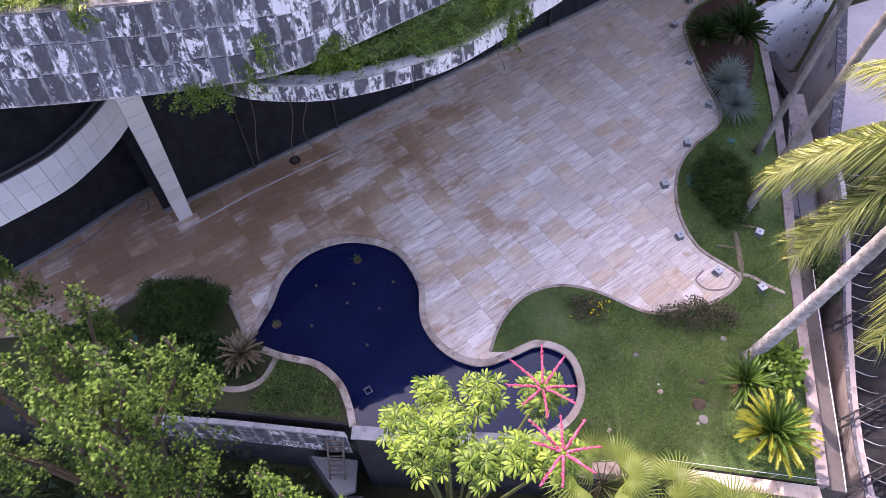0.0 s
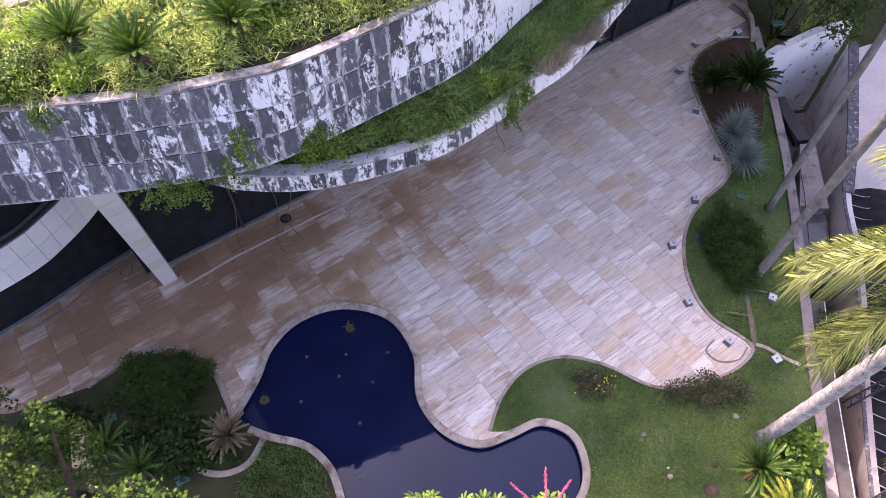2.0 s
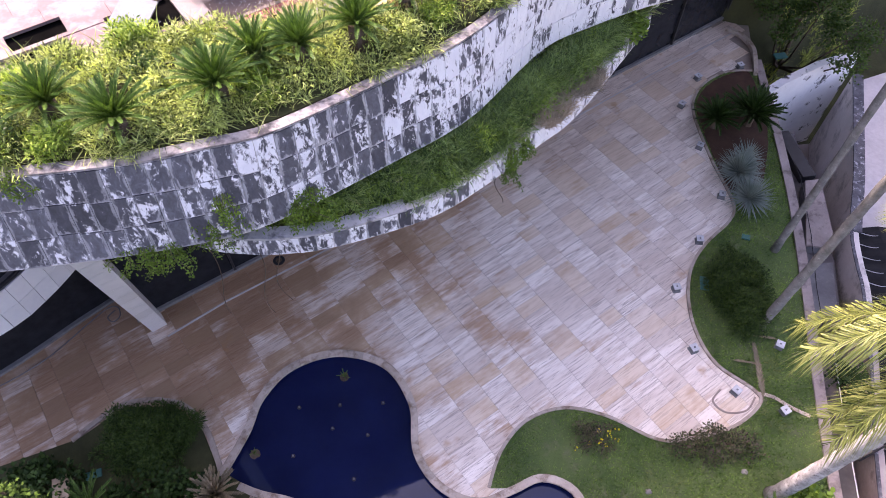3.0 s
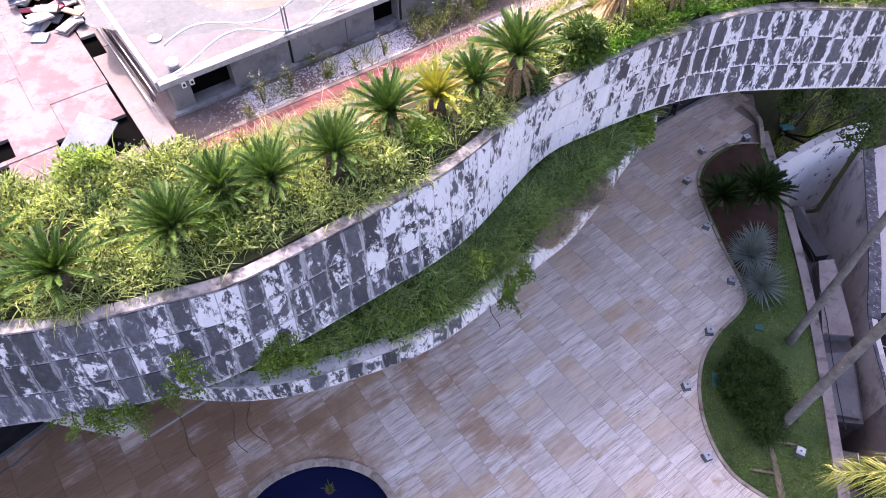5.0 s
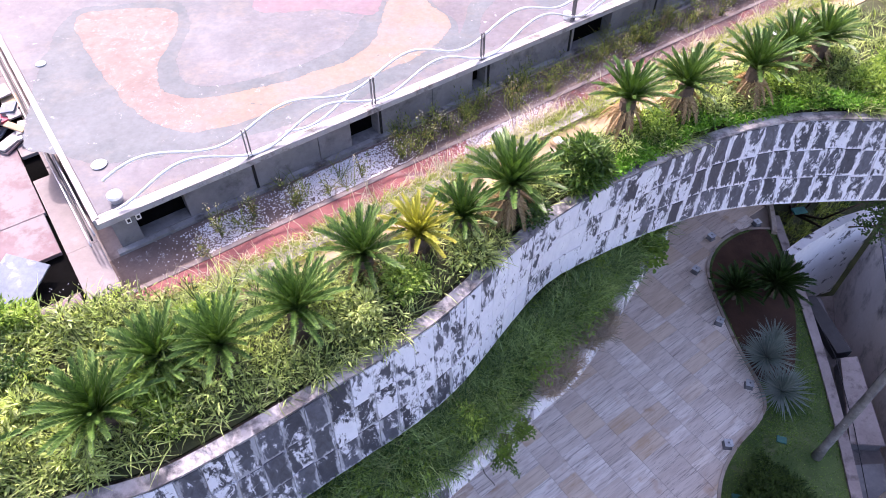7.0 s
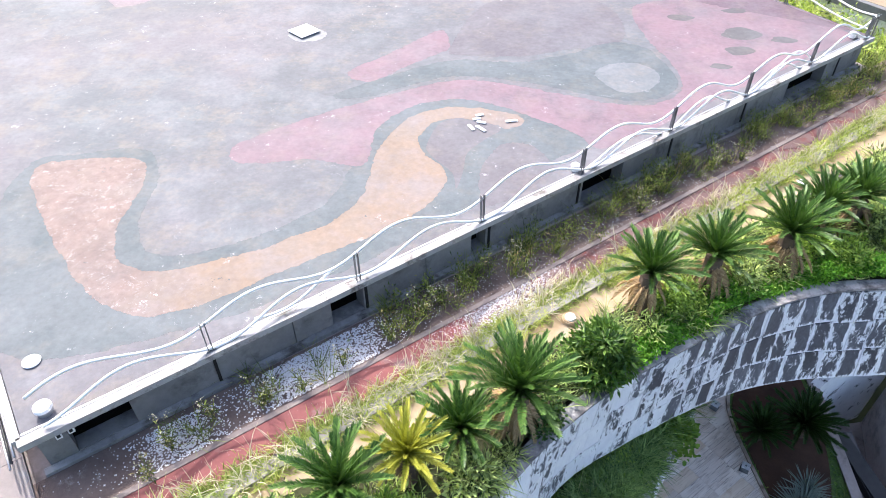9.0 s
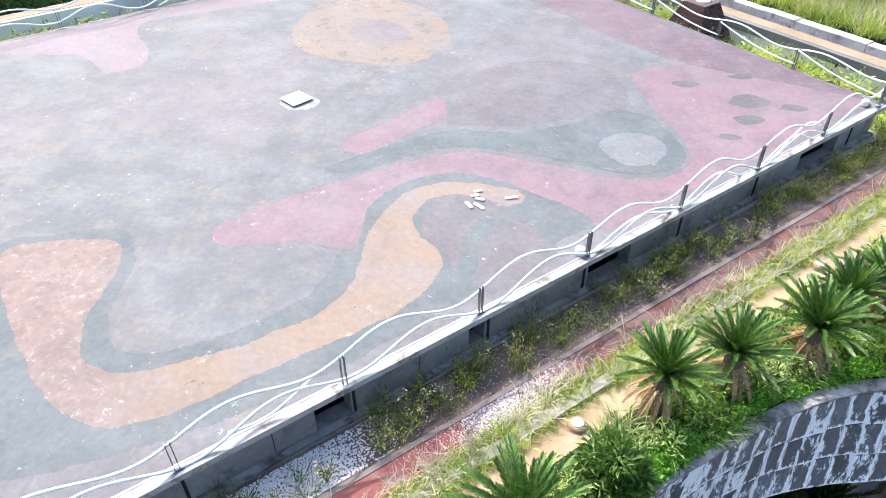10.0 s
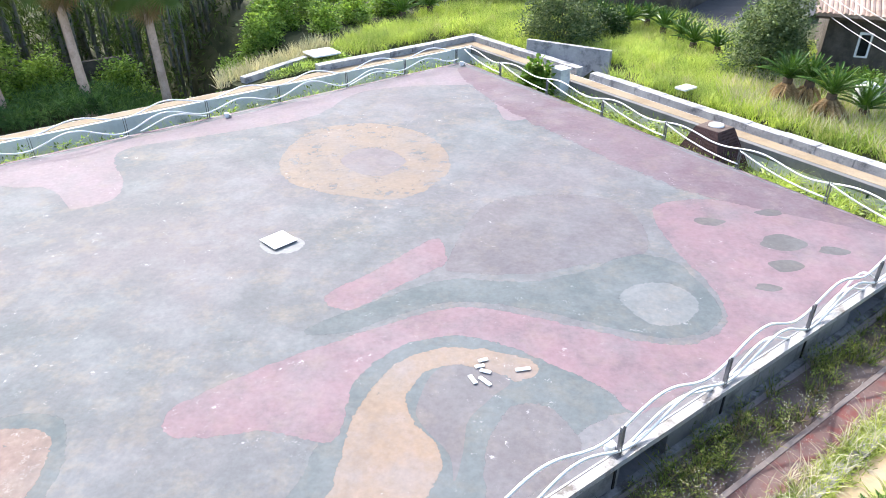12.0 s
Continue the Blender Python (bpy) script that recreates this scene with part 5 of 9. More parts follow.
M_GRAVEL = surf("pale_gravel", (0.5, 0.5, 0.52), (0.72, 0.72, 0.74), 0.8, 5, 20)
pebbles("gravel_patch", 4200, in_strip(2.5, 4.5, -0.78, -0.16), 0.032, M_GRAVEL, "loose pale gravel beside the wall")
pebbles("gravel_patch", 1300, in_strip(0.9, 2.1, -0.8, -0.2), 0.03, M_GRAVEL, "thin gravel beside the wall's opening")
pebbles("gravel_spill", 4200, in_strip(5.0, 7.6, -1.44, -0.86), 0.030, M_GRAVEL, "white gravel spilled over the end of the red strip")
pebbles("gravel_scatter", 4200, in_strip(-2, 17, -1.42, -0.12), 0.02, M_GRAVEL, "scattered pale pebbles on the terrace")

# pink slab deck beside the penthouse with openings and broken pieces -----------------------------
M_SIDE = surf("pale_beige_slab", (0.20, 0.175, 0.168), (0.235, 0.207, 0.203), 0.85, 0.8, 12, stain=(0.25, 0.235, 0.235), stain_at=(0.56, 0.64))
deck = empty("pink_deck", label="deck of faded pink concrete slabs with missing pieces", category="deck", kind="structure")
DECK = [W2(-0.16, -0.72), W2(-0.16, 15.4), W2(-9, 15.4), W2(-9, 0.9), W2(-3.2, 0.1), W2(-1.7, -0.35)]
HOLES = [(-1.8, -0.5, -0.67, 0.4), (-0.64, 2.2, -0.36, 2.9), (-1.3, 3.5, -0.35, 5.0), (-3.39, 0.4, -2.42, 0.9)]
r = random.Random(4)
v0 = -0.75
while v0 < 15.3:
    dv = 1.05
    u1 = -0.16
    while u1 > -9:
        du = 0.46 if u1 > -0.2 else r.uniform(0.9, 1.5)
        cu, cv = u1 - du / 2, v0 + dv / 2
        p = [(u1 - du + 0.0025, v0 + 0.0025), (u1 - 0.0025, v0 + 0.0025), (u1 - 0.0025, v0 + dv - 0.0025), (u1 - du + 0.0025, v0 + dv - 0.0025)]
        if inside(DECK, *W2(cu, cv)):
            cuts = [(p[0][0], p[0][1], p[2][0], p[2][1])]
            for a, b, c, d in HOLES:
                nxt = []
                for x0, y0, x1, y1 in cuts:
                    if c <= x0 or a >= x1 or d <= y0 or b >= y1:
                        nxt.append((x0, y0, x1, y1))
                        continue
                    if a > x0:
                        nxt.append((x0, y0, a, y1))
                    if c < x1:
                        nxt.append((c, y0, x1, y1))
                    if b > y0:
                        nxt.append((max(x0, a), y0, min(x1, c), b))
                    if d < y1:
                        nxt.append((max(x0, a), d, min(x1, c), y1))
                cuts = nxt
            h = r.uniform(-0.006, 0.008)
            for x0, y0, x1, y1 in cuts:
                if x1 - x0 > 0.05 and y1 - y0 > 0.05:
                    prism("slab", [W2(x0, y0), W2(x1, y0), W2(x1, y1), W2(x0, y1)], TERR + 0.03 + h, TERR + 0.09 + h, M_SIDE if u1 > -0.2 else M_PINK, deck)
        u1 -= du
    v0 += dv
# the holes are shallow, so a black sheet paints their shade
prism("deck_void", [W2(-0.17, -0.62), W2(-0.17, 6), W2(-3.5, 6), W2(-3.5, 0.3), W2(-1.85, -0.55)], TERR - 0.018, TERR - 0.008, M_SHADEFILL, label="black sheet standing in for the shade under the missing deck slabs", category="floor", kind="structure")
M_PLATE = surf("blue_grey_plate", (0.13, 0.16, 0.20), (0.21, 0.25, 0.29), 0.6, 2, 16, stain=(0.5, 0.5, 0.5))
bm = bmesh.new()
box(bm, Matrix.Translation((*W2(-1.36, 0.06), TERR + 0.17)) @ pose(0, 0, 0, 12, -10, 78), 0.82, 0.62, 0.03, 0.004)
part("tilted_plate", bm, M_PLATE, label="blue-grey metal cover plate tilted over an opening", category="plate")
r = random.Random(9)
cols = [M_PLATE, M_CONC_L, M_PINK, M_CONC, M_TEAL, M_TAN, surf("red_scrap", (0.5, 0.08, 0.12), (0.6, 0.12, 0.16), 0.6)]
for i in range(34):
    u, v = r.uniform(-1.3, -0.35), r.uniform(3.3, 5.1)
    bm = bmesh.new()
    z = TERR + 0.005 + 0.045 * (i % 7)
    box(bm, Matrix.Translation(W(u, v, z)) @ pose(0, 0, 0, r.uniform(-8, 8), r.uniform(-8, 8), r.uniform(0, 180)), r.uniform(0.2, 0.5), r.uniform(0.12, 0.35), 0.035, 0.005)
    part("broken_slab", bm, cols[r.choice((0, 0, 1, 1, 1, 2, 3, 3, 4, 5, 6))], label="piece of broken painted slab on a rubble heap", category="rubble", group="rubble heap")

# garden moat and outer walls behind the roof ----------------------------------------------------
MO = TERR - 0.45
prism("moat_floor_east", [W2(18.0, -2), W2(21.4, -2), W2(21.4, 20), W2(18.6, 20)], MO - 0.1, MO, M_EARTH, label="planted strip between roof and outer wall", category="soil", kind="structure")
prism("moat_floor_back", [W2(-9, 15.5), W2(18.6, 16.3), W2(18.6, 19.2), W2(-9, 18.4)], MO - 0.1, MO, M_EARTH, label="planted strip behind the roof", category="soil", kind="structure")
E_IN, B_IN = 21.35, 18.55


def ring_wall(name, o0, o1, z0, z1, mat, label, cat, gap=None):
    """A strip of wall round the far corner, o0 to o1 out from the inner line."""
    a = [W2(-9, B_IN - 0.5 + o0), W2(E_IN + o0, B_IN + 0.7 + o0), W2(E_IN + o0 - 0.5, -1)]
    b = [W2(-9, B_IN - 0.5 + o1), W2(E_IN + o1, B_IN + 0.7 + o1), W2(E_IN + o1 - 0.5, -1)]
    return band(name, a, b, z0, z1, mat, label=label, category=cat, kind="structure")


ring_wall("outer_wall", 0.0, 0.68, MO - 1.0, 10.46, M_OUTER, "pale outer wall of the roof garden", "wall")
band("wall_coping", [W2(E_IN - 0.05, B_IN + 0.62), W2(E_IN - 0.55, -1)], [W2(E_IN + 0.13, B_IN + 0.80), W2(E_IN - 0.37, -1)], 10.20, 10.468, M_CONC_D, label="grey coping along the outer wall's inner edge", category="coping", kind="structure")
ring_wall("outer_ledge", 0.132, 0.62, 10.46, 10.475, M_LEDGE, "ochre-stained ledge on the outer wall", "ledge")
ka = [W2(14.4, B_IN + 0.40 + 0.62), W2(E_IN + 0.62, B_IN + 0.7 + 0.62), W2(E_IN + 0.55, 13.6)]
kb = [W2(14.4, B_IN + 0.40 + 0.98), W2(E_IN + 0.98, B_IN + 0.7 + 0.98), W2(E_IN + 0.91, 13.6)]


def kerb_run(name, a, b, label):
    """A kerb of cast stones about a metre long."""
    run = empty(name, label=label, category="kerb", kind="structure")
    n = max(int(length(a)), 1)
    p, q = resample(a, n), resample(b, n)
    for i in range(n):
        g0, g1 = 0.008, 0.992
        s0, s1 = p[i] + (p[i + 1] - p[i]) * g0, p[i] + (p[i + 1] - p[i]) * g1
        e0, e1 = q[i] + (q[i + 1] - q[i]) * g0, q[i] + (q[i + 1] - q[i]) * g1
        prism("kerb_stone", [s0, s1, e1, e0], 10.2, 10.70 + random.uniform(-0.012, 0.012), M_KERB, run)


for i in range(2):
    kerb_run("outer_kerb_back", ka[i:i + 2], kb[i:i + 2], "white weathered kerb along the outer garden")
ka = [W2(E_IN + 0.52, 12.9), W2(E_IN + 0.12, -1)]
kb = [W2(E_IN + 0.90, 12.9), W2(E_IN + 0.50, -1)]
kerb_run("outer_kerb_side", ka, kb, "white weathered kerb beside the meadow")

prism("outer_bed", [W2(11.3, 19.5), W2(15.9, 20.0), W2(16.3, 22.6), W2(11.0, 20.7)], 9.4, 10.48, M_EARTH, label="raised soil bed behind the outer wall", category="soil", kind="structure")
kerb_run("outer_kerb_slant", [W2(11.6, 19.75), W2(14.7, 21.0)], [W2(11.5, 20.02), W2(14.6, 21.27)], "white weathered kerb slanting across the outer garden")

# cables and small boxes at the roof's corner
for k, d in enumerate((0.16, 0.22, 0.27)):
    tubes("roof_cable", [([W(-d - 0.004 * s, s, TERR + 0.30 + 0.09 * (2 - k) + 0.012 * math.sin(s * 3 + k)) for s in np.linspace(0.0, 15.2, 60)], [0.014], 6)], M_BLACK if k == 1 else M_METAL, label="cable run along the side of the roof", category="cable", group="roof cables")
for u in (0.32, 0.46):
    o = empty("junction_box", Matrix.Translation(W(u, 0.03, TERR + 0.42)) @ pose(0, 0, 0, 0, 0, 35.3), label="small white junction box under the fascia", category="junction box", group="junction boxes")
    bm = bmesh.new()
    box(bm, Matrix(), 0.075, 0.07, 0.13, 0.008)
    part("body", bm, M_WHITE, o)
    bm = bmesh.new()
    box(bm, Matrix.Translation((0, -0.037, 0.03)), 0.04, 0.006, 0.05)
    part("plate", bm, M_BLACK, o)


# the deep lane beside the podium -----------------------------------------------------------
LOW = -4.7
CAP = -0.7
lane_wall = spline([(10.9, 2.0), (11.15, 5.5), (12.05, 9.25), (12.85, 11.8), (13.5, 14.3), (13.65, 15.3), (13.95, 16.7), (14.9, 19.1), (15.9, 22.0), (16.75, 24.5)], 4)
outer = offset(lane_wall, -0.30)
wall("lane_wall_far", [q for q in lane_wall if q[1] > 13.4][::-1], LOW, CAP, 0.28, M_BEIGE, label="stained beige boundary wall of the lane", category="wall")
wall("lane_wall_near", [q for q in lane_wall if q[1] < 14.2][::-1], LOW, CAP - 0.004, 0.27, M_LANE, label="dark stained boundary wall of the lane", category="wall")
far_cap = [q for q in lane_wall if q[1] > 16.6]
band("lane_wall_cap", offset(far_cap, 0.03), offset(far_cap, -0.36), CAP + 0.002, CAP + 0.07, M_MOULD, label="mould-blackened cap of the lane wall", category="wall cap", kind="structure")
near_cap = [q for q in lane_wall if q[1] < 16.8]
band("lane_wall_edge", offset(near_cap, 0.01), offset(near_cap, -0.09), CAP + 0.002, CAP + 0.04, M_MOULD, label="pale worn edge of the lane wall", category="wall cap", kind="structure")
prism("lane", [(9.6, 2), (10.6, 8), (12.5, 24.0)] + [(16.75, 24.5)] + lane_wall[::-4], LOW - 0.2, LOW, M_LANE, label="stained concrete floor of the deep lane", category="floor", kind="structure")
M_WALLM = surf("mould_streaked_white", (0.66, 0.66, 0.68), (0.8, 0.8, 0.81), 0.7, 0.8, 10, stain=(0.06, 0.06, 0.065), stain_at=(0.57, 0.62))
wall("white_wall", [(12.55, 22.55), (13.3, 23.1), (15.0, 24.1), (16.7, 24.72)], LOW, 0.1, 0.3, M_WALLM, label="white garden wall with black mould runs", category="wall")
low_side = [q for q in side_line if q[1] < 12.5]
band("side_ledge", offset(low_side, 0.3), offset(low_side, 0.82), -0.9, -0.22, M_LEDGE_D, label="grey concrete ledge below the kerb", category="ledge", kind="structure")
tubes("ledge_cable", [([(x, y, -0.19) for x, y in offset(low_side, 0.78)], [0.014], 6)], M_PIPE, label="thin white cable along the ledge", category="cable")
prism("drain_floor", [(12.55, 21.85), (13.9, 21.95), (13.5, 15.9), (12.9, 13.4), (11.3, 13.6), (11.9, 16.4)], -1.8, -1.4, M_SHAFT, label="dark damp floor of the drain beside the kerb", category="floor", kind="structure")
platform = empty("lane_platform", label="raised pinkish concrete platform in the lane", category="platform", kind="structure")
prism("slab", [(13.29, 19.13), (13.86, 19.2), (13.43, 16.17), (12.45, 16.25)], -1.02, -0.95, M_SLAB, platform)
prism("side", [(13.27, 19.10), (13.84, 19.17), (13.41, 16.20), (12.47, 16.28)], -1.398, -1.021, M_CONC_D, platform)
prism("low_step", [(12.35, 15.7), (13.3, 15.75), (12.75, 13.5), (11.75, 13.7)], -1.398, -1.22, M_CONC_D, platform)
bm = bmesh.new()
box(bm, pose(13.4, 20.55, -1.398, 0, 0, 9), 0.52, 2.3, 0.36, 0.02)
part("black_hatch", bm, M_BLACK, label="long black metal hatch box in the lane", category="hatch", kind="structure")
tubes("lane_cable", [([(12.75, 21.8, -0.55), (13.12, 19.2, -0.9), (12.72, 16.7, -0.9), (12.3, 14.6, -1.0), (12.0, 13.0, -0.95)], [0.014], 5)], M_BLACK, label="thin black cable along the lane", category="cable")

# neighbour's yard and black awning past the wall
prism("neighbour_yard", [*[q for q in outer[::3]], (17.1, 24.8), (30, 30), (30, 0), (11.2, 0)], -2.2, -1.45, M_YARD, label="pale paved yard of the neighbouring lot", category="pavement", kind="structure")
awning = empty("ribbed_awning", label="black ribbed fabric awning over the neighbouring yard", category="awning")
edge = resample([q for q in offset(lane_wall, -0.42) if 1 < q[1] < 17.6], 60)
aw_v, aw_f = [], []
for i, q in enumerate(edge):
    h = -1.05 + 0.05 * (i % 2)
    wdt = 2.6 - 1.7 * max(0, (q[1] - 14) / 3.6)
    aw_v += [(q[0], q[1], h), (q[0] + wdt * 0.5, q[1] - 0.05, h + 0.16), (q[0] + wdt, q[1] - 0.1, h + 0.1)]
for i in range(60):
    for k in range(2):
        aw_f.append((i * 3 + k, i * 3 + k + 1, i * 3 + k + 4, i * 3 + k + 3))
fab = link("fabric", raw("fabric", aw_v, aw_f), M_FABRIC, awning)
sol = fab.modifiers.new("thickness", "SOLIDIFY")
sol.thickness = 0.012
for i in range(1, 60, 2):
    q = edge[i]
    line = [(q[0] - 0.02 + 0.5 * t, q[1] - 0.25 * math.sin(t * 1.6) , -0.96 + 0.13 * t) for t in np.linspace(0, 1, 7)]
    tubes("rib", [(line, [0.02, 0.008], 5)], M_METAL, awning)
for y0 in (9.3, 6.35, 4.6):
    tr = empty("truss_beam", label="black steel lattice beam over the lane wall", category="beam", group="truss beams")
    x0 = float(np.interp(y0, [q[1] for q in lane_wall], [q[0] for q in lane_wall])) - 0.55
    a, b = Vector((x0, y0 - 0.3, -0.55)), Vector((x0 + 3.4, y0 + 1.3, -0.5))
    d = (b - a).normalized()
    s = Vector((-d.y, d.x, 0)) * 0.09
    for o in (s, -s):
        tubes("chord", [([a + o, b + o], [0.025], 6)], M_BLACK, tr)
        tubes("chord", [([a + o + Vector((0, 0, -0.2)), b + o + Vector((0, 0, -0.2))], [0.025], 6)], M_BLACK, tr)
    n = 15
    for k in range(n):
        p, q = a.lerp(b, k / n), a.lerp(b, (k + 1) / n)
        sg = 1 if k % 2 else -1
        tubes("brace", [([p + s * sg, q - s * sg], [0.016], 5)], M_BLACK, tr)
        tubes("brace", [([p + s + Vector((0, 0, -0.2 if k % 2 else 0)), q + s + Vector((0, 0, 0 if k % 2 else -0.2))], [0.014], 5)], M_BLACK, tr)


# plants ----------------------------------------------------------------------------------
def frond_mesh(name, pairs=26, leaf=0.30, wide=0.028, droop=0.35, vee=0.45, rise=0.35, lean=0.5, hang=0.12, plume=0.0):
    """A feather leaf 1 long along y, arching, with pairs of narrow leaflets."""
    s = np.linspace(0, 1, 9)
    arc = lambda t: np.array([0 * t, t * (1 - 0.10 * t), rise * t - (rise + droop) * t * t])
    line = [arc(t) for t in s]
    v, f = tube(line, [0.016, 0.004], 4, False)
    tv, tf = [tuple(q) for q in v], [g for q in f for g in ((q[0], q[1], q[2]), (q[0], q[2], q[3]))]
    r = random.Random(pairs)
    for i in range(pairs):
        t = 0.08 + 0.92 * i / (pairs - 1)
        p = arc(t)
        d = arc(min(t + 0.02, 1.02)) - arc(t - 0.02)
        d /= np.linalg.norm(d)
        ln = leaf * (0.35 + 0.65 * math.sin(math.pi * min(0.12 + t * 0.86, 1)) ** 0.6)
        for sx in (-1, 1):
            tip_up = vee + (r.uniform(-plume, plume) if plume else 0.0)
            w = np.array([sx, 0, 0]) * math.cos(tip_up) + np.cross([1, 0, 0], d) * math.sin(tip_up)
            w = w * 1.0 + d * (lean + 0.5 * t) + np.array([r.gauss(0, 0.07) for _ in range(3)])
            w /= np.linalg.norm(w)
            ln *= r.uniform(0.9, 1.1)
            e = d * wide * 0.5
            k = len(tv)
            mid = p + w * ln * 0.55
            tip = p + w * ln + np.array([0, 0, -hang * ln])
            tv += [tuple(p - e * 0.6), tuple(p + e * 0.6), tuple(mid + e), tuple(mid - e), tuple(tip)]
            tf += [(k, k + 1, k + 2), (k, k + 2, k + 3), (k + 3, k + 2, k + 4)]
    return tri_mesh(name, tv, tf)


FROND = {}
for key, mat in (("green", L_CYCAD), ("lime", L_CYCAD_L), ("yellow", L_CYCAD_Y), ("dead", L_CYCAD_D), ("straw", M_STRAW), ("dark", L_BUSH)):
    FROND[key] = [frond_mesh("frond", 30, 0.13, 0.033, dr, 0.7, ri, 0.75) for dr, ri in ((0.0, 0.12), (0.06, 0.20))]
    for me in FROND[key]:
        me.materials.append(mat)


def cycad(x, y, z, size, count=40, key="green", trunk=0.35, skirt=0, seed=0, label="", aged=2.0):
    r = random.Random(seed)
    o = empty("cycad", Matrix.Translation((x, y, z)), label=label or "dark green sago cycad with a rosette of stiff fronds", category="cycad", group="cycads")
    bm = bmesh.new()
    cyl(bm, Matrix.Translation((0, 0, -0.08)), 0.17, 0.13, trunk + 0.08, 12)
    for v in bm.verts:
        v.co += Vector((r.uniform(-1, 1), r.uniform(-1, 1), 0)) * 0.02
    part("trunk", bm, M_BARK_D, o)
    for i in range(count):
        a = i * 2.39996 + r.uniform(-0.2, 0.2)
        t = (i + 0.5) / count
        tilt = radians(78 - 62 * t ** 0.85 + r.uniform(-5, 5))
        f = new("frond", FROND["lime" if t > aged else key][0 if t < 0.45 else 1])
        f.parent = o
        s = size * r.uniform(0.86, 1.08) * (0.8 + 0.2 * t)
        f.matrix_local = Matrix.Translation((0, 0, trunk)) @ Euler((tilt, 0, a), "XYZ").to_matrix().to_4x4() @ Matrix.Rotation(r.uniform(-0.2, 0.2), 4, "Y") @ Matrix.Scale(s, 4)
    for i in range(skirt * 2):
        f = new("dead_frond", FROND["straw"][1])
        f.parent = o
        tagged(f, label="dry brown hanging frond")
        f.matrix_local = Matrix.Translation((0, 0, trunk * 0.9)) @ Euler((radians(-50 + r.uniform(-15, 12)), 0, i * 2.4 + r.uniform(-0.3, 0.3)), "XYZ").to_matrix().to_4x4() @ Matrix.Scale(size * r.uniform(0.6, 0.85), 4)
    return o


def spiky(x, y, z, size, count, seed, label):
    """An agave: a dense rosette of stiff sword leaves."""
    o = empty("agave", Matrix.Translation((x, y, z)), label=label, category="agave", group="agaves")
    r = random.Random(seed)
    bm = bmesh.new()
    cyl(bm, Matrix.Translation((0, 0, -0.05)), 0.1, 0.07, size * 0.55, 8)
    part("stem", bm, M_BARK_D, o)
    for i in range(count):
        t = (i + 0.5) / count
        f = new("leaf", SWORD)
        f.parent = o
        f.matrix_local = Matrix.Translation((0, 0, size * 0.5)) @ Euler((radians(86 * (1 - t) ** 1.1 * 1 - 22 * t), 0, i * 2.39996), "XYZ").to_matrix().to_4x4() @ Matrix.Scale(size * r.uniform(0.85, 1.1), 4)
    return o


SWORD = tri_mesh("sword_leaf", [(-0.018, 0, 0), (0.018, 0, 0), (0, 0, -0.015), (-0.025, 0.45, 0.012), (0.025, 0.45, 0.012), (0, 0.45, -0.015), (0, 1, 0.0)], [(0, 2, 5), (0, 5, 3), (2, 1, 4), (2, 4, 5), (3, 5, 6), (5, 4, 6)])
SWORD.materials.append(L_AGAVE)


def foliage(name, me, mat, label, category, parent=None, **tags):
    me.materials.append(mat)
    return link(name, me, None, parent, label, category=category, **tags)


def dome(cx, cy, cz, rx, ry, rz, n, seed, base=0.0):
    """Clump centres over an uneven dome."""
    r = np.random.default_rng(seed)
    d = r.normal(size=(n, 3))
    d /= np.linalg.norm(d, axis=1)[:, None]
    d[:, 2] = np.abs(d[:, 2]) * (1 - base) + base * d[:, 2]
    k = r.uniform(0.55, 1.0, n)[:, None]
    bump = 1 + 0.16 * np.sin(d[:, :1] * 5 + seed) * np.cos(d[:, 1:2] * 4 + seed)
    return np.array([cx, cy, cz]) + d * k * bump * np.array([rx, ry, rz])


def bush(name, cx, cy, cz, rx, ry, rz, n, per, shape, size, mat, label, seed, clump=0.22, up=0.3, aspect=0.8):
    o = empty(name, Matrix.Translation((cx, cy, cz)), label=label, category="bush")
    c = dome(0, 0, 0.1, rx, ry, rz, n, seed)
    me = clump_mesh("leaves", c, np.full(n, clump), per, shape, size, up, 0.3, aspect)
    me.materials.append(mat)
    link("leaves", me, None, o)
    r = random.Random(seed)
    items = []
    for i in range(7):
        q = c[r.randrange(n)]
        items.append(([(0, 0, -0.05), (q[0] * 0.4, q[1] * 0.4, q[2] * 0.6), tuple(q)], [0.03, 0.008], 5))
    tubes("stem", items, M_BARK_D, o)
    return o


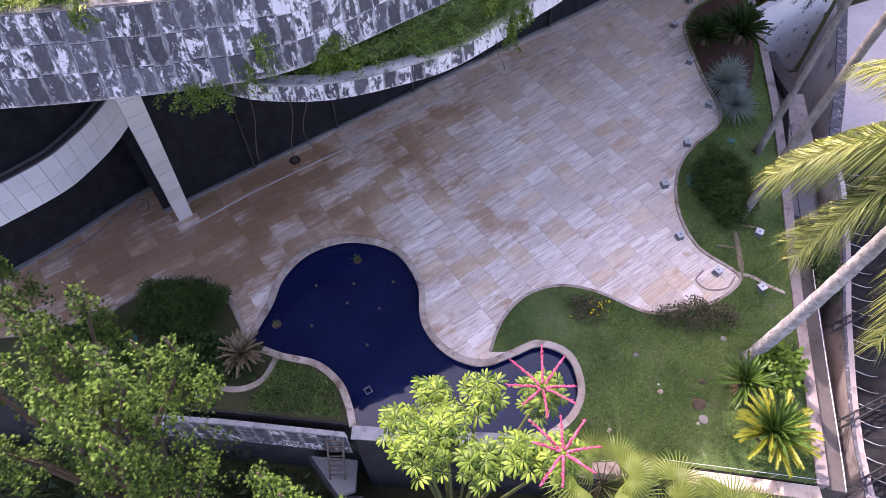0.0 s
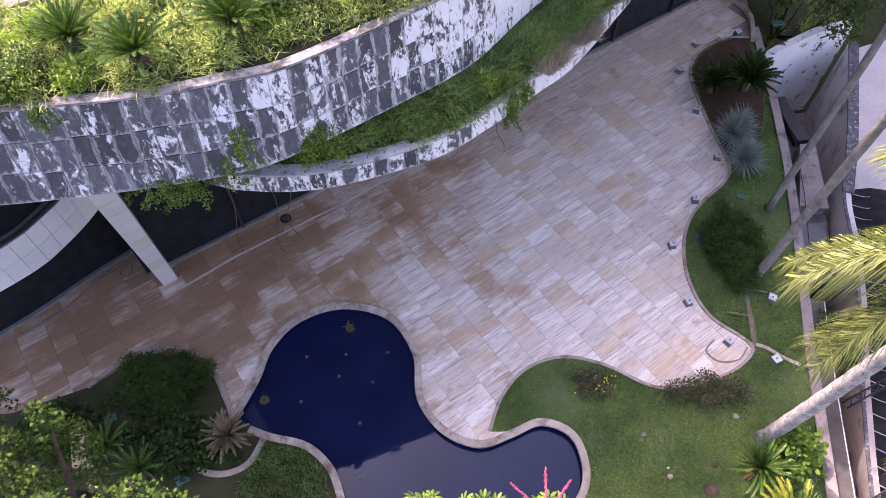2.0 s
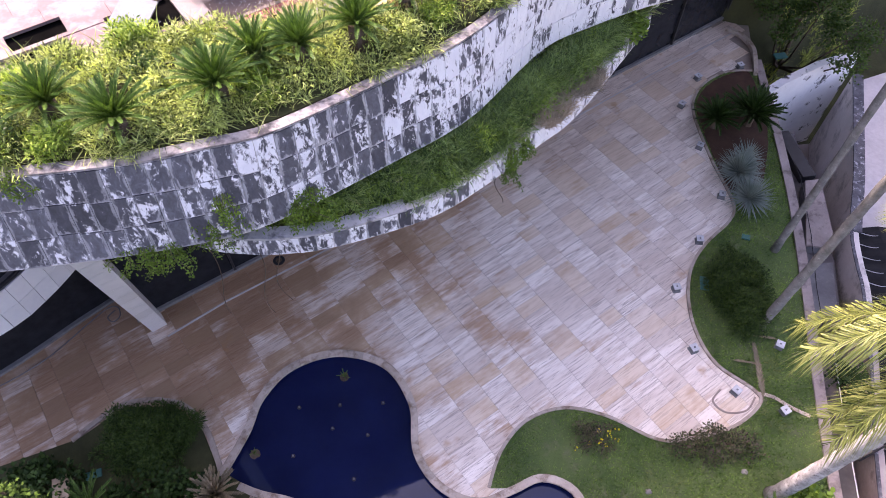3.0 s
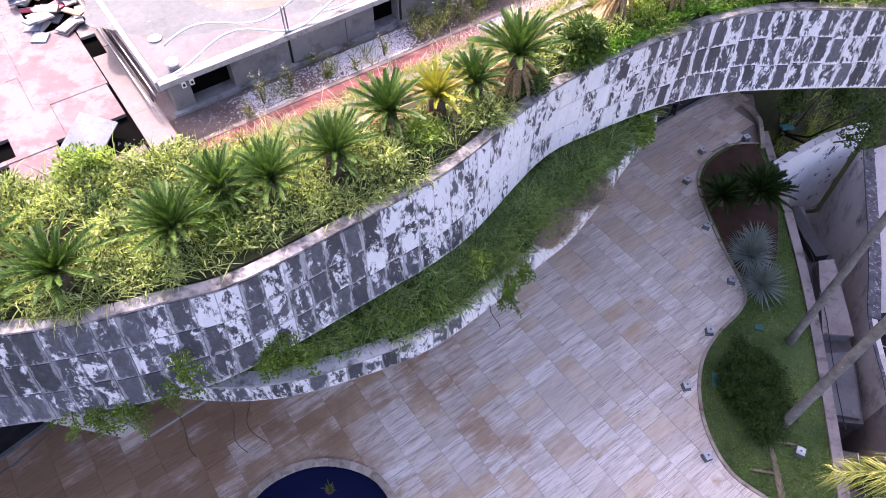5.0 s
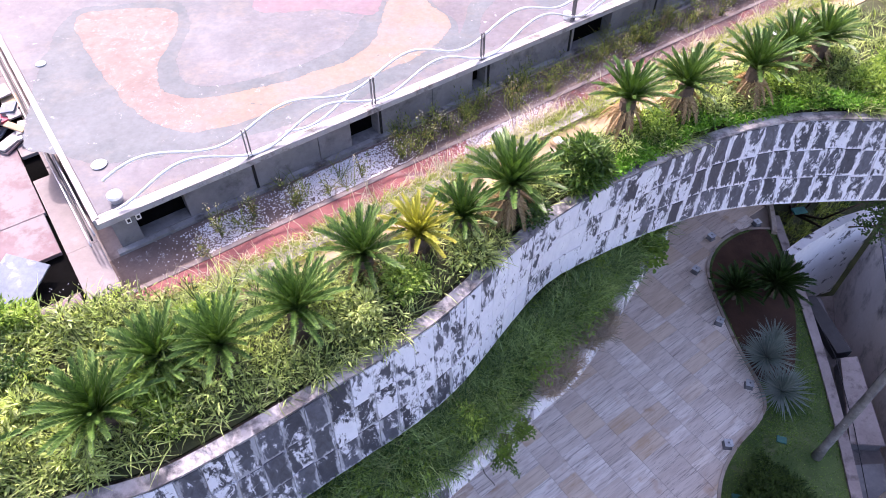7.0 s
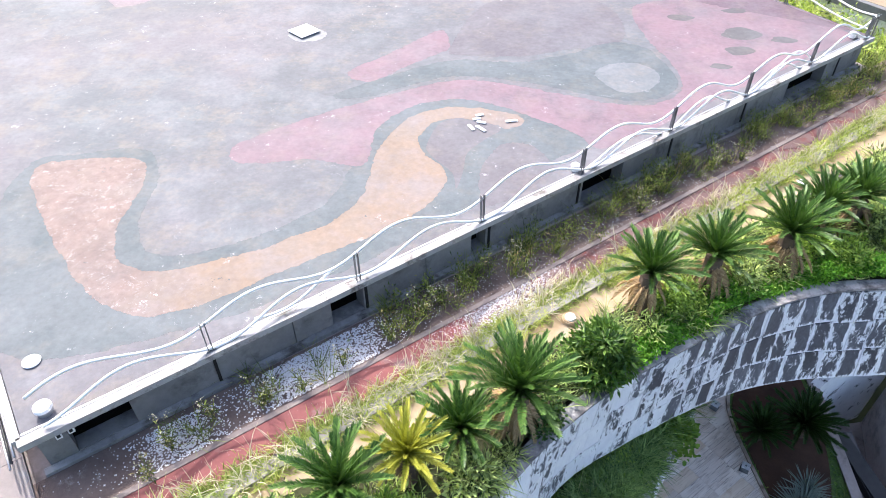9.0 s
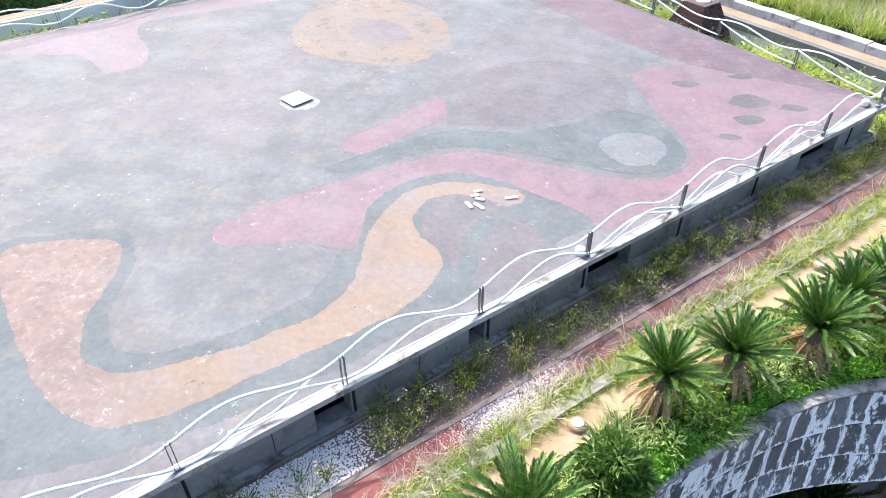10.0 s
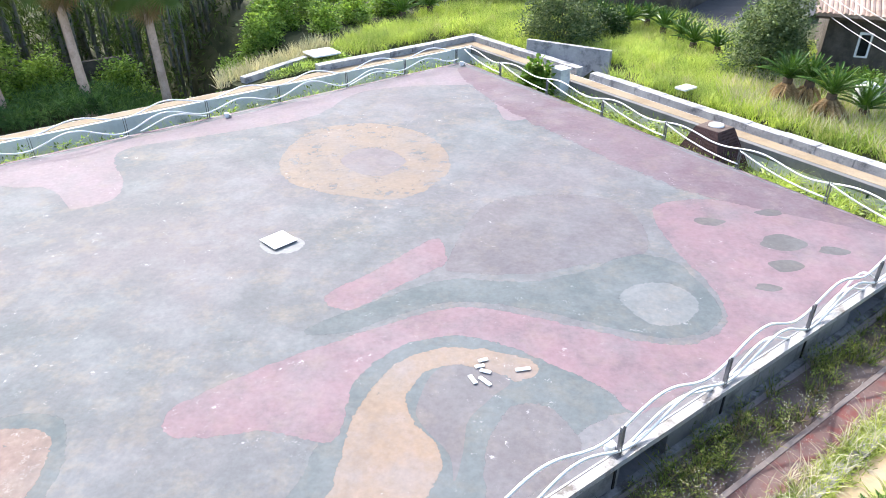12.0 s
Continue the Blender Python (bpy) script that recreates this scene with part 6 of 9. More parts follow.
def tree(name, x, y, z, top, crown, n, per, shape, size, mat, label, seed, trunk=0.22, clump=0.5, bark=None, sub=16):
    """Trunk, limbs reaching to the clumps, and a crown of leaf clumps. crown: lobes (dx, dy, z, rx, ry, rz)."""
    o = empty(name, Matrix.Translation((x, y, z)), label=label, category="tree")
    r = random.Random(seed)
    items = [([(0, 0, -0.2), (0.1, 0.05, top * 0.4), (0.0, 0.1, top * 0.75)], [trunk, trunk * 0.45], 9)]
    cs = []
    for i, (dx, dy, zz, rx, ry, rz) in enumerate(crown):
        c = dome(dx, dy, zz, rx, ry, rz, max(int(n * rx * ry), 6), seed + i, 0.55)
        cs.append(c)
        items.append(([(0.05, 0.04, top * 0.35), (dx * 0.5, dy * 0.5, top * 0.55), (dx, dy, zz)], [trunk * 0.5, trunk * 0.14], 7))
        for k in range(5):
            q = c[r.randrange(len(c))]
            items.append(([(dx, dy, zz - rz * 0.2), tuple((np.array((dx, dy, zz)) + q) / 2 + [0, 0, 0.1]), tuple(q)], [trunk * 0.14, 0.012], 5))
    tubes("trunk", items, bark or M_BARK_D, o)
    c = np.concatenate(cs)
    me = clump_mesh("crown", c, rng.uniform(clump * 0.6, clump * 1.2, len(c)), per, shape, size, 0.5, 0.5, 0.95)
    me.materials.append(mat)
    link("crown", me, None, o)
    return o


# cycads of the roof terrace
T0 = TERR - 0.01
CYC = [(-3.36, 11.24, 1.0, "green", 0.35, 0), (-2.87, 11.98, 0.95, "green", 0.3, 0), (-2.15, 12.12, 0.9, "green", 0.4, 0), (-1.27, 12.65, 0.95, "green", 0.4, 0), (-0.5, 13.56, 0.95, "green", 0.4, 4), (0.25, 13.98, 0.85, "yellow", 0.35, 3),
       (0.88, 14.33, 0.85, "green", 0.35, 0), (1.6, 14.68, 1.15, "green", 0.55, 14), (3.66, 16.65, 1.0, "green", 0.6, 10), (4.67, 16.98, 1.0, "green", 0.64, 16), (6.0, 17.5, 1.1, "green", 0.6, 18), (6.85, 18.25, 0.95, "green", 0.6, 6), (7.55, 18.5, 1.0, "green", 0.6, 8), (-4.75, 10.55, 1.0, "green", 0.3, 0), (-5.9, 10.9, 0.9, "green", 0.3, 0)]
for i, (x, y, s, key, tr, sk) in enumerate(CYC):
    cycad(x, y, T0, s * 0.86, 48, key, tr + (0.15 if sk > 8 else 0.08), sk, i, {"yellow": "yellowing sago cycad among green ones on the terrace"}.get(key, "green sago cycad with a skirt of dry fronds on the terrace" if sk else "dark green sago cycad on the roof terrace"))

# terrace planting: grass and broad weeds between parapet and path
belt = [tuple(q) for q in offset(resample(top_line, 60), 0.25)] + [W2(21, -2.33), W2(12, -2.26), W2(5, -2.2), W2(1.0, -1.9), W2(-0.2, -0.95), W2(-1.7, -0.45), W2(-3.2, 0.0), W2(-9, 0.7), (-16.5, 11.5)]
prism("terrace_soil", belt, TERR - 0.015, TERR + 0.02, M_EARTH, label="dark soil of the terrace planting", category="soil", kind="structure")


def mound(xy):
    """Height of the weeds' mass over the terrace."""
    return np.array([max(0.30 * noise.noise((x * 0.9, y * 0.9, 3)) + 0.14 + 0.10 * noise.noise((x * 2.6, y * 2.6, 5)), 0.0) for x, y in xy])


xy = scatter(1800, belt)
keep = np.array([noise.noise((x * 1.1, y * 1.1, 4)) > -0.12 for x, y in xy])
xy = xy[keep]
foliage("terrace_grass", tuft_mesh("terrace_grass", np.c_[xy, np.full(len(xy), TERR)], 16, 0.38, 0.015, 0.75, 0.05), L_TUFT, "unmown tufts of green and dry grass on the roof terrace", "grass", kind="stuff")
xy = scatter(2400, belt)
xy = xy[np.array([noise.noise((x * 0.55, y * 0.55, 9)) > 0.0 for x, y in xy])]
me = clump_mesh("terrace_weeds", np.c_[xy, TERR + 0.08 + mound(xy)], np.full(len(xy), 0.18), 24, LANCE, 0.095, 0.6, 0.8, 0.24)
foliage("terrace_weeds", me, L_WEED, "bright narrow-leaved weeds covering the terrace bed", "weeds", kind="stuff")
west = [(-16, 9.4), (-9, 9.6), (-5, 10.2), (-3.2, 10.7), (-1.6, 11.6), (-0.4, 12.6), (-1.0, 13.2), (-2.2, 13.4), (-4.2, 13.0), (-6, 12.2), (-16, 11.2)]
xy = scatter(1500, west)
xy = xy[np.array([noise.noise((x * 1.3, y * 1.3, 14)) > 0.0 for x, y in xy])]
me = clump_mesh("terrace_scrub", np.c_[xy, TERR + 0.08 + mound(xy)], np.full(len(xy), 0.2), 30, LANCE, 0.085, 0.6, 0.8, 0.26)
foliage("terrace_scrub", me, L_WEED, "dense bright bamboo-like scrub at the terrace's end", "shrubs", kind="stuff")
xw = scatter(330, west)
foliage("scrub_grass", tuft_mesh("scrub_grass", np.c_[xw, np.full(len(xw), TERR + 0.05)], 18, 0.5, 0.016, 0.8, 0.05), L_TUFT, "long arching grass growing through the scrub", "grass", kind="stuff")
# low bushes standing up out of the grass
L_FRESH = leaf_mat("fresh_bush_leaf", (0.06, 0.14, 0.022), (0.40, 0.56, 0.12), 0.4, 0.3, patch=2.5)
L_DEEP = leaf_mat("deep_green_leaf", (0.015, 0.045, 0.012), (0.09, 0.17, 0.04), 0.4, 0.2, patch=2.5)
rb = random.Random(33)
spots = [q for q in scatter(46, west) if q[0] > -9] + list(scatter(16, [(-2.8, 11.0), (0.4, 13.2), (2.6, 15.2), (4.0, 16.6), (8, 17.6), (12, 17.6), (7, 18.6), (1.5, 14.6)]))
for i, (x, y) in enumerate(spots):
    s = rb.uniform(0.24, 0.46)
    kind = rb.choice((0, 0, 1, 2)) if i < 34 else rb.choice((0, 1, 1))
    bush("terrace_bush", x, y, TERR, s, s * rb.uniform(0.8, 1.2), s * rb.uniform(0.9, 1.35), int(150 * s), 30, (LANCE, LANCE, ROUND)[kind], (0.085, 0.10, 0.042)[kind], (L_FRESH, L_TUFT, L_DEEP)[kind], ("fresh green leafy bush in the terrace bed", "narrow-leaved bush in the terrace bed", "deep green bush in the terrace bed")[kind], 300 + i, 0.12, 0.4, (0.3, 0.26, 0.8)[kind])
# growth leaning out over the parapet
rim_in = resample(offset(top_line, 0.24), 900)
keep = np.array([noise.noise((x * 0.8, y * 0.8, 21)) > -0.02 and x < 12 for x, y in rim_in])
xy = rim_in[keep] + rng.normal(size=(keep.sum(), 2)) * 0.06
foliage("rim_grass", tuft_mesh("rim_grass", np.c_[xy, np.full(len(xy), RIM + 0.02)], 13, 0.26, 0.013, 0.9, 0.06, (0.3, -0.55)), L_TUFT, "grass leaning out over the parapet's cap", "grass", kind="stuff")
xy = rim_in[keep][::3] + rng.normal(size=(len(rim_in[keep][::3]), 2)) * 0.1
me = clump_mesh("rim_leaves", np.c_[xy, np.full(len(xy), RIM + 0.08)], np.full(len(xy), 0.17), 12, LANCE, 0.12, 0.5, 0.7, 0.22)
foliage("rim_leaves", me, L_WEED, "leafy weeds along the parapet's inner edge", "weeds", kind="stuff")
# bright clover under the cycads by the parapet
L_CLOVER = leaf_mat("clover_leaf", (0.05, 0.16, 0.015), (0.22, 0.48, 0.06), 0.5, 0.3, patch=1.5)
xy = scatter(1500, [(3.0, 15.5), (3.9, 16.3), (5.4, 17.3), (7.2, 17.6), (9.5, 17.6), (9.0, 17.15), (7.0, 17.2), (5.9, 16.95), (4.7, 16.4), (3.4, 15.55)])
me = clump_mesh("clover", np.c_[xy, TERR + 0.05 + 0.6 * mound(xy)], np.full(len(xy), 0.09), 16, ROUND, 0.042, 0.8, 0.6, 0.9)
foliage("clover", me, L_CLOVER, "bright green clover covering the ground under the cycads", "ground cover", kind="stuff")
# weeds along the gutter and the kerb
def along(n, u0, u1, v0, v1):
    return np.array([W2(u, v - 0.008 * u) for u, v in zip(rng.uniform(u0, u1, n), rng.uniform(v0, v1, n))])


xy = along(1700, 0.1, 20, -1.68, -1.34)
foliage("kerb_grass", tuft_mesh("kerb_grass", np.c_[xy, np.full(len(xy), TERR + 0.03)], 16, 0.14, 0.011, 1.0, 0.07), L_KERB, "dry and green grass overgrowing the kerb", "grass", kind="stuff")
xy = along(230, 0.1, 20, -1.7, -1.2)
foliage("kerb_seed_grass", tuft_mesh("kerb_seed_grass", np.c_[xy, np.full(len(xy), TERR + 0.03)], 9, 0.36, 0.010, 0.55, 0.05), L_PLUME, "pale dry seeding grass along the kerb", "dry grass", kind="stuff")
L_GUT = leaf_mat("gutter_weed", (0.03, 0.05, 0.012), (0.30, 0.36, 0.09), 0.5, 0.3, dry=(0.30, 0.21, 0.12), dry_at=(0.58, 0.72), patch=2.0)
spots_u = np.r_[rng.uniform(0.4, 4.6, 7), rng.normal(6.4, 0.6, 6), rng.uniform(4.6, 9, 26), rng.uniform(9, 20, 86)]
tuft = list(zip(spots_u, np.clip(rng.normal(-0.42, 0.2, len(spots_u)), -0.84, -0.14)))
xy = np.concatenate([np.array(W2(u, v - 0.008 * u)) + rng.normal(size=(9, 2)) * 0.07 for u, v in tuft])
foliage("gutter_weeds", tuft_mesh("gutter_weeds", np.c_[xy, np.full(len(xy), TERR - 0.01)], 3, 0.40, 0.009, 0.42, 0.02), L_GUT, "tufts of green and dry weeds in the gutter by the wall", "weeds", kind="stuff")
cs = np.concatenate([np.array(W(u, v - 0.008 * u, TERR + 0.05)) + rng.normal(size=(6, 3)) * [0.11, 0.11, 0.02] + np.c_[np.zeros((6, 2)), rng.uniform(0, 0.36, 6)] for u, v in tuft if u > 4.6])
me = clump_mesh("gutter_leaves", cs, np.full(len(cs), 0.10), 11, LANCE, 0.055, 0.5, 0.7, 0.3)
foliage("gutter_leaves", me, L_GUT, "small leafy weeds in the gutter", "weeds", kind="stuff")


def seed_weed(u, v, h, seed):
    """A tall weed: thin branching stems, sparse leaves, pale seed heads."""
    o = empty("seeding_weed", Matrix.Translation(W(u, v, TERR)), label="tall thin weed with pale seed heads in the gutter", category="weed", group="seeding weeds")
    r = random.Random(seed)
    items, tips, mids = [], [], []
    for k in range(8):
        a, sp = r.uniform(0, 6.28), r.uniform(0.06, 0.26)
        end = (math.cos(a) * sp, math.sin(a) * sp, h * r.uniform(0.6, 1.1))
        mid = (end[0] * 0.35, end[1] * 0.35, end[2] * 0.55)
        items.append(([(0, 0, -0.02), mid, end], [0.006, 0.003], 4))
        tips.append(end)
        mids += [mid, tuple((p + q) / 2 for p, q in zip(mid, end)), (mid[0] * 0.6, mid[1] * 0.6, mid[2] * 0.5)]
    tubes("stem", items, M_STEM, o, kind="stuff")
    me = clump_mesh("seed_heads", np.array(tips), np.full(len(tips), 0.045), 5, ROUND, 0.022, 0.5, 0.6, 0.8)
    me.materials.append(L_PLUME)
    link("seed_heads", me, None, o, "pale dry seed heads", kind="stuff")
    me = clump_mesh("leaves", np.array(mids), np.full(len(mids), 0.05), 4, LANCE, 0.055, 0.5, 0.6, 0.3)
    me.materials.append(L_GUT)
    link("leaves", me, None, o)


for k, (u, v, h) in enumerate(((1.35, -0.62, 0.6), (1.95, -0.5, 0.5), (1.0, -0.8, 0.35), (2.55, -0.66, 0.48), (3.1, -0.74, 0.4), (3.72, -0.7, 0.5), (4.5, -0.7, 0.42), (5.1, -0.66, 0.5), (5.55, -0.5, 0.4), (6.9, -0.6, 0.5), (9.6, -0.8, 0.45), (11.6, -0.7, 0.5), (12.4, -0.84, 0.4))):
    seed_weed(u, v, h, 500 + k)
bush("broad_bush", 2.8, 15.5, TERR, 0.40, 0.40, 0.72, 120, 34, LANCE, 0.11, leaf_mat("bush_dark_leaf", (0.02, 0.06, 0.012), (0.12, 0.22, 0.04), 0.4, 0.2), "dark green leafy bush by the parapet", 12, 0.16, 0.5, 0.32)

# grass of the hanging planter
BRUSH = [(2.55, 13.70), (2.72, 14.27), (3.2, 14.62), (3.58, 14.45), (3.45, 13.95), (2.95, 13.66)]
BRUSH_LOW = [(2.05, 12.85), (2.15, 13.34), (2.62, 13.62), (2.85, 13.50), (2.62, 13.09), (2.32, 12.82)]
hb = scatter(700, [(4.9, 16.6), (3.3, 15.2), (1.9, 13.9), (0.6, 12.5), (-0.9, 11.45), (-2.4, 10.6), (-1.6, 10.75), (0.4, 11.9), (1.9, 13.2), (3.4, 14.7)])
foliage("planter_back_grass", tuft_mesh("planter_back_grass", np.c_[hb, np.full(len(hb), LIPZ + 0.15)], 24, 0.42, 0.012, 0.8, 0.07), L_SHADE, "tall wild grass at the back of the hanging planter", "grass", kind="stuff")
xy = scatter(2100, planter_poly)
ledge_out = offset(west_lip, 0.32) + west_lip[::-1]
xy = xy[[noise.noise((x * 1.1, y * 1.1, 8)) > -0.08 and not inside(BRUSH, x, y) and not inside(BRUSH_LOW, x, y) and not inside(ledge_out, x, y) and x > -2.6 for x, y in xy]]
foliage("planter_grass", tuft_mesh("planter_grass", np.c_[xy, np.full(len(xy), LIPZ - 0.08)], 22, 0.32, 0.012, 0.9, 0.06), L_SHADE, "long grass filling the hanging planter", "grass", kind="stuff")
xy = scatter(420, planter_poly)
me = clump_mesh("planter_weeds", np.c_[xy, LIPZ + rng.uniform(0.1, 0.34, len(xy))], np.full(len(xy), 0.2), 24, LANCE, 0.085, 0.6, 0.8, 0.3)
foliage("planter_weeds", me, L_VINE, "leafy weeds among the planter grass", "weeds", kind="stuff")
edge = resample(offset(lip_line, 0.24), 150)
edge = edge[[noise.noise((x * 1.3, y * 1.3, 18)) > -0.1 and not 2.0 < x < 3.7 and x > 0.2 for x, y in edge]]
foliage("lip_grass", tuft_mesh("lip_grass", np.c_[edge, np.full(len(edge), LIPZ)], 15, 0.34, 0.014, 0.6, 0.06, (0.35, -0.6)), L_SHADE, "grass drooping over the planter's lip", "grass", kind="stuff")
for i, (x, y, s) in enumerate(((-1.9, 10.75, 0.34), (-0.9, 11.2, 0.3), (0.1, 11.75, 0.36), (0.9, 12.35, 0.3), (1.7, 13.1, 0.34), (2.5, 14.4, 0.3), (3.3, 15.3, 0.32))):
    bush("planter_bush", x, y, LIPZ - 0.05, s, s, s * 1.15, 40, 26, LANCE if i % 2 else ROUND, 0.09 if i % 2 else 0.045, L_DEEP if i % 3 else L_FRESH, "green bush among the planter grass", 400 + i, 0.12, 0.4, 0.3 if i % 2 else 0.8)
bush("planter_bush", 4.25, 15.75, LIPZ - 0.05, 0.45, 0.42, 0.4, 40, 16, ROUND, 0.09, L_VINE, "bright leafy bush at the planter's end", 13, 0.16)

# lawn grass
xy = scatter(60000, lawn_poly)
ok = np.ones(len(xy), bool)
soil_line = spline(SOIL, 3, True)
ok = np.array([not inside(soil_line, x, y) for x, y in xy])
dens = np.array([noise.noise((x * 0.5, y * 0.5, 5)) + 0.75 > random.random() * 0.9 for x, y in xy])
xy = xy[ok & dens]
foliage("lawn_grass", grass_mesh("lawn_grass", xy, 0.02, 0.10, 0.015, 0.9), L_LAWN, "short patchy lawn grass", "grass", kind="stuff")

# garden beds
L_CONIF = leaf_mat("conifer_needles", (0.012, 0.036, 0.010), (0.075, 0.135, 0.03), 0.6, 0.1, patch=3)
L_TWIG = leaf_mat("dusky_twigs", (0.03, 0.035, 0.018), (0.13, 0.15, 0.07), 0.6, 0.15, dry=(0.16, 0.12, 0.10), dry_at=(0.5, 0.7), patch=2)
bush("dark_bush", -7.6, 9.2, 0.0, 1.25, 0.95, 0.95, 260, 90, NEEDLE, 0.10, L_CONIF, "dense dark conifer bush beside the paving", 1, 0.2, 0.8)
bush("dark_bush", 9.1, 13.6, 0.0, 0.88, 1.55, 0.85, 320, 90, NEEDLE, 0.10, L_CONIF, "large rounded dark conifer bush in the lawn bed", 2, 0.2, 0.9)
bush("low_bush", 7.4, 9.05, 0.0, 1.25, 0.5, 0.42, 90, 26, ROUND, 0.055, L_TWIG, "low straggly bush at the paving's corner", 3, 0.18)
bush("low_bush", 4.15, 9.25, 0.0, 0.6, 0.45, 0.42, 50, 26, LANCE, 0.05, L_TWIG, "low straggly bush with yellow flowers on the lawn", 4, 0.16)
bush("leafy_bush", 9.2, 7.35, 0.0, 0.55, 0.7, 0.9, 60, 18, ROUND, 0.13, L_VINE, "variegated leafy bush by the side kerb", 5, 0.22)
bush("bed_shrubs", -6.6, 7.6, 0.0, 1.5, 0.85, 0.6, 90, 26, LANCE, 0.12, L_BUSH, "dark shrubs in the bed beside the pool", 6, 0.25)
bush("bed_shrubs", -9.9, 7.9, 0.0, 1.2, 0.7, 0.7, 70, 26, LANCE, 0.12, L_BUSH, "dark shrubs in the shaded bed", 7, 0.25)
xy = scatter(5000, [(-5.2, 6.35), (-2.75, 6.1), (-3.0, 6.95), (-3.6, 7.45), (-4.6, 7.7)])
foliage("island_grass", grass_mesh("island_grass", xy, 0.02, 0.22, 0.014, 0.7), L_SHADE, "rough grass on the pool's island", "grass", kind="stuff")
cycad(10.0, 20.9, 0.03, 1.1, 80, "dark", 0.3, 0, 31, "dark sago cycad on bare red soil")
cycad(11.3, 21.0, 0.03, 1.35, 96, "dark", 0.4, 0, 32, "large dark sago cycad on bare red soil")
spiky(10.15, 18.3, 0.03, 0.92, 200, 41, "blue-grey agave rosette by the paving")
spiky(10.25, 17.2, 0.02, 0.86, 200, 42, "blue-grey agave rosette on the grass")
spiky(10.6, 18.95, 0.03, 0.75, 80, 43, "small blue-grey agave rosette on the soil")
cycad(8.38, 5.5, 0.02, 1.25, 96, "green", 0.6, 0, 33, "large sago cycad with yellowing lower fronds on the lawn", 0.55)
cycad(8.1, 6.9, 0.02, 1.0, 44, "green", 0.4, 8, 34, "sago cycad half hidden by a leafy bush")
cycad(-5.55, 7.75, 0.03, 0.85, 64, "dead", 0.3, 0, 35, "dead grey-brown cycad at the pool's rim")
cycad(-8.6, 7.5, 0.03, 0.95, 24, "green", 0.3, 0, 36, "dark cycad in the shaded bed")
cycad(-7.6, 6.9, 0.03, 0.9, 24, "green", 0.3, 0, 37, "dark cycad in the shaded bed")

# tall palms on the lawn ------------------------------------------------------------------------
PFR = [frond_mesh("palm_frond", 190, 0.235, 0.0115, dr, 0.0, ri, 0.85, 0.85, 1.3) for dr, ri in ((0.45, 0.45), (0.62, 0.40))]
for me in PFR:
    me.materials.append(L_PALM)


def palm(x, y, z, lean, h, r0, r1, fr, count, seed, label, bark=None):
    o = empty("palm_tree", Matrix.Translation((x, y, z)), label=label, category="palm tree", group="tall palms")
    s = np.linspace(0, 1, 26)
    line = [(lean[0] * t * h + 0.12 * math.sin(t * 3 + seed), lean[1] * t * h, t * h - 0.05) for t in s]
    rad = [r0 * 1.35] + [r0 + (r1 - r0) * t + 0.012 * (i % 2) for i, t in enumerate(s[1:])]
    tubes("trunk", [(line, rad, 14)], bark or M_BARK, o)
    r = random.Random(seed)
    for i in range(count):
        low = i < count * 0.55
        k = i if low else i - int(count * 0.55)
        m = int(count * 0.55) if low else count - int(count * 0.55)
        turn = 108 + (0 if low else 20) + 360 * k / m
        if bark is None and 20 < turn % 360 < 62:
            continue
        f = new("frond", PFR[1 if low else 0])
        f.parent = o
        az = radians(turn) + r.uniform(-0.06, 0.06)
        f.matrix_local = Matrix.Translation(line[-1]) @ Euler((radians((0 if low else 16) + r.uniform(-5, 5)), 0, az), "XYZ").to_matrix().to_4x4() @ Matrix.Rotation(r.uniform(-0.25, 0.25), 4, "Y") @ Matrix.Scale(fr * r.uniform(0.92, 1.06), 4)
    return o


palm(8.46, 7.8, 0.0, (0.13, 0.02), 8.4, 0.19, 0.14, 3.3, 18, 1, "tall palm with a pale ringed trunk and yellow-green fronds")
palm(10.63, 15.41, 0.0, (0.10, 0.10), 14.5, 0.11, 0.09, 2.4, 16, 2, "slender grey palm rising from the lawn bed", M_GTRUNK)
palm(9.45, 12.6, 0.0, (0.16, 0.10), 14.5, 0.13, 0.10, 2.4, 16, 3, "slender grey palm beside the dark bush", M_GTRUNK)

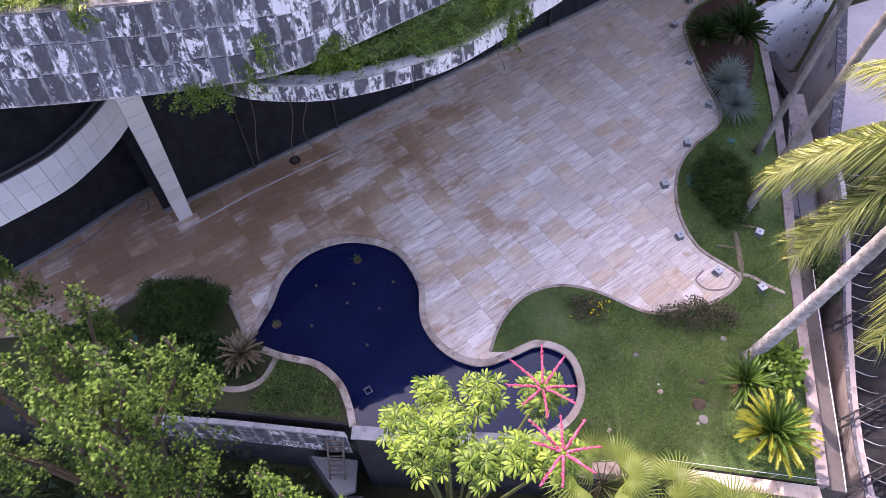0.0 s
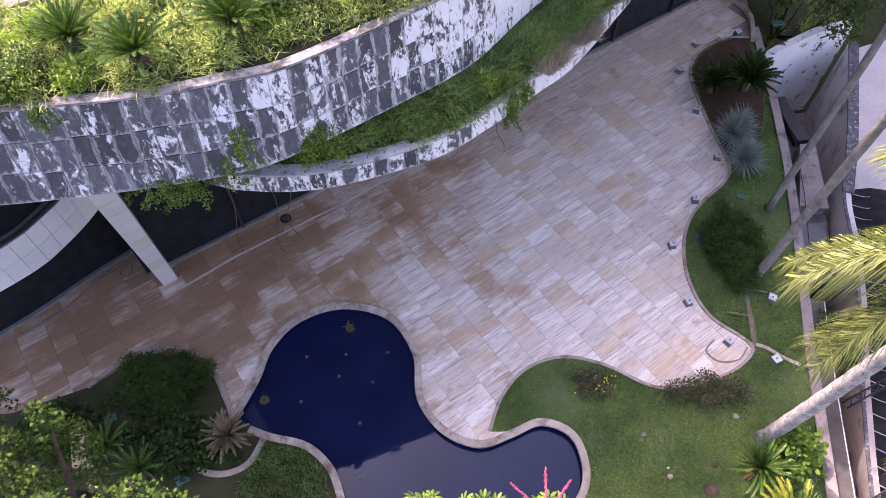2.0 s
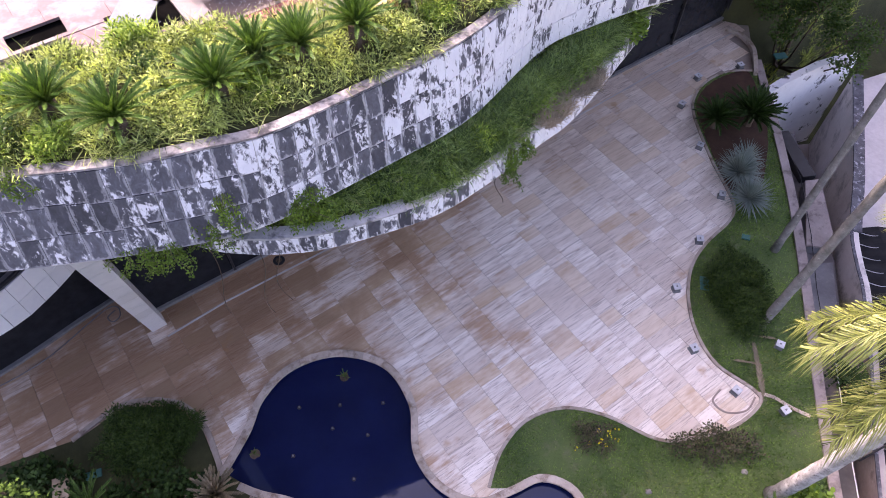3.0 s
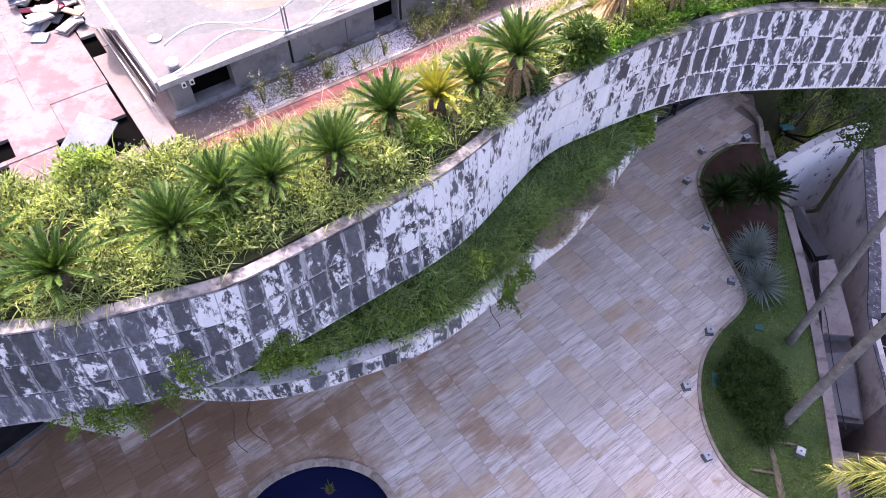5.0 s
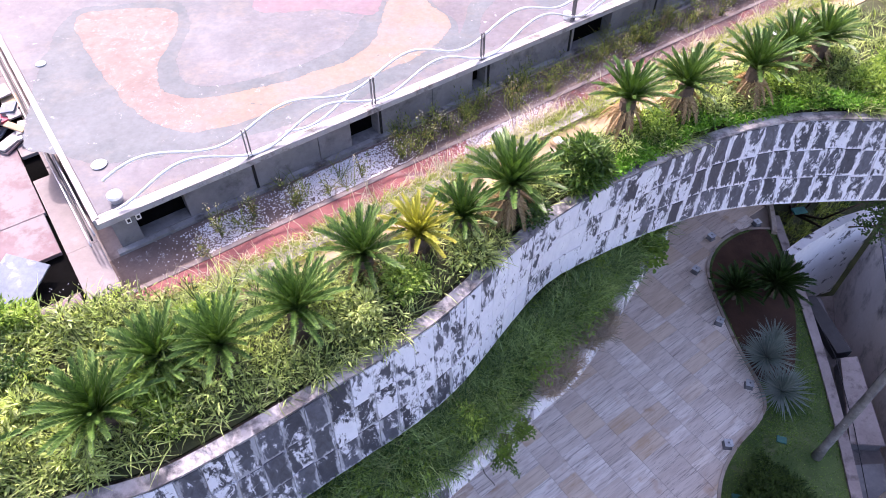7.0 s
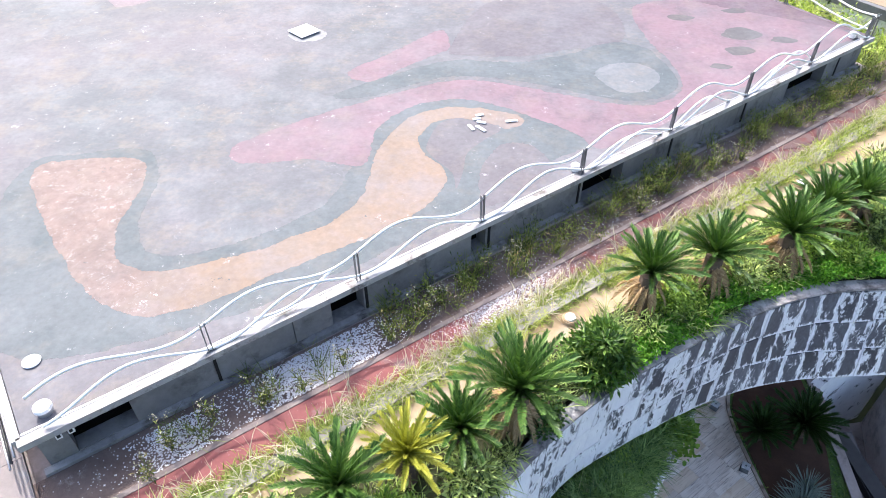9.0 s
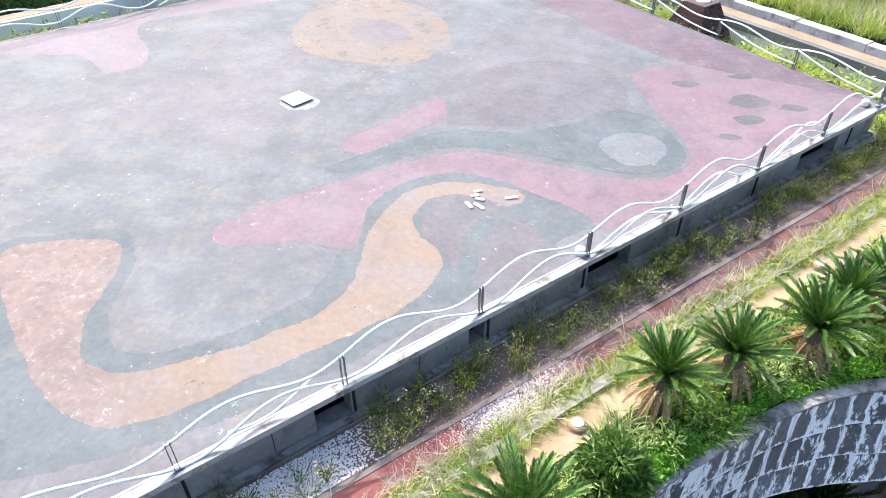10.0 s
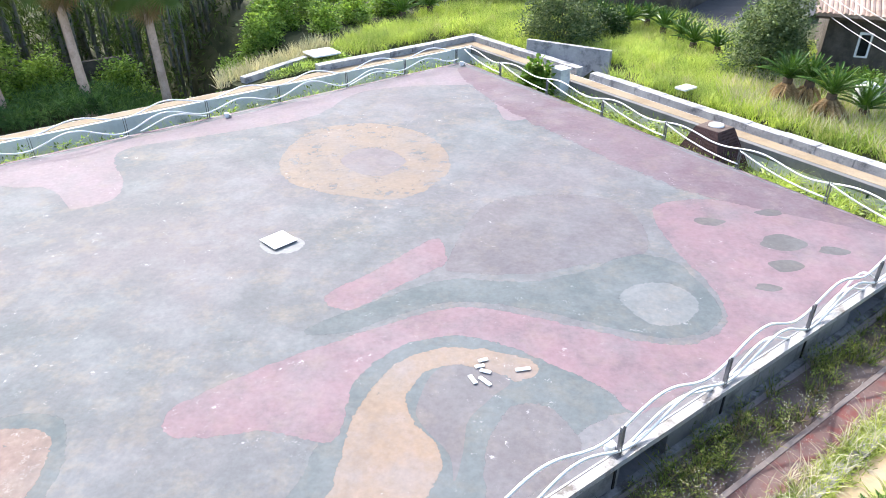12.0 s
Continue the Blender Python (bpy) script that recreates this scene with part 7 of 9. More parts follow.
# trees and umbrella plants in front ---------------------------------------------------------------
def spire_tree(x, y, z, spires, low, label, seed, trunk):
    """A tree whose crown rises in leafy spires; spires: (x, y, top, radius) in the world, low: shaded lobes round the limbs."""
    o = empty("lobed_leaf_tree", Matrix.Translation((x, y, z)), label=label, category="tree")
    r = np.random.default_rng(seed)
    items = [([(0, 0, -0.2), (0.1, 0.05, 4.2), (0.0, 0.1, 7.6)], [trunk, trunk * 0.45], 9)]
    cs, rad = [], []
    for sx, sy, top, w in spires:
        p = np.array([sx - x, sy - y, top - z])
        items.append(([(0.05, 0.05, 4.5), tuple(p * [0.6, 0.6, 1] - [0, 0, 2.6]), tuple(p - [0, 0, 0.9]), tuple(p)], [trunk * 0.4, trunk * 0.18, 0.02], 6))
        n = int(95 * w)
        t = r.uniform(0, 1, n) ** 0.7
        a = r.uniform(0, 6.283, n)
        d = 0.8 * w * (0.15 + 0.95 * t ** 0.7) * np.sqrt(r.uniform(0.25, 1, n))
        cs.append(p + np.stack([d * np.cos(a), d * np.sin(a), -2.5 * t + r.uniform(-0.1, 0.1, n)], 1))
        rad.append(r.uniform(0.10, 0.17, n))
    for lx, ly, lz, w in low:
        n = int(34 * w * w)
        q = r.normal(size=(n, 3))
        q /= np.linalg.norm(q, axis=1)[:, None]
        cs.append(np.array([lx - x, ly - y, lz - z]) + q * [w, w, 0.7 * w] * r.uniform(0.6, 1, (n, 1)))
        rad.append(r.uniform(0.14, 0.26, n))
        items.append(([(0.05, 0.05, 4.0), (lx - x, ly - y, lz - z)], [trunk * 0.4, 0.03], 6))
    tubes("trunk", items, M_BARK_D, o)
    me = clump_mesh("crown", np.concatenate(cs), np.concatenate(rad), 22, STAR, 0.085, 0.35, 0.7, 0.9)
    me.materials.append(L_MAPLE)
    link("crown", me, None, o)


spire_tree(-6.6, 3.4, -4.8, [(-6.75, 6.05, 7.25, 0.40), (-7.6, 5.7, 7.5, 0.42), (-7.1, 5.1, 7.7, 0.48), (-8.4, 6.6, 7.7, 0.42), (-4.8, 4.5, 8.15, 0.36), (-4.3, 4.55, 8.15, 0.34), (-5.3, 4.1, 8.9, 0.46), (-4.75, 3.75, 8.95, 0.46),
           (-5.8, 3.6, 8.5, 0.5), (-6.6, 4.1, 8.2, 0.5), (-5.3, 3.0, 8.9, 0.5), (-4.7, 2.8, 8.4, 0.46), (-7.1, 3.1, 8.4, 0.5), (-8.3, 4.7, 8.0, 0.55), (-8.1, 3.6, 8.3, 0.5), (-9.2, 5.6, 7.9, 0.5)],
           [(-6.6, 4.8, 3.7, 1.1), (-5.4, 3.6, 3.9, 1.1), (-4.8, 4.0, 3.6, 0.7), (-7.6, 4.4, 3.9, 1.3), (-6.4, 2.8, 3.9, 1.3), (-5.0, 2.4, 3.6, 0.9), (-7.8, 5.6, 2.4, 1.1)], "broad tree with small lobed yellow-green leaves", 51, 0.2)
spire_tree(-2.9, 1.6, -4.8, [(-2.75, 2.7, 7.4, 0.38), (-2.35, 2.35, 7.6, 0.4), (-3.2, 2.2, 7.3, 0.4), (-2.0, 1.9, 7.6, 0.4), (-2.8, 1.7, 7.9, 0.45), (-3.5, 1.5, 7.6, 0.4), (-1.6, 2.3, 7.0, 0.32)],
           [(-2.8, 2.0, 5.0, 1.0), (-3.4, 1.6, 4.0, 1.0)], "younger tree with lobed yellow-green leaves", 52, 0.12)
# undergrowth whose leaf colour carries the shade of the low ground
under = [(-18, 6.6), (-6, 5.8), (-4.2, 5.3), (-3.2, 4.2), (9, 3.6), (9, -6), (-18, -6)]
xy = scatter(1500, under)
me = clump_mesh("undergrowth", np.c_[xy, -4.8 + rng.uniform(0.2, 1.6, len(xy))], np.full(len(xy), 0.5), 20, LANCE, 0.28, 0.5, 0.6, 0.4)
foliage("undergrowth", me, L_UNDER, "dense undergrowth on the low ground in front, shade painted into its leaves", "undergrowth", kind="stuff")

um_v, um_f = [], []
for k in range(10):
    a = k * 2 * math.pi / 10 + 0.12 * math.sin(k * 5)
    R = np.array([[math.cos(a), -math.sin(a), 0], [math.sin(a), math.cos(a), 0], [0, 0, 1]])
    dip = 0.22 + 0.12 * math.sin(k * 3.1)
    q = np.array([(-0.012, 0.0, 0.01), (0.012, 0.0, 0.01), (-0.02, 0.22, 0.05), (0.02, 0.22, 0.05), (-0.13, 0.52, -0.02), (0.13, 0.52, -0.02), (0, 0.52, 0.05), (-0.145, 0.78, -dip * 0.7), (0.145, 0.78, -dip * 0.7), (0, 0.78, -dip * 0.45), (-0.06, 0.98, -dip * 1.4), (0.06, 0.98, -dip * 1.4), (0, 1.03, -dip * 1.5)]) @ R.T
    b = len(um_v)
    um_v += [tuple(p) for p in q]
    um_f += [(b + i, b + j, b + l) for i, j, l in ((0, 1, 3), (0, 3, 2), (2, 6, 4), (2, 3, 6), (3, 5, 6), (4, 6, 9), (4, 9, 7), (6, 5, 8), (6, 8, 9), (7, 9, 10), (9, 12, 10), (9, 11, 12), (9, 8, 11))]
UMB = tri_mesh("umbrella_leaf", um_v, um_f)
UMB.materials.append(L_SCHEF)


def flower_spikes(parent, at, count, ln, seed):
    r = random.Random(seed)
    oc = [(0, 0, 1), (1, 0, 0), (0, 1, 0), (-1, 0, 0), (0, -1, 0), (0, 0, -1)]
    of = [(0, 1, 2), (0, 2, 3), (0, 3, 4), (0, 4, 1), (5, 2, 1), (5, 3, 2), (5, 4, 3), (5, 1, 4)]
    for i in range(count):
        a = i * 6.283 / count + r.uniform(-0.2, 0.2)
        el = radians(r.uniform(8, 34))
        d = np.array([math.cos(a) * math.cos(el), math.sin(a) * math.cos(el), math.sin(el)])
        L = ln * r.uniform(0.8, 1.1)
        n = 34
        t = np.linspace(0.12, 1, n).repeat(3)
        p = np.array(at) + d * t[:, None] * L + np.c_[np.zeros((n * 3, 2)), -0.10 * t * t] + rng.normal(size=(n * 3, 3)) * 0.009
        v, f = batch(oc, of, p, frames_from(rng.normal(size=(n * 3, 3)), np.zeros(n * 3)), 0.020 * (1.15 - 0.4 * t))
        me = tri_mesh("flower_spike", v, f)
        me.materials.append(L_FLOWER)
        link("flower_spike", me, None, parent, "pink beaded flower spike")


def umbrella_tree(x, y, z, heads, label, seed):
    """Several stems, each ending in a whorl of umbrella leaves; heads: dx, dy, height, spread, with flowers or not."""
    o = empty("umbrella_tree", Matrix.Translation((x, y, z)), label=label, category="tree")
    r = random.Random(seed)
    for dx, dy, hh, sp, fl in heads:
        stems = []
        stems.append(([(0, 0, -0.1), (dx * 0.3, dy * 0.3, hh * 0.5), (dx, dy, hh)], [0.06, 0.03], 7))
        for i in range(int(25 * sp / 0.6)):
            a, t = i * 2.39996, (i + 0.6) / (25 * sp / 0.6)
            rr = sp * math.sqrt(t)
            f = new("leaf_whorl", UMB)
            f.parent = o
            pos = Vector((dx + rr * math.cos(a), dy + rr * math.sin(a), hh + 0.05 + 0.38 * (1 - t) + r.uniform(-0.12, 0.12)))
            f.matrix_local = Matrix.Translation(pos) @ Euler((r.uniform(-0.3, 0.3) + 0.6 * t * math.sin(-a), 0.6 * t * math.cos(a), r.uniform(0, 6)), "XYZ").to_matrix().to_4x4() @ Matrix.Scale(r.uniform(0.15, 0.23), 4)
            stems.append(([(dx, dy, hh), tuple(pos)], [0.012, 0.008], 4))
        if fl:
            flower_spikes(o, (dx, dy, hh + 0.5), 8, 0.74, seed + int(dx * 10))
        tubes("stem", stems, M_STEM, o)
    return o


umbrella_tree(0.3, 3.6, -4.8, [(0.39, 0.95, 10.3, 0.42, False), (-0.24, 0.28, 10.3, 0.48, False), (-0.5, 1.15, 9.8, 0.36, False), (1.49, 0.94, 10.4, 0.42, True), (1.69, -0.31, 10.7, 0.42, True), (1.04, -0.19, 10.6, 0.38, False), (-0.65, -0.15, 10.5, 0.5, False), (-1.07, 0.42, 10.1, 0.42, False), (0.35, -0.35, 10.5, 0.4, False)], "umbrella tree with glossy whorled leaves and pink flower spikes", 61)

# fan palms in front of the lawn
def fan_leaf():
    v, f = [(0, 0, 0)], []
    n = 30
    for i in range(n):
        a0, a1, am = (math.pi * 1.45 * (k / n - 0.5) for k in (i + 0.06, i + 0.94, i + 0.5))
        b = len(v)
        reach = 1.12 + 0.10 * math.sin(i * 2.3)
        for a, rr, zz in ((a0, 0.42, 0.0), (am, 0.45, 0.045), (a1, 0.42, 0.0), (am - 0.022, 0.78, -0.06), (am + 0.022, 0.78, -0.06), (am + 0.03 * math.sin(i * 3), reach, -0.30)):
            v.append((rr * math.sin(a), rr * math.cos(a), zz))
        f += [(0, b + 1, b), (0, b + 2, b + 1), (b, b + 1, b + 3), (b + 1, b + 4, b + 3), (b + 1, b + 2, b + 4), (b + 3, b + 4, b + 5)]
    me = tri_mesh("fan_leaf", v, f)
    me.materials.append(L_FAN)
    return me


FAN = fan_leaf()


def fan_palm(x, y, z, h, count, size, seed):
    o = empty("fan_palm", Matrix.Translation((x, y, z)), label="fan palm with broad pleated yellow-green leaves", category="palm tree", group="fan palms")
    r = random.Random(seed)
    tubes("trunk", [([(0, 0, -0.1), (0.05, 0, h * 0.5), (0, 0, h)], [0.14, 0.1], 9)], M_BARK_D, o)
    for i in range(count):
        a, t = i * 2.39996, (i + 0.5) / count
        el = radians(65 - 65 * t)
        d = Vector((math.cos(a) * math.cos(el), math.sin(a) * math.cos(el), math.sin(el)))
        p = Vector((0, 0, h)) + d * r.uniform(0.7, 1.15) * size
        tubes("leaf_stalk", [([(0, 0, h), tuple(p)], [0.014, 0.01], 4)], M_STEM, o)
        f = new("fan_leaf", FAN)
        f.parent = o
        q = d.to_track_quat("Y", "Z").to_matrix().to_4x4()
        f.matrix_local = Matrix.Translation(p) @ q @ pose(0, 0, 0, -22 - 20 * t + r.uniform(-16, 16), r.uniform(-22, 22), 0) @ Matrix.Scale(size * r.uniform(0.62, 0.9), 4)


for i, (x, y, h, s) in enumerate(((3.7, 4.0, 6.2, 0.9), (5.2, 3.7, 5.2, 0.9), (6.6, 3.3, 4.9, 0.85), (4.5, 2.7, 5.6, 0.9), (7.9, 3.1, 4.6, 0.8))):
    fan_palm(x, y, -4.8, h, 13, s, i)


# behind the roof: moat plants, pier, lattice box ---------------------------------------------
moat_e = [W2(18.2, -1), W2(20.8, -1), W2(21.25, 18.5), W2(18.9, 17)]
moat_b = [W2(-8, 15.6), W2(18.4, 16.4), W2(20, 18.6), W2(-8, 17.6)]
xy = np.concatenate([scatter(650, moat_e), scatter(1100, moat_b)])
xy = xy[[noise.noise((x * 0.5, y * 0.5, 2)) > -0.35 for x, y in xy]]
foliage("moat_grass", tuft_mesh("moat_grass", np.c_[xy, np.full(len(xy), MO)], 15, 0.62, 0.016, 0.5, 0.08), L_MEADOW, "tall weeds in the strip round the roof", "weeds", kind="stuff")
xy = np.concatenate([scatter(160, moat_e), scatter(220, moat_b)])
me = clump_mesh("moat_leaves", np.c_[xy, MO + rng.uniform(0.15, 0.5, len(xy))], np.full(len(xy), 0.3), 24, LANCE, 0.13, 0.5, 0.5, 0.45)
foliage("moat_leaves", me, L_WEED, "leafy weeds in the strip round the roof", "weeds", kind="stuff")
bush("potted_shrub", 4.35, 37.0, MO, 0.5, 0.5, 1.35, 60, 20, ROUND, 0.2, L_VINE, "bright green shrub beside the white pier", 71, 0.3)

pier = empty("garden_pier", Matrix.Translation((*W2(20.85, 13.35), MO - 0.2)), label="white weathered pier at the end of the low wall", category="pier")
bm = bmesh.new()
box(bm, pose(0, 0, 0, 0, 0, 35.3), 0.46, 0.5, 1.36, 0.02)
part("shaft", bm, M_OUTER, pier)
bm = bmesh.new()
box(bm, pose(0, 0, 1.361, 0, 0, 35.3), 0.54, 0.58, 0.06, 0.015)
part("cap", bm, M_OUTER, pier)
nk = [W2(22.25, 16.75), W2(23.55, 13.5)]
wall("nook_wall", nk, 9.7, 11.1, 0.22, M_KERB, label="white weathered wall beside the meadow", category="wall")
prism("nook_floor", [W2(22.0, 13.0), W2(23.5, 13.35), W2(22.2, 16.75), W2(22.3, 17.2)], 9.7, 9.9, M_CONC_L, label="grey floor behind the low wall", category="floor", kind="structure")

lattice = empty("lattice_box", Matrix.Translation(W(20.12, 6.5, MO)) @ pose(0, 0, 0, 0, 0, 35.3), label="brown plastic lattice cover with slanting sides", category="cover")
LH, LT, LB = 1.2, 0.36, 0.82


def lattice_panel(turn, back):
    """One slanting side of the cover: crossed slats between a wide foot and a narrow top."""
    m = pose(0, 0, 0, 0, 0, turn)
    n, bm = 15, bmesh.new()

    def bar(p, q, w):
        p, q = Vector(p), Vector(q)
        side = (q - p).normalized().cross(Vector((0, -1, 0.38)).normalized()) * w
        out = Vector((0, -1, 0.38)).normalized() * 0.008
        vs = [bm.verts.new(m @ c) for c in (p - side - out, p + side - out, p + side + out, p - side + out, q - side - out, q + side - out, q + side + out, q - side + out)]
        for f in ((0, 1, 2, 3), (7, 6, 5, 4), (0, 4, 5, 1), (1, 5, 6, 2), (2, 6, 7, 3), (3, 7, 4, 0)):
            bm.faces.new([vs[k] for k in f])
    for k in range(n + 1):
        t = 2 * k / n - 1
        bar((t * LB, -LB * back, 0), (t * LT, -LT * back, LH), 0.016)
        h = k / n
        w = LB + (LT - LB) * h
        bar((-w, -w * back - 0.003, LH * h), (w, -w * back - 0.003, LH * h), 0.016)
    part("lattice_panel", bm, M_LATT, lattice)


for turn in (0, 90, 180, 270):
    lattice_panel(turn, 1.0)
bm = bmesh.new()
cyl(bm, Matrix.Translation((0, 0, 0)), 0.52, 0.25, LH - 0.05, 4)
part("inner_box", bm, M_LATT, lattice, "dark brown inner box")
bm = bmesh.new()
box(bm, Matrix.Translation((0, 0, LH + 0.009)), LT * 2, LT * 2, 0.02, 0.006)
part("top_board", bm, M_DIRT, lattice, "weathered grey top board")
bm = bmesh.new()
cyl(bm, Matrix.Translation((0.05, 0, LH + 0.031)), 0.22, 0.20, 0.05, 24, 0.012)
part("lid", bm, M_WHITE, lattice, "round white lid")

# meadow and plants on the hillside behind -------------------------------------------------------
meadow = [W2(22.35, -1), W2(22.45, 13.0), W2(23.5, 13.3), W2(22.3, 16.9), W2(22.4, 20.4), W2(16.0, 20.4), W2(16.4, 22.5), W2(18.8, 24.0), W2(24.3, 25.4), W2(30, 25), W2(33, 20), W2(31, 6), W2(28, -1)]
xy = scatter(5200, meadow)
zz = np.array([ground_height(x, y) for x, y in xy]) - 0.03
foliage("meadow_grass", tuft_mesh("meadow_grass", np.c_[xy, zz], 20, 0.5, 0.019, 0.38, 0.13), L_MEADOW, "tall sunlit yellow-green grass on the hillside", "grass", kind="stuff")
plume = [W2(10.6, 19.9), W2(11.4, 20.05), W2(14.6, 21.35), W2(16.4, 22.4), W2(16.2, 23.2), W2(10.9, 20.9)]
xy = np.concatenate([scatter(1500, plume), scatter(4200, [W2(22.8, 0), W2(22.9, 8.0), W2(24.6, 9.5), W2(26.5, 9), W2(26.5, 0)])])
zz = np.maximum(np.array([ground_height(x, y) for x, y in xy]), 10.4)
foliage("seed_grass", grass_mesh("seed_grass", xy, zz, 0.6, 0.03, 0.4), L_PLUME, "pale seeding grass along the outer wall", "grass", kind="stuff")
ow = scatter(420, [W2(12.3, 19.75), W2(16.0, 20.1), W2(16.2, 21.6), W2(14.8, 20.95)])
me = clump_mesh("outer_weeds", np.c_[ow, [max(ground_height(*q) + 0.12, 10.5) for q in ow]], np.full(len(ow), 0.22), 26, LANCE, 0.10, 0.6, 0.7, 0.4)
foliage("outer_weeds", me, L_WEED, "low bright weeds beside the outer kerb", "weeds", kind="stuff")
for i, (x, y, s, sk) in enumerate(((-0.9, 46.6, 1.2, 0), (0.4, 47.4, 1.1, 0), (9.3, 44.3, 1.2, 0), (10.3, 44.7, 1.1, 0), (10.6, 43.2, 1.15, 0), (10.95, 41.8, 1.1, 0), (11.0, 40.4, 1.1, 0), (11.7, 39.7, 1.0, 8), (11.75, 33.9, 1.15, 20), (12.35, 32.35, 1.2, 24), (12.3, 33.6, 1.05, 12), (13.5, 32.4, 1.2, 8), (8.4, 45.4, 1.1, 0))):
    cycad(x, y, ground_height(x, y), s, 26, "green", 0.9 if sk > 8 else 0.4, sk, 80 + i, "sago cycad with a dry brown skirt on the hillside" if sk > 8 else "sago cycad in the hillside grass")
L_GREYBUSH = leaf_mat("grey_green_leaf", (0.04, 0.075, 0.03), (0.24, 0.30, 0.16), 0.5, 0.25, patch=1)
def hill_bush(x, y, rx, rz, n, seed, mat, label):
    bush("hill_bush", x, y, ground_height(x, y) - 0.1, rx, rx, rz, n, 60, ROUND, 0.085, mat, label, seed, 0.38)


hill_bush(12.45, 37.0, 1.35, 3.3, 240, 91, L_GREYBUSH, "large grey-green bush on the hillside")
hill_bush(13.3, 38.6, 1.3, 3.1, 130, 92, L_GREYBUSH, "tall grey-green bush behind another")
hill_bush(5.9, 42.2, 1.75, 2.7, 260, 93, L_GREYBUSH, "rounded grey-green bush in the meadow")
hill_bush(8.2, 43.6, 1.0, 1.3, 90, 94, L_BUSH, "dark bush in the meadow")
hill_bush(14.6, 34.6, 0.9, 0.8, 70, 95, L_VINE, "clipped hedge below the house")
for x, y, a in ((-3.8, 39.87, 35), (8.9, 34.75, 35)):
    bm = bmesh.new()
    box(bm, pose(x, y, 10.78 if x < 0 else ground_height(x, y) + 0.33, 0, 0, a), 1.15 if x < 0 else 0.62, 1.05 if x < 0 else 0.42, 0.06, 0.01)
    part("white_cover", bm, M_WHITE, label="flat white cover plate in the outer garden", category="cover")

# street, dark wall, house at the top of the hill
def on_hill(x, y, h):
    return (x, y, ground_height(x, y) + h)


street = [(11.4, 42.6), (13.2, 41.0), (20, 47), (27, 54), (22, 59), (12.2, 46.0)]
link("road", raw("road", [on_hill(x, y, 0.22) for x, y in street], [tuple(range(len(street)))]), M_ASPH, label="grey asphalt street behind the hillside", category="road", kind="structure")
wall("dark_wall", [(21, 56), (14.6, 49.2), (12.4, 46.8), (6.0, 49.5), (-2, 52)], 10.6, 13.6, -0.3, M_STONEWALL, label="dark wall along the street", category="wall")
house = empty("house", label="small house with dark stone walls and clay tile roof", category="house")
HA, HB, HD = Vector((14.4, 37.2)), Vector((22.4, 33.4)), Vector((0.43, 0.90))
prism("wall", [HA, HB, HB + HD * 6, HA + HD * 6], 9.5, 12.7, M_STONEWALL, house)
hx = (HB - HA).normalized()
wp = HA + hx * 1.25 - HD * 0.02
wa = math.degrees(math.atan2(hx.y, hx.x))
bm = bmesh.new()
box(bm, pose(wp.x, wp.y, 11.35, 0, 0, wa), 0.42, 0.08, 0.85, 0.01)
win = part("window", bm, M_WHITE, house, "small white framed window")
wq = wp - HD * 0.045
bm = bmesh.new()
box(bm, pose(wq.x, wq.y, 11.42, 0, 0, wa), 0.28, 0.02, 0.71)
part("pane", bm, M_GLASS, win)
roof = empty("roof")
roof.parent = house
row = tube([(0, 0, 0), (0, 3.9, 1.25)], [0.09], 7)
rme = raw("clay_tile", row[0], row[1])
rme.materials.append(M_ROOFTILE)
for i in range(58):
    o = new("clay_tile", rme)
    o.parent = roof
    q = HA + hx * (i * 0.16 - 0.4) - HD * 0.6
    o.matrix_local = pose(q.x, q.y, 12.78 + 0.012 * (i % 3), 0, 0, wa)
qa, qb = HA - hx * 0.5 - HD * 0.6, HB + hx * 0.4 - HD * 0.6
rise = Vector((HD.x * 3.9, HD.y * 3.9, 1.25))
deck_v = [Vector((*qa, 12.66)), Vector((*qb, 12.66)), Vector((*qb, 12.66)) + rise, Vector((*qa, 12.66)) + rise]
link("roof_deck", raw("roof_deck", deck_v + [v + Vector((0, 0, 0.07)) for v in deck_v], [(3, 2, 1, 0), (4, 5, 6, 7), (0, 1, 5, 4), (1, 2, 6, 5), (2, 3, 7, 6), (3, 0, 4, 7)]), M_BARK_D, house)
pole = tubes("street_pole", [([on_hill(13.6, 40.4, -0.3), on_hill(13.6, 40.4, 6.0)], [0.11, 0.08], 10)], M_CONC, label="grey concrete street pole", category="pole")
for k in range(4):
    a, b = Vector((13.6, 40.4, 13.6 + 0.28 * k)), Vector((15.2 + 0.3 * k, 29.5, 11.9 + 0.12 * k))
    line = [tuple(a.lerp(b, t) - Vector((0, 0, 0.35 * math.sin(math.pi * t)))) for t in np.linspace(0, 1, 20)]
    tubes("overhead_wire", [(line, [0.010], 4)], M_PIPE, label="thin pale overhead wire", category="wire", group="overhead wires")
tank = empty("water_tank", Matrix.Translation(on_hill(14.0, 33.3, 0)), label="small white round tank by the hedge", category="tank")
bm = bmesh.new()
cyl(bm, Matrix(), 0.35, 0.35, 0.85, 20, 0.05)
part("body", bm, M_WHITE, tank)
bm = bmesh.new()
cyl(bm, Matrix.Translation((0, 0, 0.851)), 0.22, 0.2, 0.08, 18, 0.01)
part("lid", bm, M_WHITE, tank)
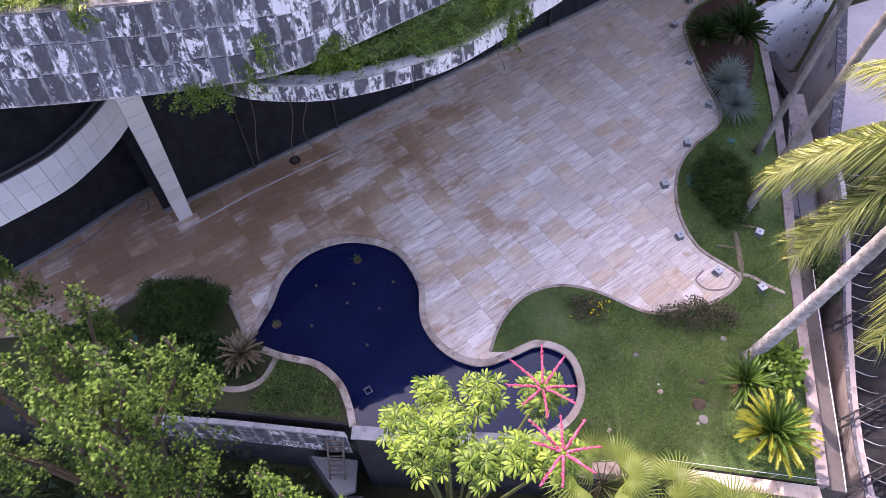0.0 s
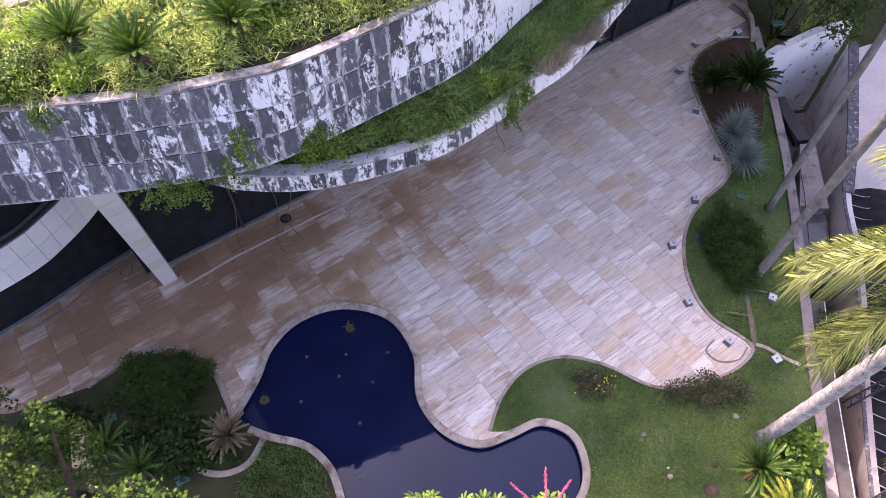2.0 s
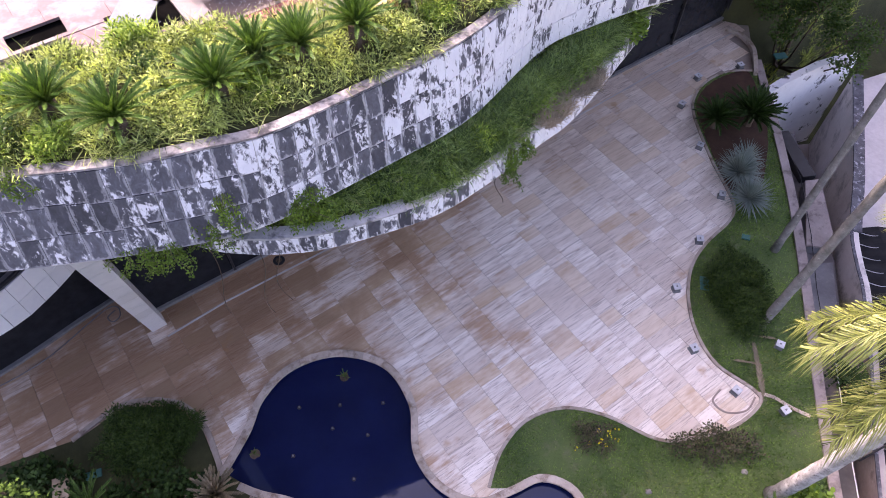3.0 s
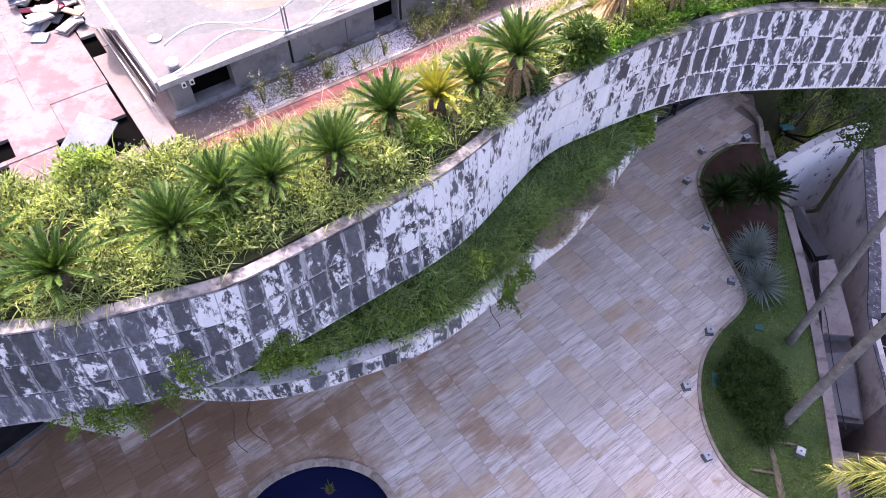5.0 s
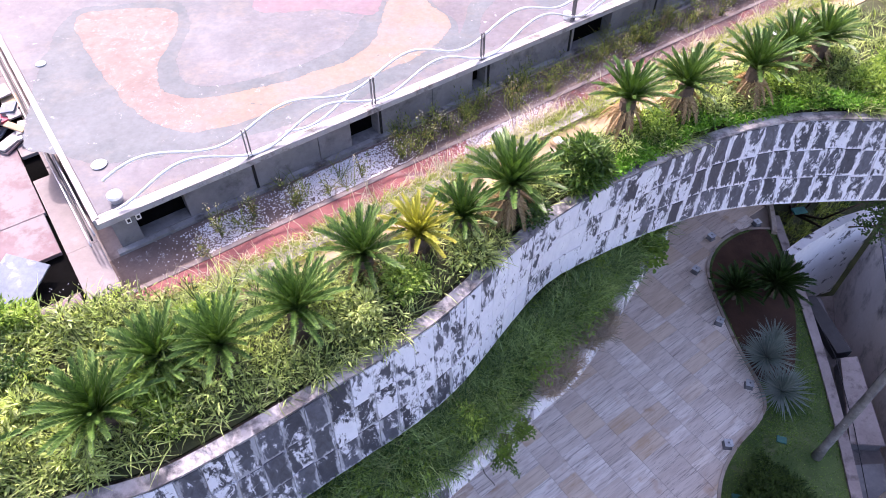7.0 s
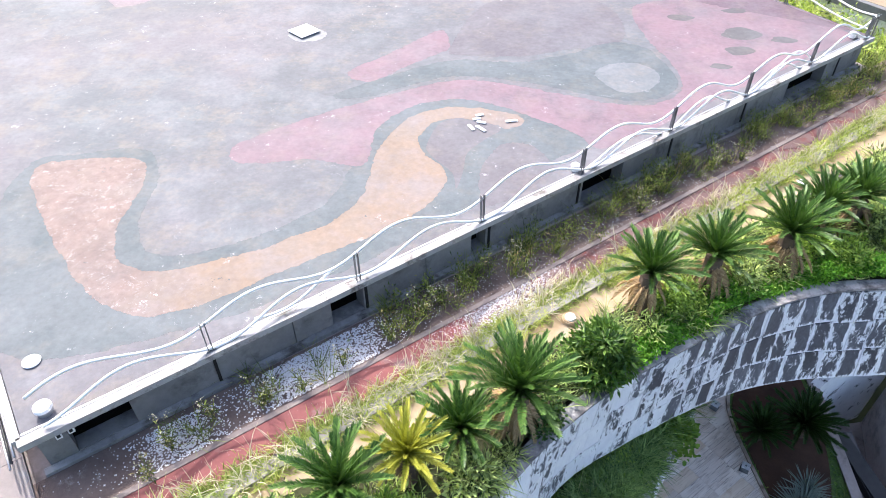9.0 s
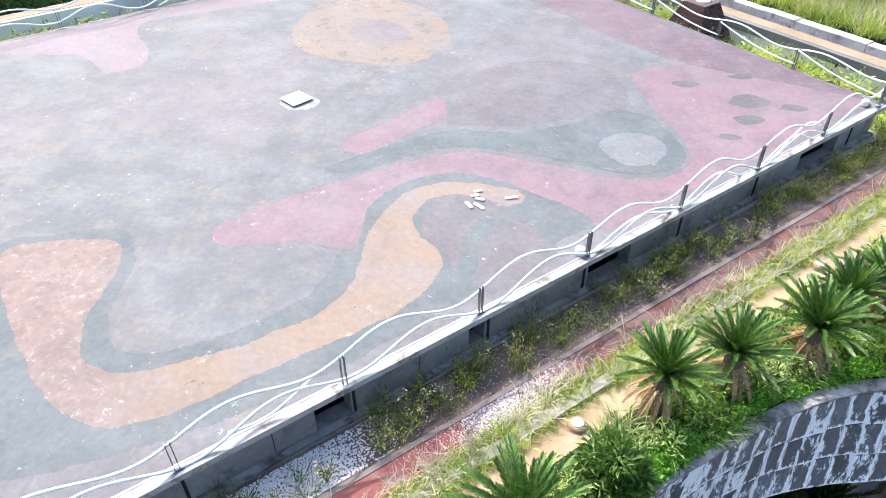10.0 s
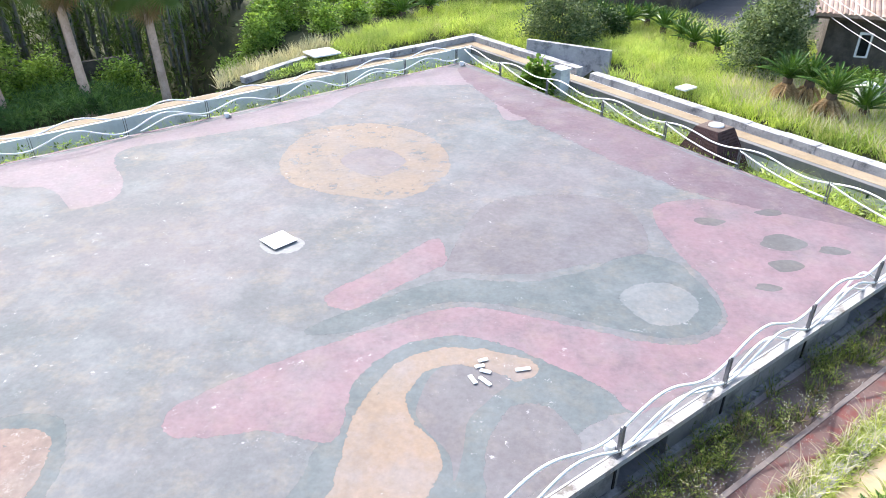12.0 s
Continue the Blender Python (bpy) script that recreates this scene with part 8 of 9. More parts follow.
tree("broad_leaf_tree", 14.9, 33.9, ground_height(14.9, 33.9), 5.2, [(0.3, 0.2, 5.0, 1.2, 1.2, 0.8), (-0.9, 0.6, 4.6, 0.9, 0.9, 0.7)], 14, 20, LANCE, 0.34, L_VINE, "slender tree with drooping bright leaves by the house", 96, 0.1, 0.5, M_BARK)

# dark grove on the far side -------------------------------------------------------------------------
hp = scatter(1100, [W2(-16, 24.0), W2(4, 24.2), W2(11.0, 22.6), W2(13.0, 23.4), W2(12.0, 26.6), W2(-16, 26.8)])
c = np.c_[hp, np.array([ground_height(*q) + 0.35 + 0.75 * (noise.noise((q[0] * 0.5, q[1] * 0.5, 6)) * 0.5 + 0.5) for q in hp])]
me = clump_mesh("hedge", c, np.full(len(c), 0.42), 40, LANCE, 0.24, 0.5, 0.6, 0.14)
L_HEDGE = leaf_mat("hedge_leaf", (0.03, 0.08, 0.03), (0.15, 0.27, 0.10), 0.5, 0.25, patch=0.5)
foliage("hedge", me, L_HEDGE, "long dark feathery hedge below the outer wall", "hedge", kind="stuff")
wall("grove_wall", [W2(-26, 29.4), W2(10, 29.4)], 7.5, 9.75, 0.25, M_STONEWALL, label="low brown wall in front of the grove", category="wall")


def grove_tree(i, x, y, r):
    z = ground_height(x, y)
    o = empty("grove_tree", Matrix.Translation((x, y, z)), label="dark slender tree of the grove", category="tree", group="grove trees")
    items = []
    for k in range(3):
        a, lean = r.uniform(0, 6.28), r.uniform(0.02, 0.12)
        b = (0.25 * math.cos(a), 0.25 * math.sin(a))
        items.append(([(b[0], b[1], -0.4), (b[0] * 2, b[1] * 2, 4), (b[0] + math.cos(a) * lean * 9, b[1] + math.sin(a) * lean * 9, 9.5)], [0.085, 0.04], 7))
    tubes("trunk", items, M_GTRUNK, o)
    c = np.array([(r.gauss(0, 1.2), r.gauss(0, 1.2), r.uniform(2.2, 9.5)) for _ in range(30)])
    me = clump_mesh("crown", c, np.full(len(c), 0.8), 34, LANCE, 0.34, 0.8, 0.5, 0.16)
    me.materials.append(L_FOREST)
    link("crown", me, None, o)
    return o


r = random.Random(17)
first = [grove_tree(i, *W2(-18 + 3.2 * i, 32.0), r) for i in range(3)]
for row_v, step in ((31.6, 1.7), (33.8, 1.8), (36.8, 2.2), (41.0, 2.6)):
    u = -30.0
    while u < 17:
        x, y = W2(u + r.uniform(-0.6, 0.6), row_v + r.uniform(-0.8, 0.8))
        z = ground_height(x, y)
        copy_thing(first[r.randrange(3)], Matrix.Translation((x, y, z)) @ pose(0, 0, 0, 0, 0, r.uniform(0, 360)))
        u += step
gf_xy = scatter(900, [W2(-30, 30.5), W2(16, 30.5), W2(18, 44), W2(-30, 44)])
gf_c = np.c_[gf_xy, np.array([ground_height(*q) for q in gf_xy]) + rng.uniform(0.2, 2.4, len(gf_xy))]
foliage("grove_undergrowth", clump_mesh("grove_floor", gf_c, np.full(len(gf_c), 0.7), 34, LANCE, 0.36, 0.6, 0.6, 0.2), L_FOREST, "dark leafy undergrowth between the grove's trunks", "undergrowth", kind="stuff")
L_BAMBOO = leaf_mat("bamboo_leaf", (0.10, 0.19, 0.03), (0.42, 0.56, 0.14), 0.5, 0.3, patch=0.7)
for u, v, s in ((-13, 28.2, 1.2), (-11, 27.6, 1.4), (-9.5, 28.0, 1.0), (-6.5, 28.2, 1.5), (-4.0, 28.4, 1.7), (1.0, 28.1, 1.6), (4.6, 28.5, 1.7), (-1.2, 28.4, 0.9), (3.4, 28.2, 0.9), (6.2, 28.4, 1.3), (9.0, 28.0, 1.4), (11.4, 27.6, 0.9), (12.6, 27.2, 1.0), (13.6, 26.0, 1.1), (14.6, 25.4, 1.2), (15.8, 26.4, 1.4), (17.2, 28.2, 1.7), (19.5, 29.5, 1.6), (17.4, 25.0, 0.8), (19.4, 25.8, 0.9), (21.6, 26.4, 1.0), (23.8, 26.9, 1.0), (26.0, 27.2, 1.2)):
    x, y = W2(u, v)
    bush("feathery_shrub", x, y, ground_height(x, y) - 0.1, 0.8 * s, 0.8 * s, 1.5 * s, int(70 * s), 44, LANCE, 0.13, L_BAMBOO, "light green feathery shrub before the grove", int(100 + u * 3 + v), 0.4)


def fan_crown_palm(x, y, h, seed):
    z = ground_height(x, y)
    o = empty("fan_crown_palm", Matrix.Translation((x, y, z)), label="tall fan palm with a brown skirt of dead leaves", category="palm tree", group="tall fan palms")
    rr = random.Random(seed)
    s = np.linspace(0, 1, 20)
    tubes("trunk", [([(-0.02 * t * h, 0.01 * math.sin(t * 5), t * h - 0.2) for t in s], [0.26, 0.18, 0.16, 0.15], 14)], M_PTRUNK, o)
    for i in range(46):
        t = (i + 0.5) / 46
        el = radians(72 - 150 * t)
        a = i * 2.39996
        d = Vector((math.cos(a) * math.cos(el), math.sin(a) * math.cos(el), math.sin(el)))
        p = Vector((-0.02 * h, 0, h - 0.2)) + d * 1.0
        dead = t > 0.68
        f = new("dead_leaf" if dead else "fan_leaf", FAN_DRY if dead else FAN)
        f.parent = o
        if dead:
            p = Vector((-0.02 * h, 0, h - 0.3 - 1.6 * (t - 0.68))) + Vector((d.x, d.y, 0)) * 0.3
            d = Vector((d.x * 0.3, d.y * 0.3, -1))
            tagged(f, label="dry brown hanging leaf")
        f.matrix_local = Matrix.Translation(p) @ d.to_track_quat("Y", "Z").to_matrix().to_4x4() @ pose(0, 0, 0, -20 + rr.uniform(-10, 10), 0, 0) @ Matrix.Scale(rr.uniform(0.75, 1.0), 4)


FAN_DRY = FAN.copy()
FAN_DRY.materials.clear()
FAN_DRY.materials.append(M_STRAW)
fan_crown_palm(-12.9, 38.8, 5.4, 1)
fan_crown_palm(-10.35, 40.2, 6.0, 2)
fan_crown_palm(-15.77, 37.91, 5.2, 3)

# trees beyond the white wall, right of the paving
tree("lane_tree", 15.2, 27.2, -4.8, 6.2, [(0, 0, 6.4, 1.6, 1.4, 1.3), (-1.6, -1.0, 6.2, 1.2, 0.9, 0.8), (0.3, -3.0, 6.0, 1.0, 0.8, 0.6), (-0.4, -1.7, 6.4, 1.2, 1.0, 0.9), (0.1, -4.0, 5.7, 0.55, 0.6, 0.35), (-1.9, -2.4, 5.9, 0.7, 0.6, 0.5)], 30, 60, ROUND, 0.085, L_MAPLE_D, "leafy tree leaning over the white wall", 97, 0.14, 0.42)
bush("side_shrub", 11.6, 10.9, -0.9, 0.75, 0.9, 1.1, 80, 26, LANCE, 0.10, L_BUSH, "dark green shrub growing over the side ledge", 98, 0.25)


# small things on the podium ----------------------------------------------------------------------
def patio_lamp(x, y, a, label):
    o = empty("floor_spotlight", Matrix.Translation((x, y, 0.004)) @ pose(0, 0, 0, 0, 0, a), label=label, category="lamp", group="spotlights along the paving")
    bm = bmesh.new()
    box(bm, Matrix(), 0.24, 0.24, 0.04, 0.008)
    part("base", bm, M_CONC_D, o)
    bm = bmesh.new()
    box(bm, Matrix.Translation((0, 0, 0.041)), 0.20, 0.20, 0.14, 0.012)
    part("housing", bm, M_LAMP, o)
    bm = bmesh.new()
    box(bm, Matrix.Translation((0, 0, 0.182)), 0.225, 0.225, 0.025, 0.006)
    part("cover", bm, M_LAMPTOP, o)
    bm = bmesh.new()
    cyl(bm, Matrix.Translation((0, 0, 0.2075)), 0.03, 0.026, 0.012, 12)
    part("lens", bm, M_LAMP, o)


M_LAMP = surf("grey_cast_metal", (0.13, 0.14, 0.15), (0.22, 0.23, 0.24), 0.6, 6, 30, metal=0.3)
M_LAMPTOP = surf("pale_lamp_cover", (0.46, 0.48, 0.51), (0.66, 0.68, 0.71), 0.5, 6, 30, stain=(0.22, 0.24, 0.27), stain_at=(0.58, 0.7))
for i, (x, y) in enumerate(((11.8, 24.1), (10.0, 23.45), (9.08, 21.95), (9.3, 19.85), (9.55, 17.6), (8.4, 15.75), (7.3, 13.95), (7.4, 11.9))):
    patio_lamp(x, y, 20 + 13 * i, "grey box spotlight with pale cover at the paving's edge")
patio_lamp(8.3, 10.6, 40, "grey box spotlight on a broken corner of the paving")
patio_lamp(9.48, 10.02, 25, "grey box spotlight standing on the lawn")
patio_lamp(9.9, 12.0, 60, "grey box spotlight half hidden in the lawn bed")

drain = empty("drain_cover", Matrix.Translation((-5.02, 15.05, 0.004)), label="round dark cast-iron drain cover in the paving", category="drain")
bm = bmesh.new()
cyl(bm, Matrix(), 0.19, 0.18, 0.02, 28)
part("rim", bm, M_BLACK, drain)
bm = bmesh.new()
cyl(bm, Matrix.Translation((0, 0, 0.0205)), 0.10, 0.09, 0.012, 24)
part("lid", bm, M_BARK_D, drain)
for i in range(6):
    bm = bmesh.new()
    box(bm, Matrix.Translation((0, 0, 0.0325)) @ pose(0, 0, 0, 0, 0, i * 60) @ Matrix.Translation((0.055, 0, 0)), 0.04, 0.012, 0.004)
    part("slot", bm, M_DARK, drain)
hose = [(-12.6, 10.6), (-11.8, 11.15), (-11.1, 11.8), (-10.4, 12.75), (-9.95, 13.3), (-9.65, 13.35), (-9.5, 13.05), (-9.65, 12.85), (-9.85, 13.0), (-9.7, 13.25)]
tubes("garden_hose", [([(x, y, 0.022) for x, y in spline(hose, 8)], [0.018], 6)], M_CONC_D, label="grey hose lying along the curved wall", category="hose")
joint = [(-7.9, 12.35), (-6.36, 13.57), (-3.2, 15.65), (0.0, 17.97), (4.7, 21.08), (8.3, 23.7), (12.2, 26.3)]
band("paving_joint", joint, offset(joint, 0.06), -0.01, 0.012, M_CONC_L, label="pale mortar strip across the paving", category="joint", kind="structure")
gut = spline([(11.9, 26.5), (12.45, 25.9), (12.65, 25.1), (12.5, 24.2), (12.35, 23.6)], 5)
band("planter_kerb", gut, offset(gut, -0.16), -0.01, 0.16, M_COPING, label="red-brown kerb at the paving's end", category="kerb", kind="structure")

for x, y, a, sx, sy in ((8.22, 14.15, 80, 0.48, 0.26), (9.95, 15.9, -20, 0.26, 0.2), (13.6, 24.8, 10, 0.5, 0.3), (-6.6, 6.75, 30, 0.34, 0.26), (-8.9, 8.35, 20, 0.4, 0.22)):
    bm = bmesh.new()
    box(bm, pose(x, y, 0.0 if x < 13 else -0.03, 0, 0, a), sx, sy, 0.07, 0.015)
    part("valve_box", bm, M_TEAL, label="faded green plastic valve box among the plants", category="valve box", group="valve boxes")
bm = bmesh.new()
box(bm, pose(-9.35, 7.6, 0.0, 0, 0, -70), 1.25, 0.4, 0.42, 0.02)
part("wooden_bench", bm, M_SOFA, label="plain sun-bleached wooden bench in the bed", category="bench")


def stone(x, y, r, h, mat, label, seed):
    bm = bmesh.new()
    bmesh.ops.create_icosphere(bm, subdivisions=2, radius=1, matrix=Matrix.Translation((x, y, h * 0.4)) @ Matrix.Diagonal((r, r * 0.85, h, 1)))
    for v in bm.verts:
        v.co += Vector(noise.noise_vector(v.co * 6 + Vector((seed, 0, 0)))) * r * 0.25
    part("garden_stone", bm, mat, label=label, category="stone", group="stones on the lawn")


for i, (x, y, r, m) in enumerate(((5.92, 7.03, 0.05, M_WHITE), (5.92, 6.8, 0.09, M_COPING), (6.9, 6.45, 0.2, M_BARK_D), (5.42, 7.9, 0.09, M_CONC), (8.0, 8.4, 0.1, M_CONC), (4.4, 5.74, 0.08, M_COPING), (7.14, 7.1, 0.1, M_BARK_D), (6.78, 5.93, 0.07, M_COPING))):
    stone(x, y, r, r * 0.5, m, "dark clump of dry earth on the lawn" if m is M_BARK_D else "small pale stone on the lawn", i)
bm = bmesh.new()
cyl(bm, Matrix.Translation((6.93, 6.03, 0.02)), 0.13, 0.125, 0.05, 22, 0.008)
part("round_cover", bm, M_CONC, label="small round grey cover set in the lawn", category="cover")
path = spline([(8.95, 10.5), (9.3, 10.4), (9.7, 10.1), (10.15, 9.85)], 4)
band("lawn_border", path, offset(path, 0.10), 0.0, 0.05, M_COPING, label="thin stone border crossing the lawn", category="border", kind="structure")
curl = spline([(7.9, 10.7), (7.6, 10.35), (7.9, 10.0), (8.5, 10.05), (8.85, 10.45)], 6)
band("patched_border", curl, offset(curl, 0.05), -0.004, 0.02, M_MORTAR, label="dark curved crack in the paving's corner", category="joint", kind="structure")
for x, y, a, s in ((9.0, 10.35, -6, 1.9), (8.4, 11.55, -100, 0.9), (9.9, 12.2, 80, 0.9)):
    f = new("fallen_frond", FROND["dead"][1])
    f.matrix_world = pose(x, y, 0.10, 0, 0, a) @ Matrix.Diagonal((s * 0.75, s, 0.35, 1))
    tagged(f, label="dry grey fallen palm frond on the grass", category="frond", group="fallen fronds")

# in the pool: jets, a drain and water plants
for x, y in ((-3.83, 10.24), (-2.7, 10.31), (-2.85, 9.64), (-1.88, 9.46), (-3.83, 8.89), (-2.17, 8.28), (-1.51, 10.37)):
    o = empty("fountain_jet", Matrix.Translation((x, y, -0.30)), label="small grey fountain nozzle rising from the water", category="nozzle", group="fountain nozzles")
    bm = bmesh.new()
    cyl(bm, Matrix(), 0.06, 0.055, 0.17, 12)
    part("body", bm, M_BLACK, o)
    bm = bmesh.new()
    cyl(bm, Matrix.Translation((0, 0, 0.171)), 0.03, 0.02, 0.05, 10)
    part("tip", bm, M_CONC_D, o)
for x, y, s, k in ((-2.65, 11.15, 0.28, 60), (-4.85, 8.95, 0.2, 61)):
    cycad(x, y, -0.2, s, 9, "green", 0.06, 0, k, "small palm seedling growing in the pool")
gr = empty("skimmer_grate", Matrix.Translation((-2.06, 6.92, -0.165)) @ pose(0, 0, 0, 0, 0, 30), label="square skimmer frame at the pool's surface", category="grate")
for dx, dy, sx, sy in ((0, 0.085, 0.2, 0.022), (0, -0.085, 0.2, 0.022), (0.085, 0, 0.022, 0.15), (-0.085, 0, 0.022, 0.15)):
    bm = bmesh.new()
    box(bm, Matrix.Translation((dx, dy, 0)), sx, sy, 0.03)
    part("bar", bm, M_CONC_D, gr)

# ladder and landing below the podium's front
ladder = empty("ladder", label="weathered wooden ladder against the retaining wall", category="ladder")
M_LADDER = surf("grey_weathered_wood", (0.11, 0.09, 0.075), (0.20, 0.17, 0.15), 0.9, 3, 20)
a, b = Vector((-2.85, 5.55, 0.0)), Vector((-3.02, 5.06, -2.22))
side = Vector((0.21, 0, 0))
for s in (side, -side):
    tubes("rail", [([a + s, b + s], [0.03], 6)], M_LADDER, ladder)
for i in range(8):
    p = a.lerp(b, (i + 0.6) / 8.4)
    tubes("rung", [([p - side, p + side], [0.022], 6)], M_LADDER, ladder)
prism("front_landing", [(-3.85, 5.72), (-2.5, 5.6), (-2.5, 4.75), (-2.95, 4.6)], -2.5, -2.25, M_CONC_D, label="stained concrete landing below the ladder", category="landing", kind="structure")
# same near-black tone, painting the shade under the landing
wall("landing_wall", [(-4.0, 5.75), (-2.95, 4.5), (-2.3, 4.45)], -4.9, -2.5, 0.2, M_FRONTSHADE, label="stained wall under the landing, its shade painted black", category="wall")
band("front_walk", [(3.0, 5.15), (5.3, 4.87), (9.5, 4.3)], [(3.0, 4.75), (5.3, 4.5), (9.5, 3.95)], -0.6, 0.02, M_COPING, label="pale stone front walk along the lawn", category="walk", kind="structure")
fence = empty("garden_fence", label="thin white wire on low posts along the lawn's front", category="fence")
for i in range(9):
    t = i / 8
    p = Vector((5.4, 4.93, 0.0)).lerp(Vector((9.4, 4.4, 0.0)), t)
    tubes("post", [([p, p + Vector((0, 0, 0.3))], [0.012], 5)], M_METAL, fence)
tubes("wire", [([(5.4, 4.93, 0.29), (9.4, 4.4, 0.29)], [0.008], 4)], M_PIPE, fence)

# vines hanging from the parapet and planter ------------------------------------------------------------
def vine(x, y, z, drop, n, seed, spread=0.35, label="leafy green vine hanging from the parapet"):
    o = empty("hanging_vine", Matrix.Translation((x, y, z)), label=label, category="vine", group="hanging vines")
    r = random.Random(seed)
    items, cs = [], []
    for k in range(n):
        dx, dy = r.gauss(0, spread), r.gauss(0, spread * 0.4)
        L = drop * r.uniform(0.5, 1.1)
        line = [(dx * (0.4 + t) + 0.05 * math.sin(7 * t + k), dy * (0.4 + t) - 0.12 * min(t * 4, 1), 0.1 - L * t) for t in np.linspace(0, 1, 10)]
        items.append((line, [0.01, 0.005], 4))
        cs += line[1:]
    tubes("stem", items, M_STEM, o)
    me = clump_mesh("leaves", np.array(cs), np.full(len(cs), 0.085), 13, ROUND, 0.036, 0.4, 0.6, 0.85)
    me.materials.append(L_VINE)
    link("leaves", me, None, o)


for i, (x, y, z, d, n, sp) in enumerate(((-4.9, 9.45, 8.65, 0.7, 7, 0.32), (-4.4, 9.55, 8.65, 0.9, 7, 0.3), (-3.7, 9.9, 8.9, 0.9, 7, 0.22), (-3.4, 9.95, 9.4, 0.9, 5, 0.15), (-2.35, 10.35, 8.75, 0.55, 9, 0.28), (-2.0, 10.5, 8.9, 0.5, 7, 0.2), (1.5, 12.1, 8.16, 0.85, 8, 0.10), (1.8, 12.36, 8.14, 0.5, 6, 0.09), (-6.3, 9.75, 10.2, 0.45, 5, 0.2))):
    vine(x, y, z, d, n, 200 + i, sp)
for i, (x, y, z, d) in enumerate(((-3.9, 9.75, 8.6, 2.4), (-3.2, 9.98, 7.8, 2.0), (-2.85, 9.98, 7.8, 1.5), (1.3, 11.95, 7.8, 0.9))):
    tubes("dry_tendril", [([(x + 0.10 * math.sin(5 * t + i), y - 0.04 + 0.05 * math.cos(4 * t), z - d * t) for t in np.linspace(0, 1, 24)], [0.008], 4)], M_BARK_D, label="thin dry vine tendril hanging below the planter", category="vine", group="dry tendrils")
flower_at = [(4.25 + random.gauss(0, 0.3), 9.15 + random.gauss(0, 0.15), 0.33 + random.uniform(0, 0.08)) for _ in range(9)]
me = clump_mesh("yellow_flowers", np.array(flower_at), np.full(9, 0.05), 5, ROUND, 0.05, 0.5, 0.5, 0.9)
foliage("yellow_flowers", me, leaf_mat("yellow_petal", (0.6, 0.5, 0.02), (0.75, 0.65, 0.05), 0.5, 0.2), "small yellow flowers on a low straggly bush", "flowers", kind="stuff")
# dry brush in the planter
L_DRY = leaf_mat("dry_brush", (0.24, 0.20, 0.19), (0.46, 0.40, 0.38), 0.8, 0.2, patch=2)
xy = np.concatenate([scatter(4200, BRUSH), scatter(2600, BRUSH_LOW)])
foliage("dry_brush", grass_mesh("dry_brush", xy, LIPZ - 0.05, 0.28, 0.012, 1.1), L_DRY, "grey-brown dry brush at the planter's rim", "dry grass", kind="stuff")


# ring of coping stones round the pool -----------------------------------------------------------------
coping = empty("pool_coping", label="pinkish stone coping round the pool", category="coping", kind="structure")


def stones(name, line, w0, w1, step, z0, z1, mat, parent, gap=0.004):
    n = max(int(length(line) / step), 1)
    a, b = resample(offset(line, w0), n * 3), resample(offset(line, w1), n * 3)
    for i in range(n):
        s = slice(i * 3, i * 3 + 4)
        band(name, [tuple(q) for q in a[s]], [tuple(q) for q in b[s]], z0, z1 + random.uniform(-0.002, 0.002), mat, parent)


stones("coping_stone", pool_main, -0.11, 0.085, 0.6, -0.03, 0.065, M_COPING, coping)
stones("coping_stone", pool_side, -0.11, 0.085, 0.6, -0.03, 0.065, M_COPING, coping)
stones("coping_stone", pool_front, -0.02, 0.34, 0.9, -0.05, 0.045, M_KERB, coping)

# marble slabs of the parapet ------------------------------------------------------------------------------


def cladding(name, low, high, z0, z1, rows, step, parent, proud):
    n = int(length(high) / step)
    a, b = resample(low, n), resample(high, n)
    t = np.gradient(b, axis=0)
    t /= np.linalg.norm(t, axis=1)[:, None]
    out = np.stack([t[:, 1], -t[:, 0]], 1) * proud
    for i in range(n):
        if b[i][0] < -13 or b[i][0] > 13:
            continue
        for k in range(rows):
            f0, f1 = k / rows + 0.006, (k + 1) / rows - 0.006
            g0, g1 = 0.012, 0.988
            P = lambda s, h: (a[i] * (1 - s) + a[i + 1] * s) * (1 - h) + (b[i] * (1 - s) + b[i + 1] * s) * h
            qs = [P(g0, f0), P(g1, f0), P(g1, f1), P(g0, f1)]
            zs = [z0 + (z1 - z0) * h for h in (f0, f0, f1, f1)]
            o = out[i] * random.uniform(0.6, 1.1)
            zs = [z + (0.03 * math.sin(i * 1.7) if 0.05 < h < 0.95 else 0.0) for z, h in zip(zs, (f0, f0, f1, f1))]
            v = [(*(q + o), z) for q, z in zip(qs, zs)] + [(*q, z) for q, z in zip(qs, zs)]
            me = raw(name, v, [(0, 1, 2, 3), (1, 0, 4, 5), (2, 1, 5, 6), (3, 2, 6, 7), (0, 3, 7, 4)])
            uv = me.uv_layers.new(name="UVMap")
            w = ((0, 0), (1, 0), (1, 1), (0, 1))
            for j, loop in enumerate(me.loops):
                uv.data[j].uv = w[loop.vertex_index % 4]
            link(name, me, M_MARBLE, parent)


cladding("marble_slab", bot_line, top_line, SOFFIT, RIM - 0.03, 3, 0.325, parapet, 0.025)
cladding("marble_slab", lip_line, offset(lip_line, 0.05), LIP0, LIPZ - 0.005, 1, 0.30, planter, 0.02)
front_wall = empty("front_cladding", label="black-stained marble blocks on the garden's front wall", category="cladding", kind="structure")
front_low = [(-9.5, 6.235), (-5.8, 5.975), (-2.55, 5.63)]
cladding("marble_block", front_low, front_low, -1.6, -0.10, 3, 0.42, front_wall, 0.02)
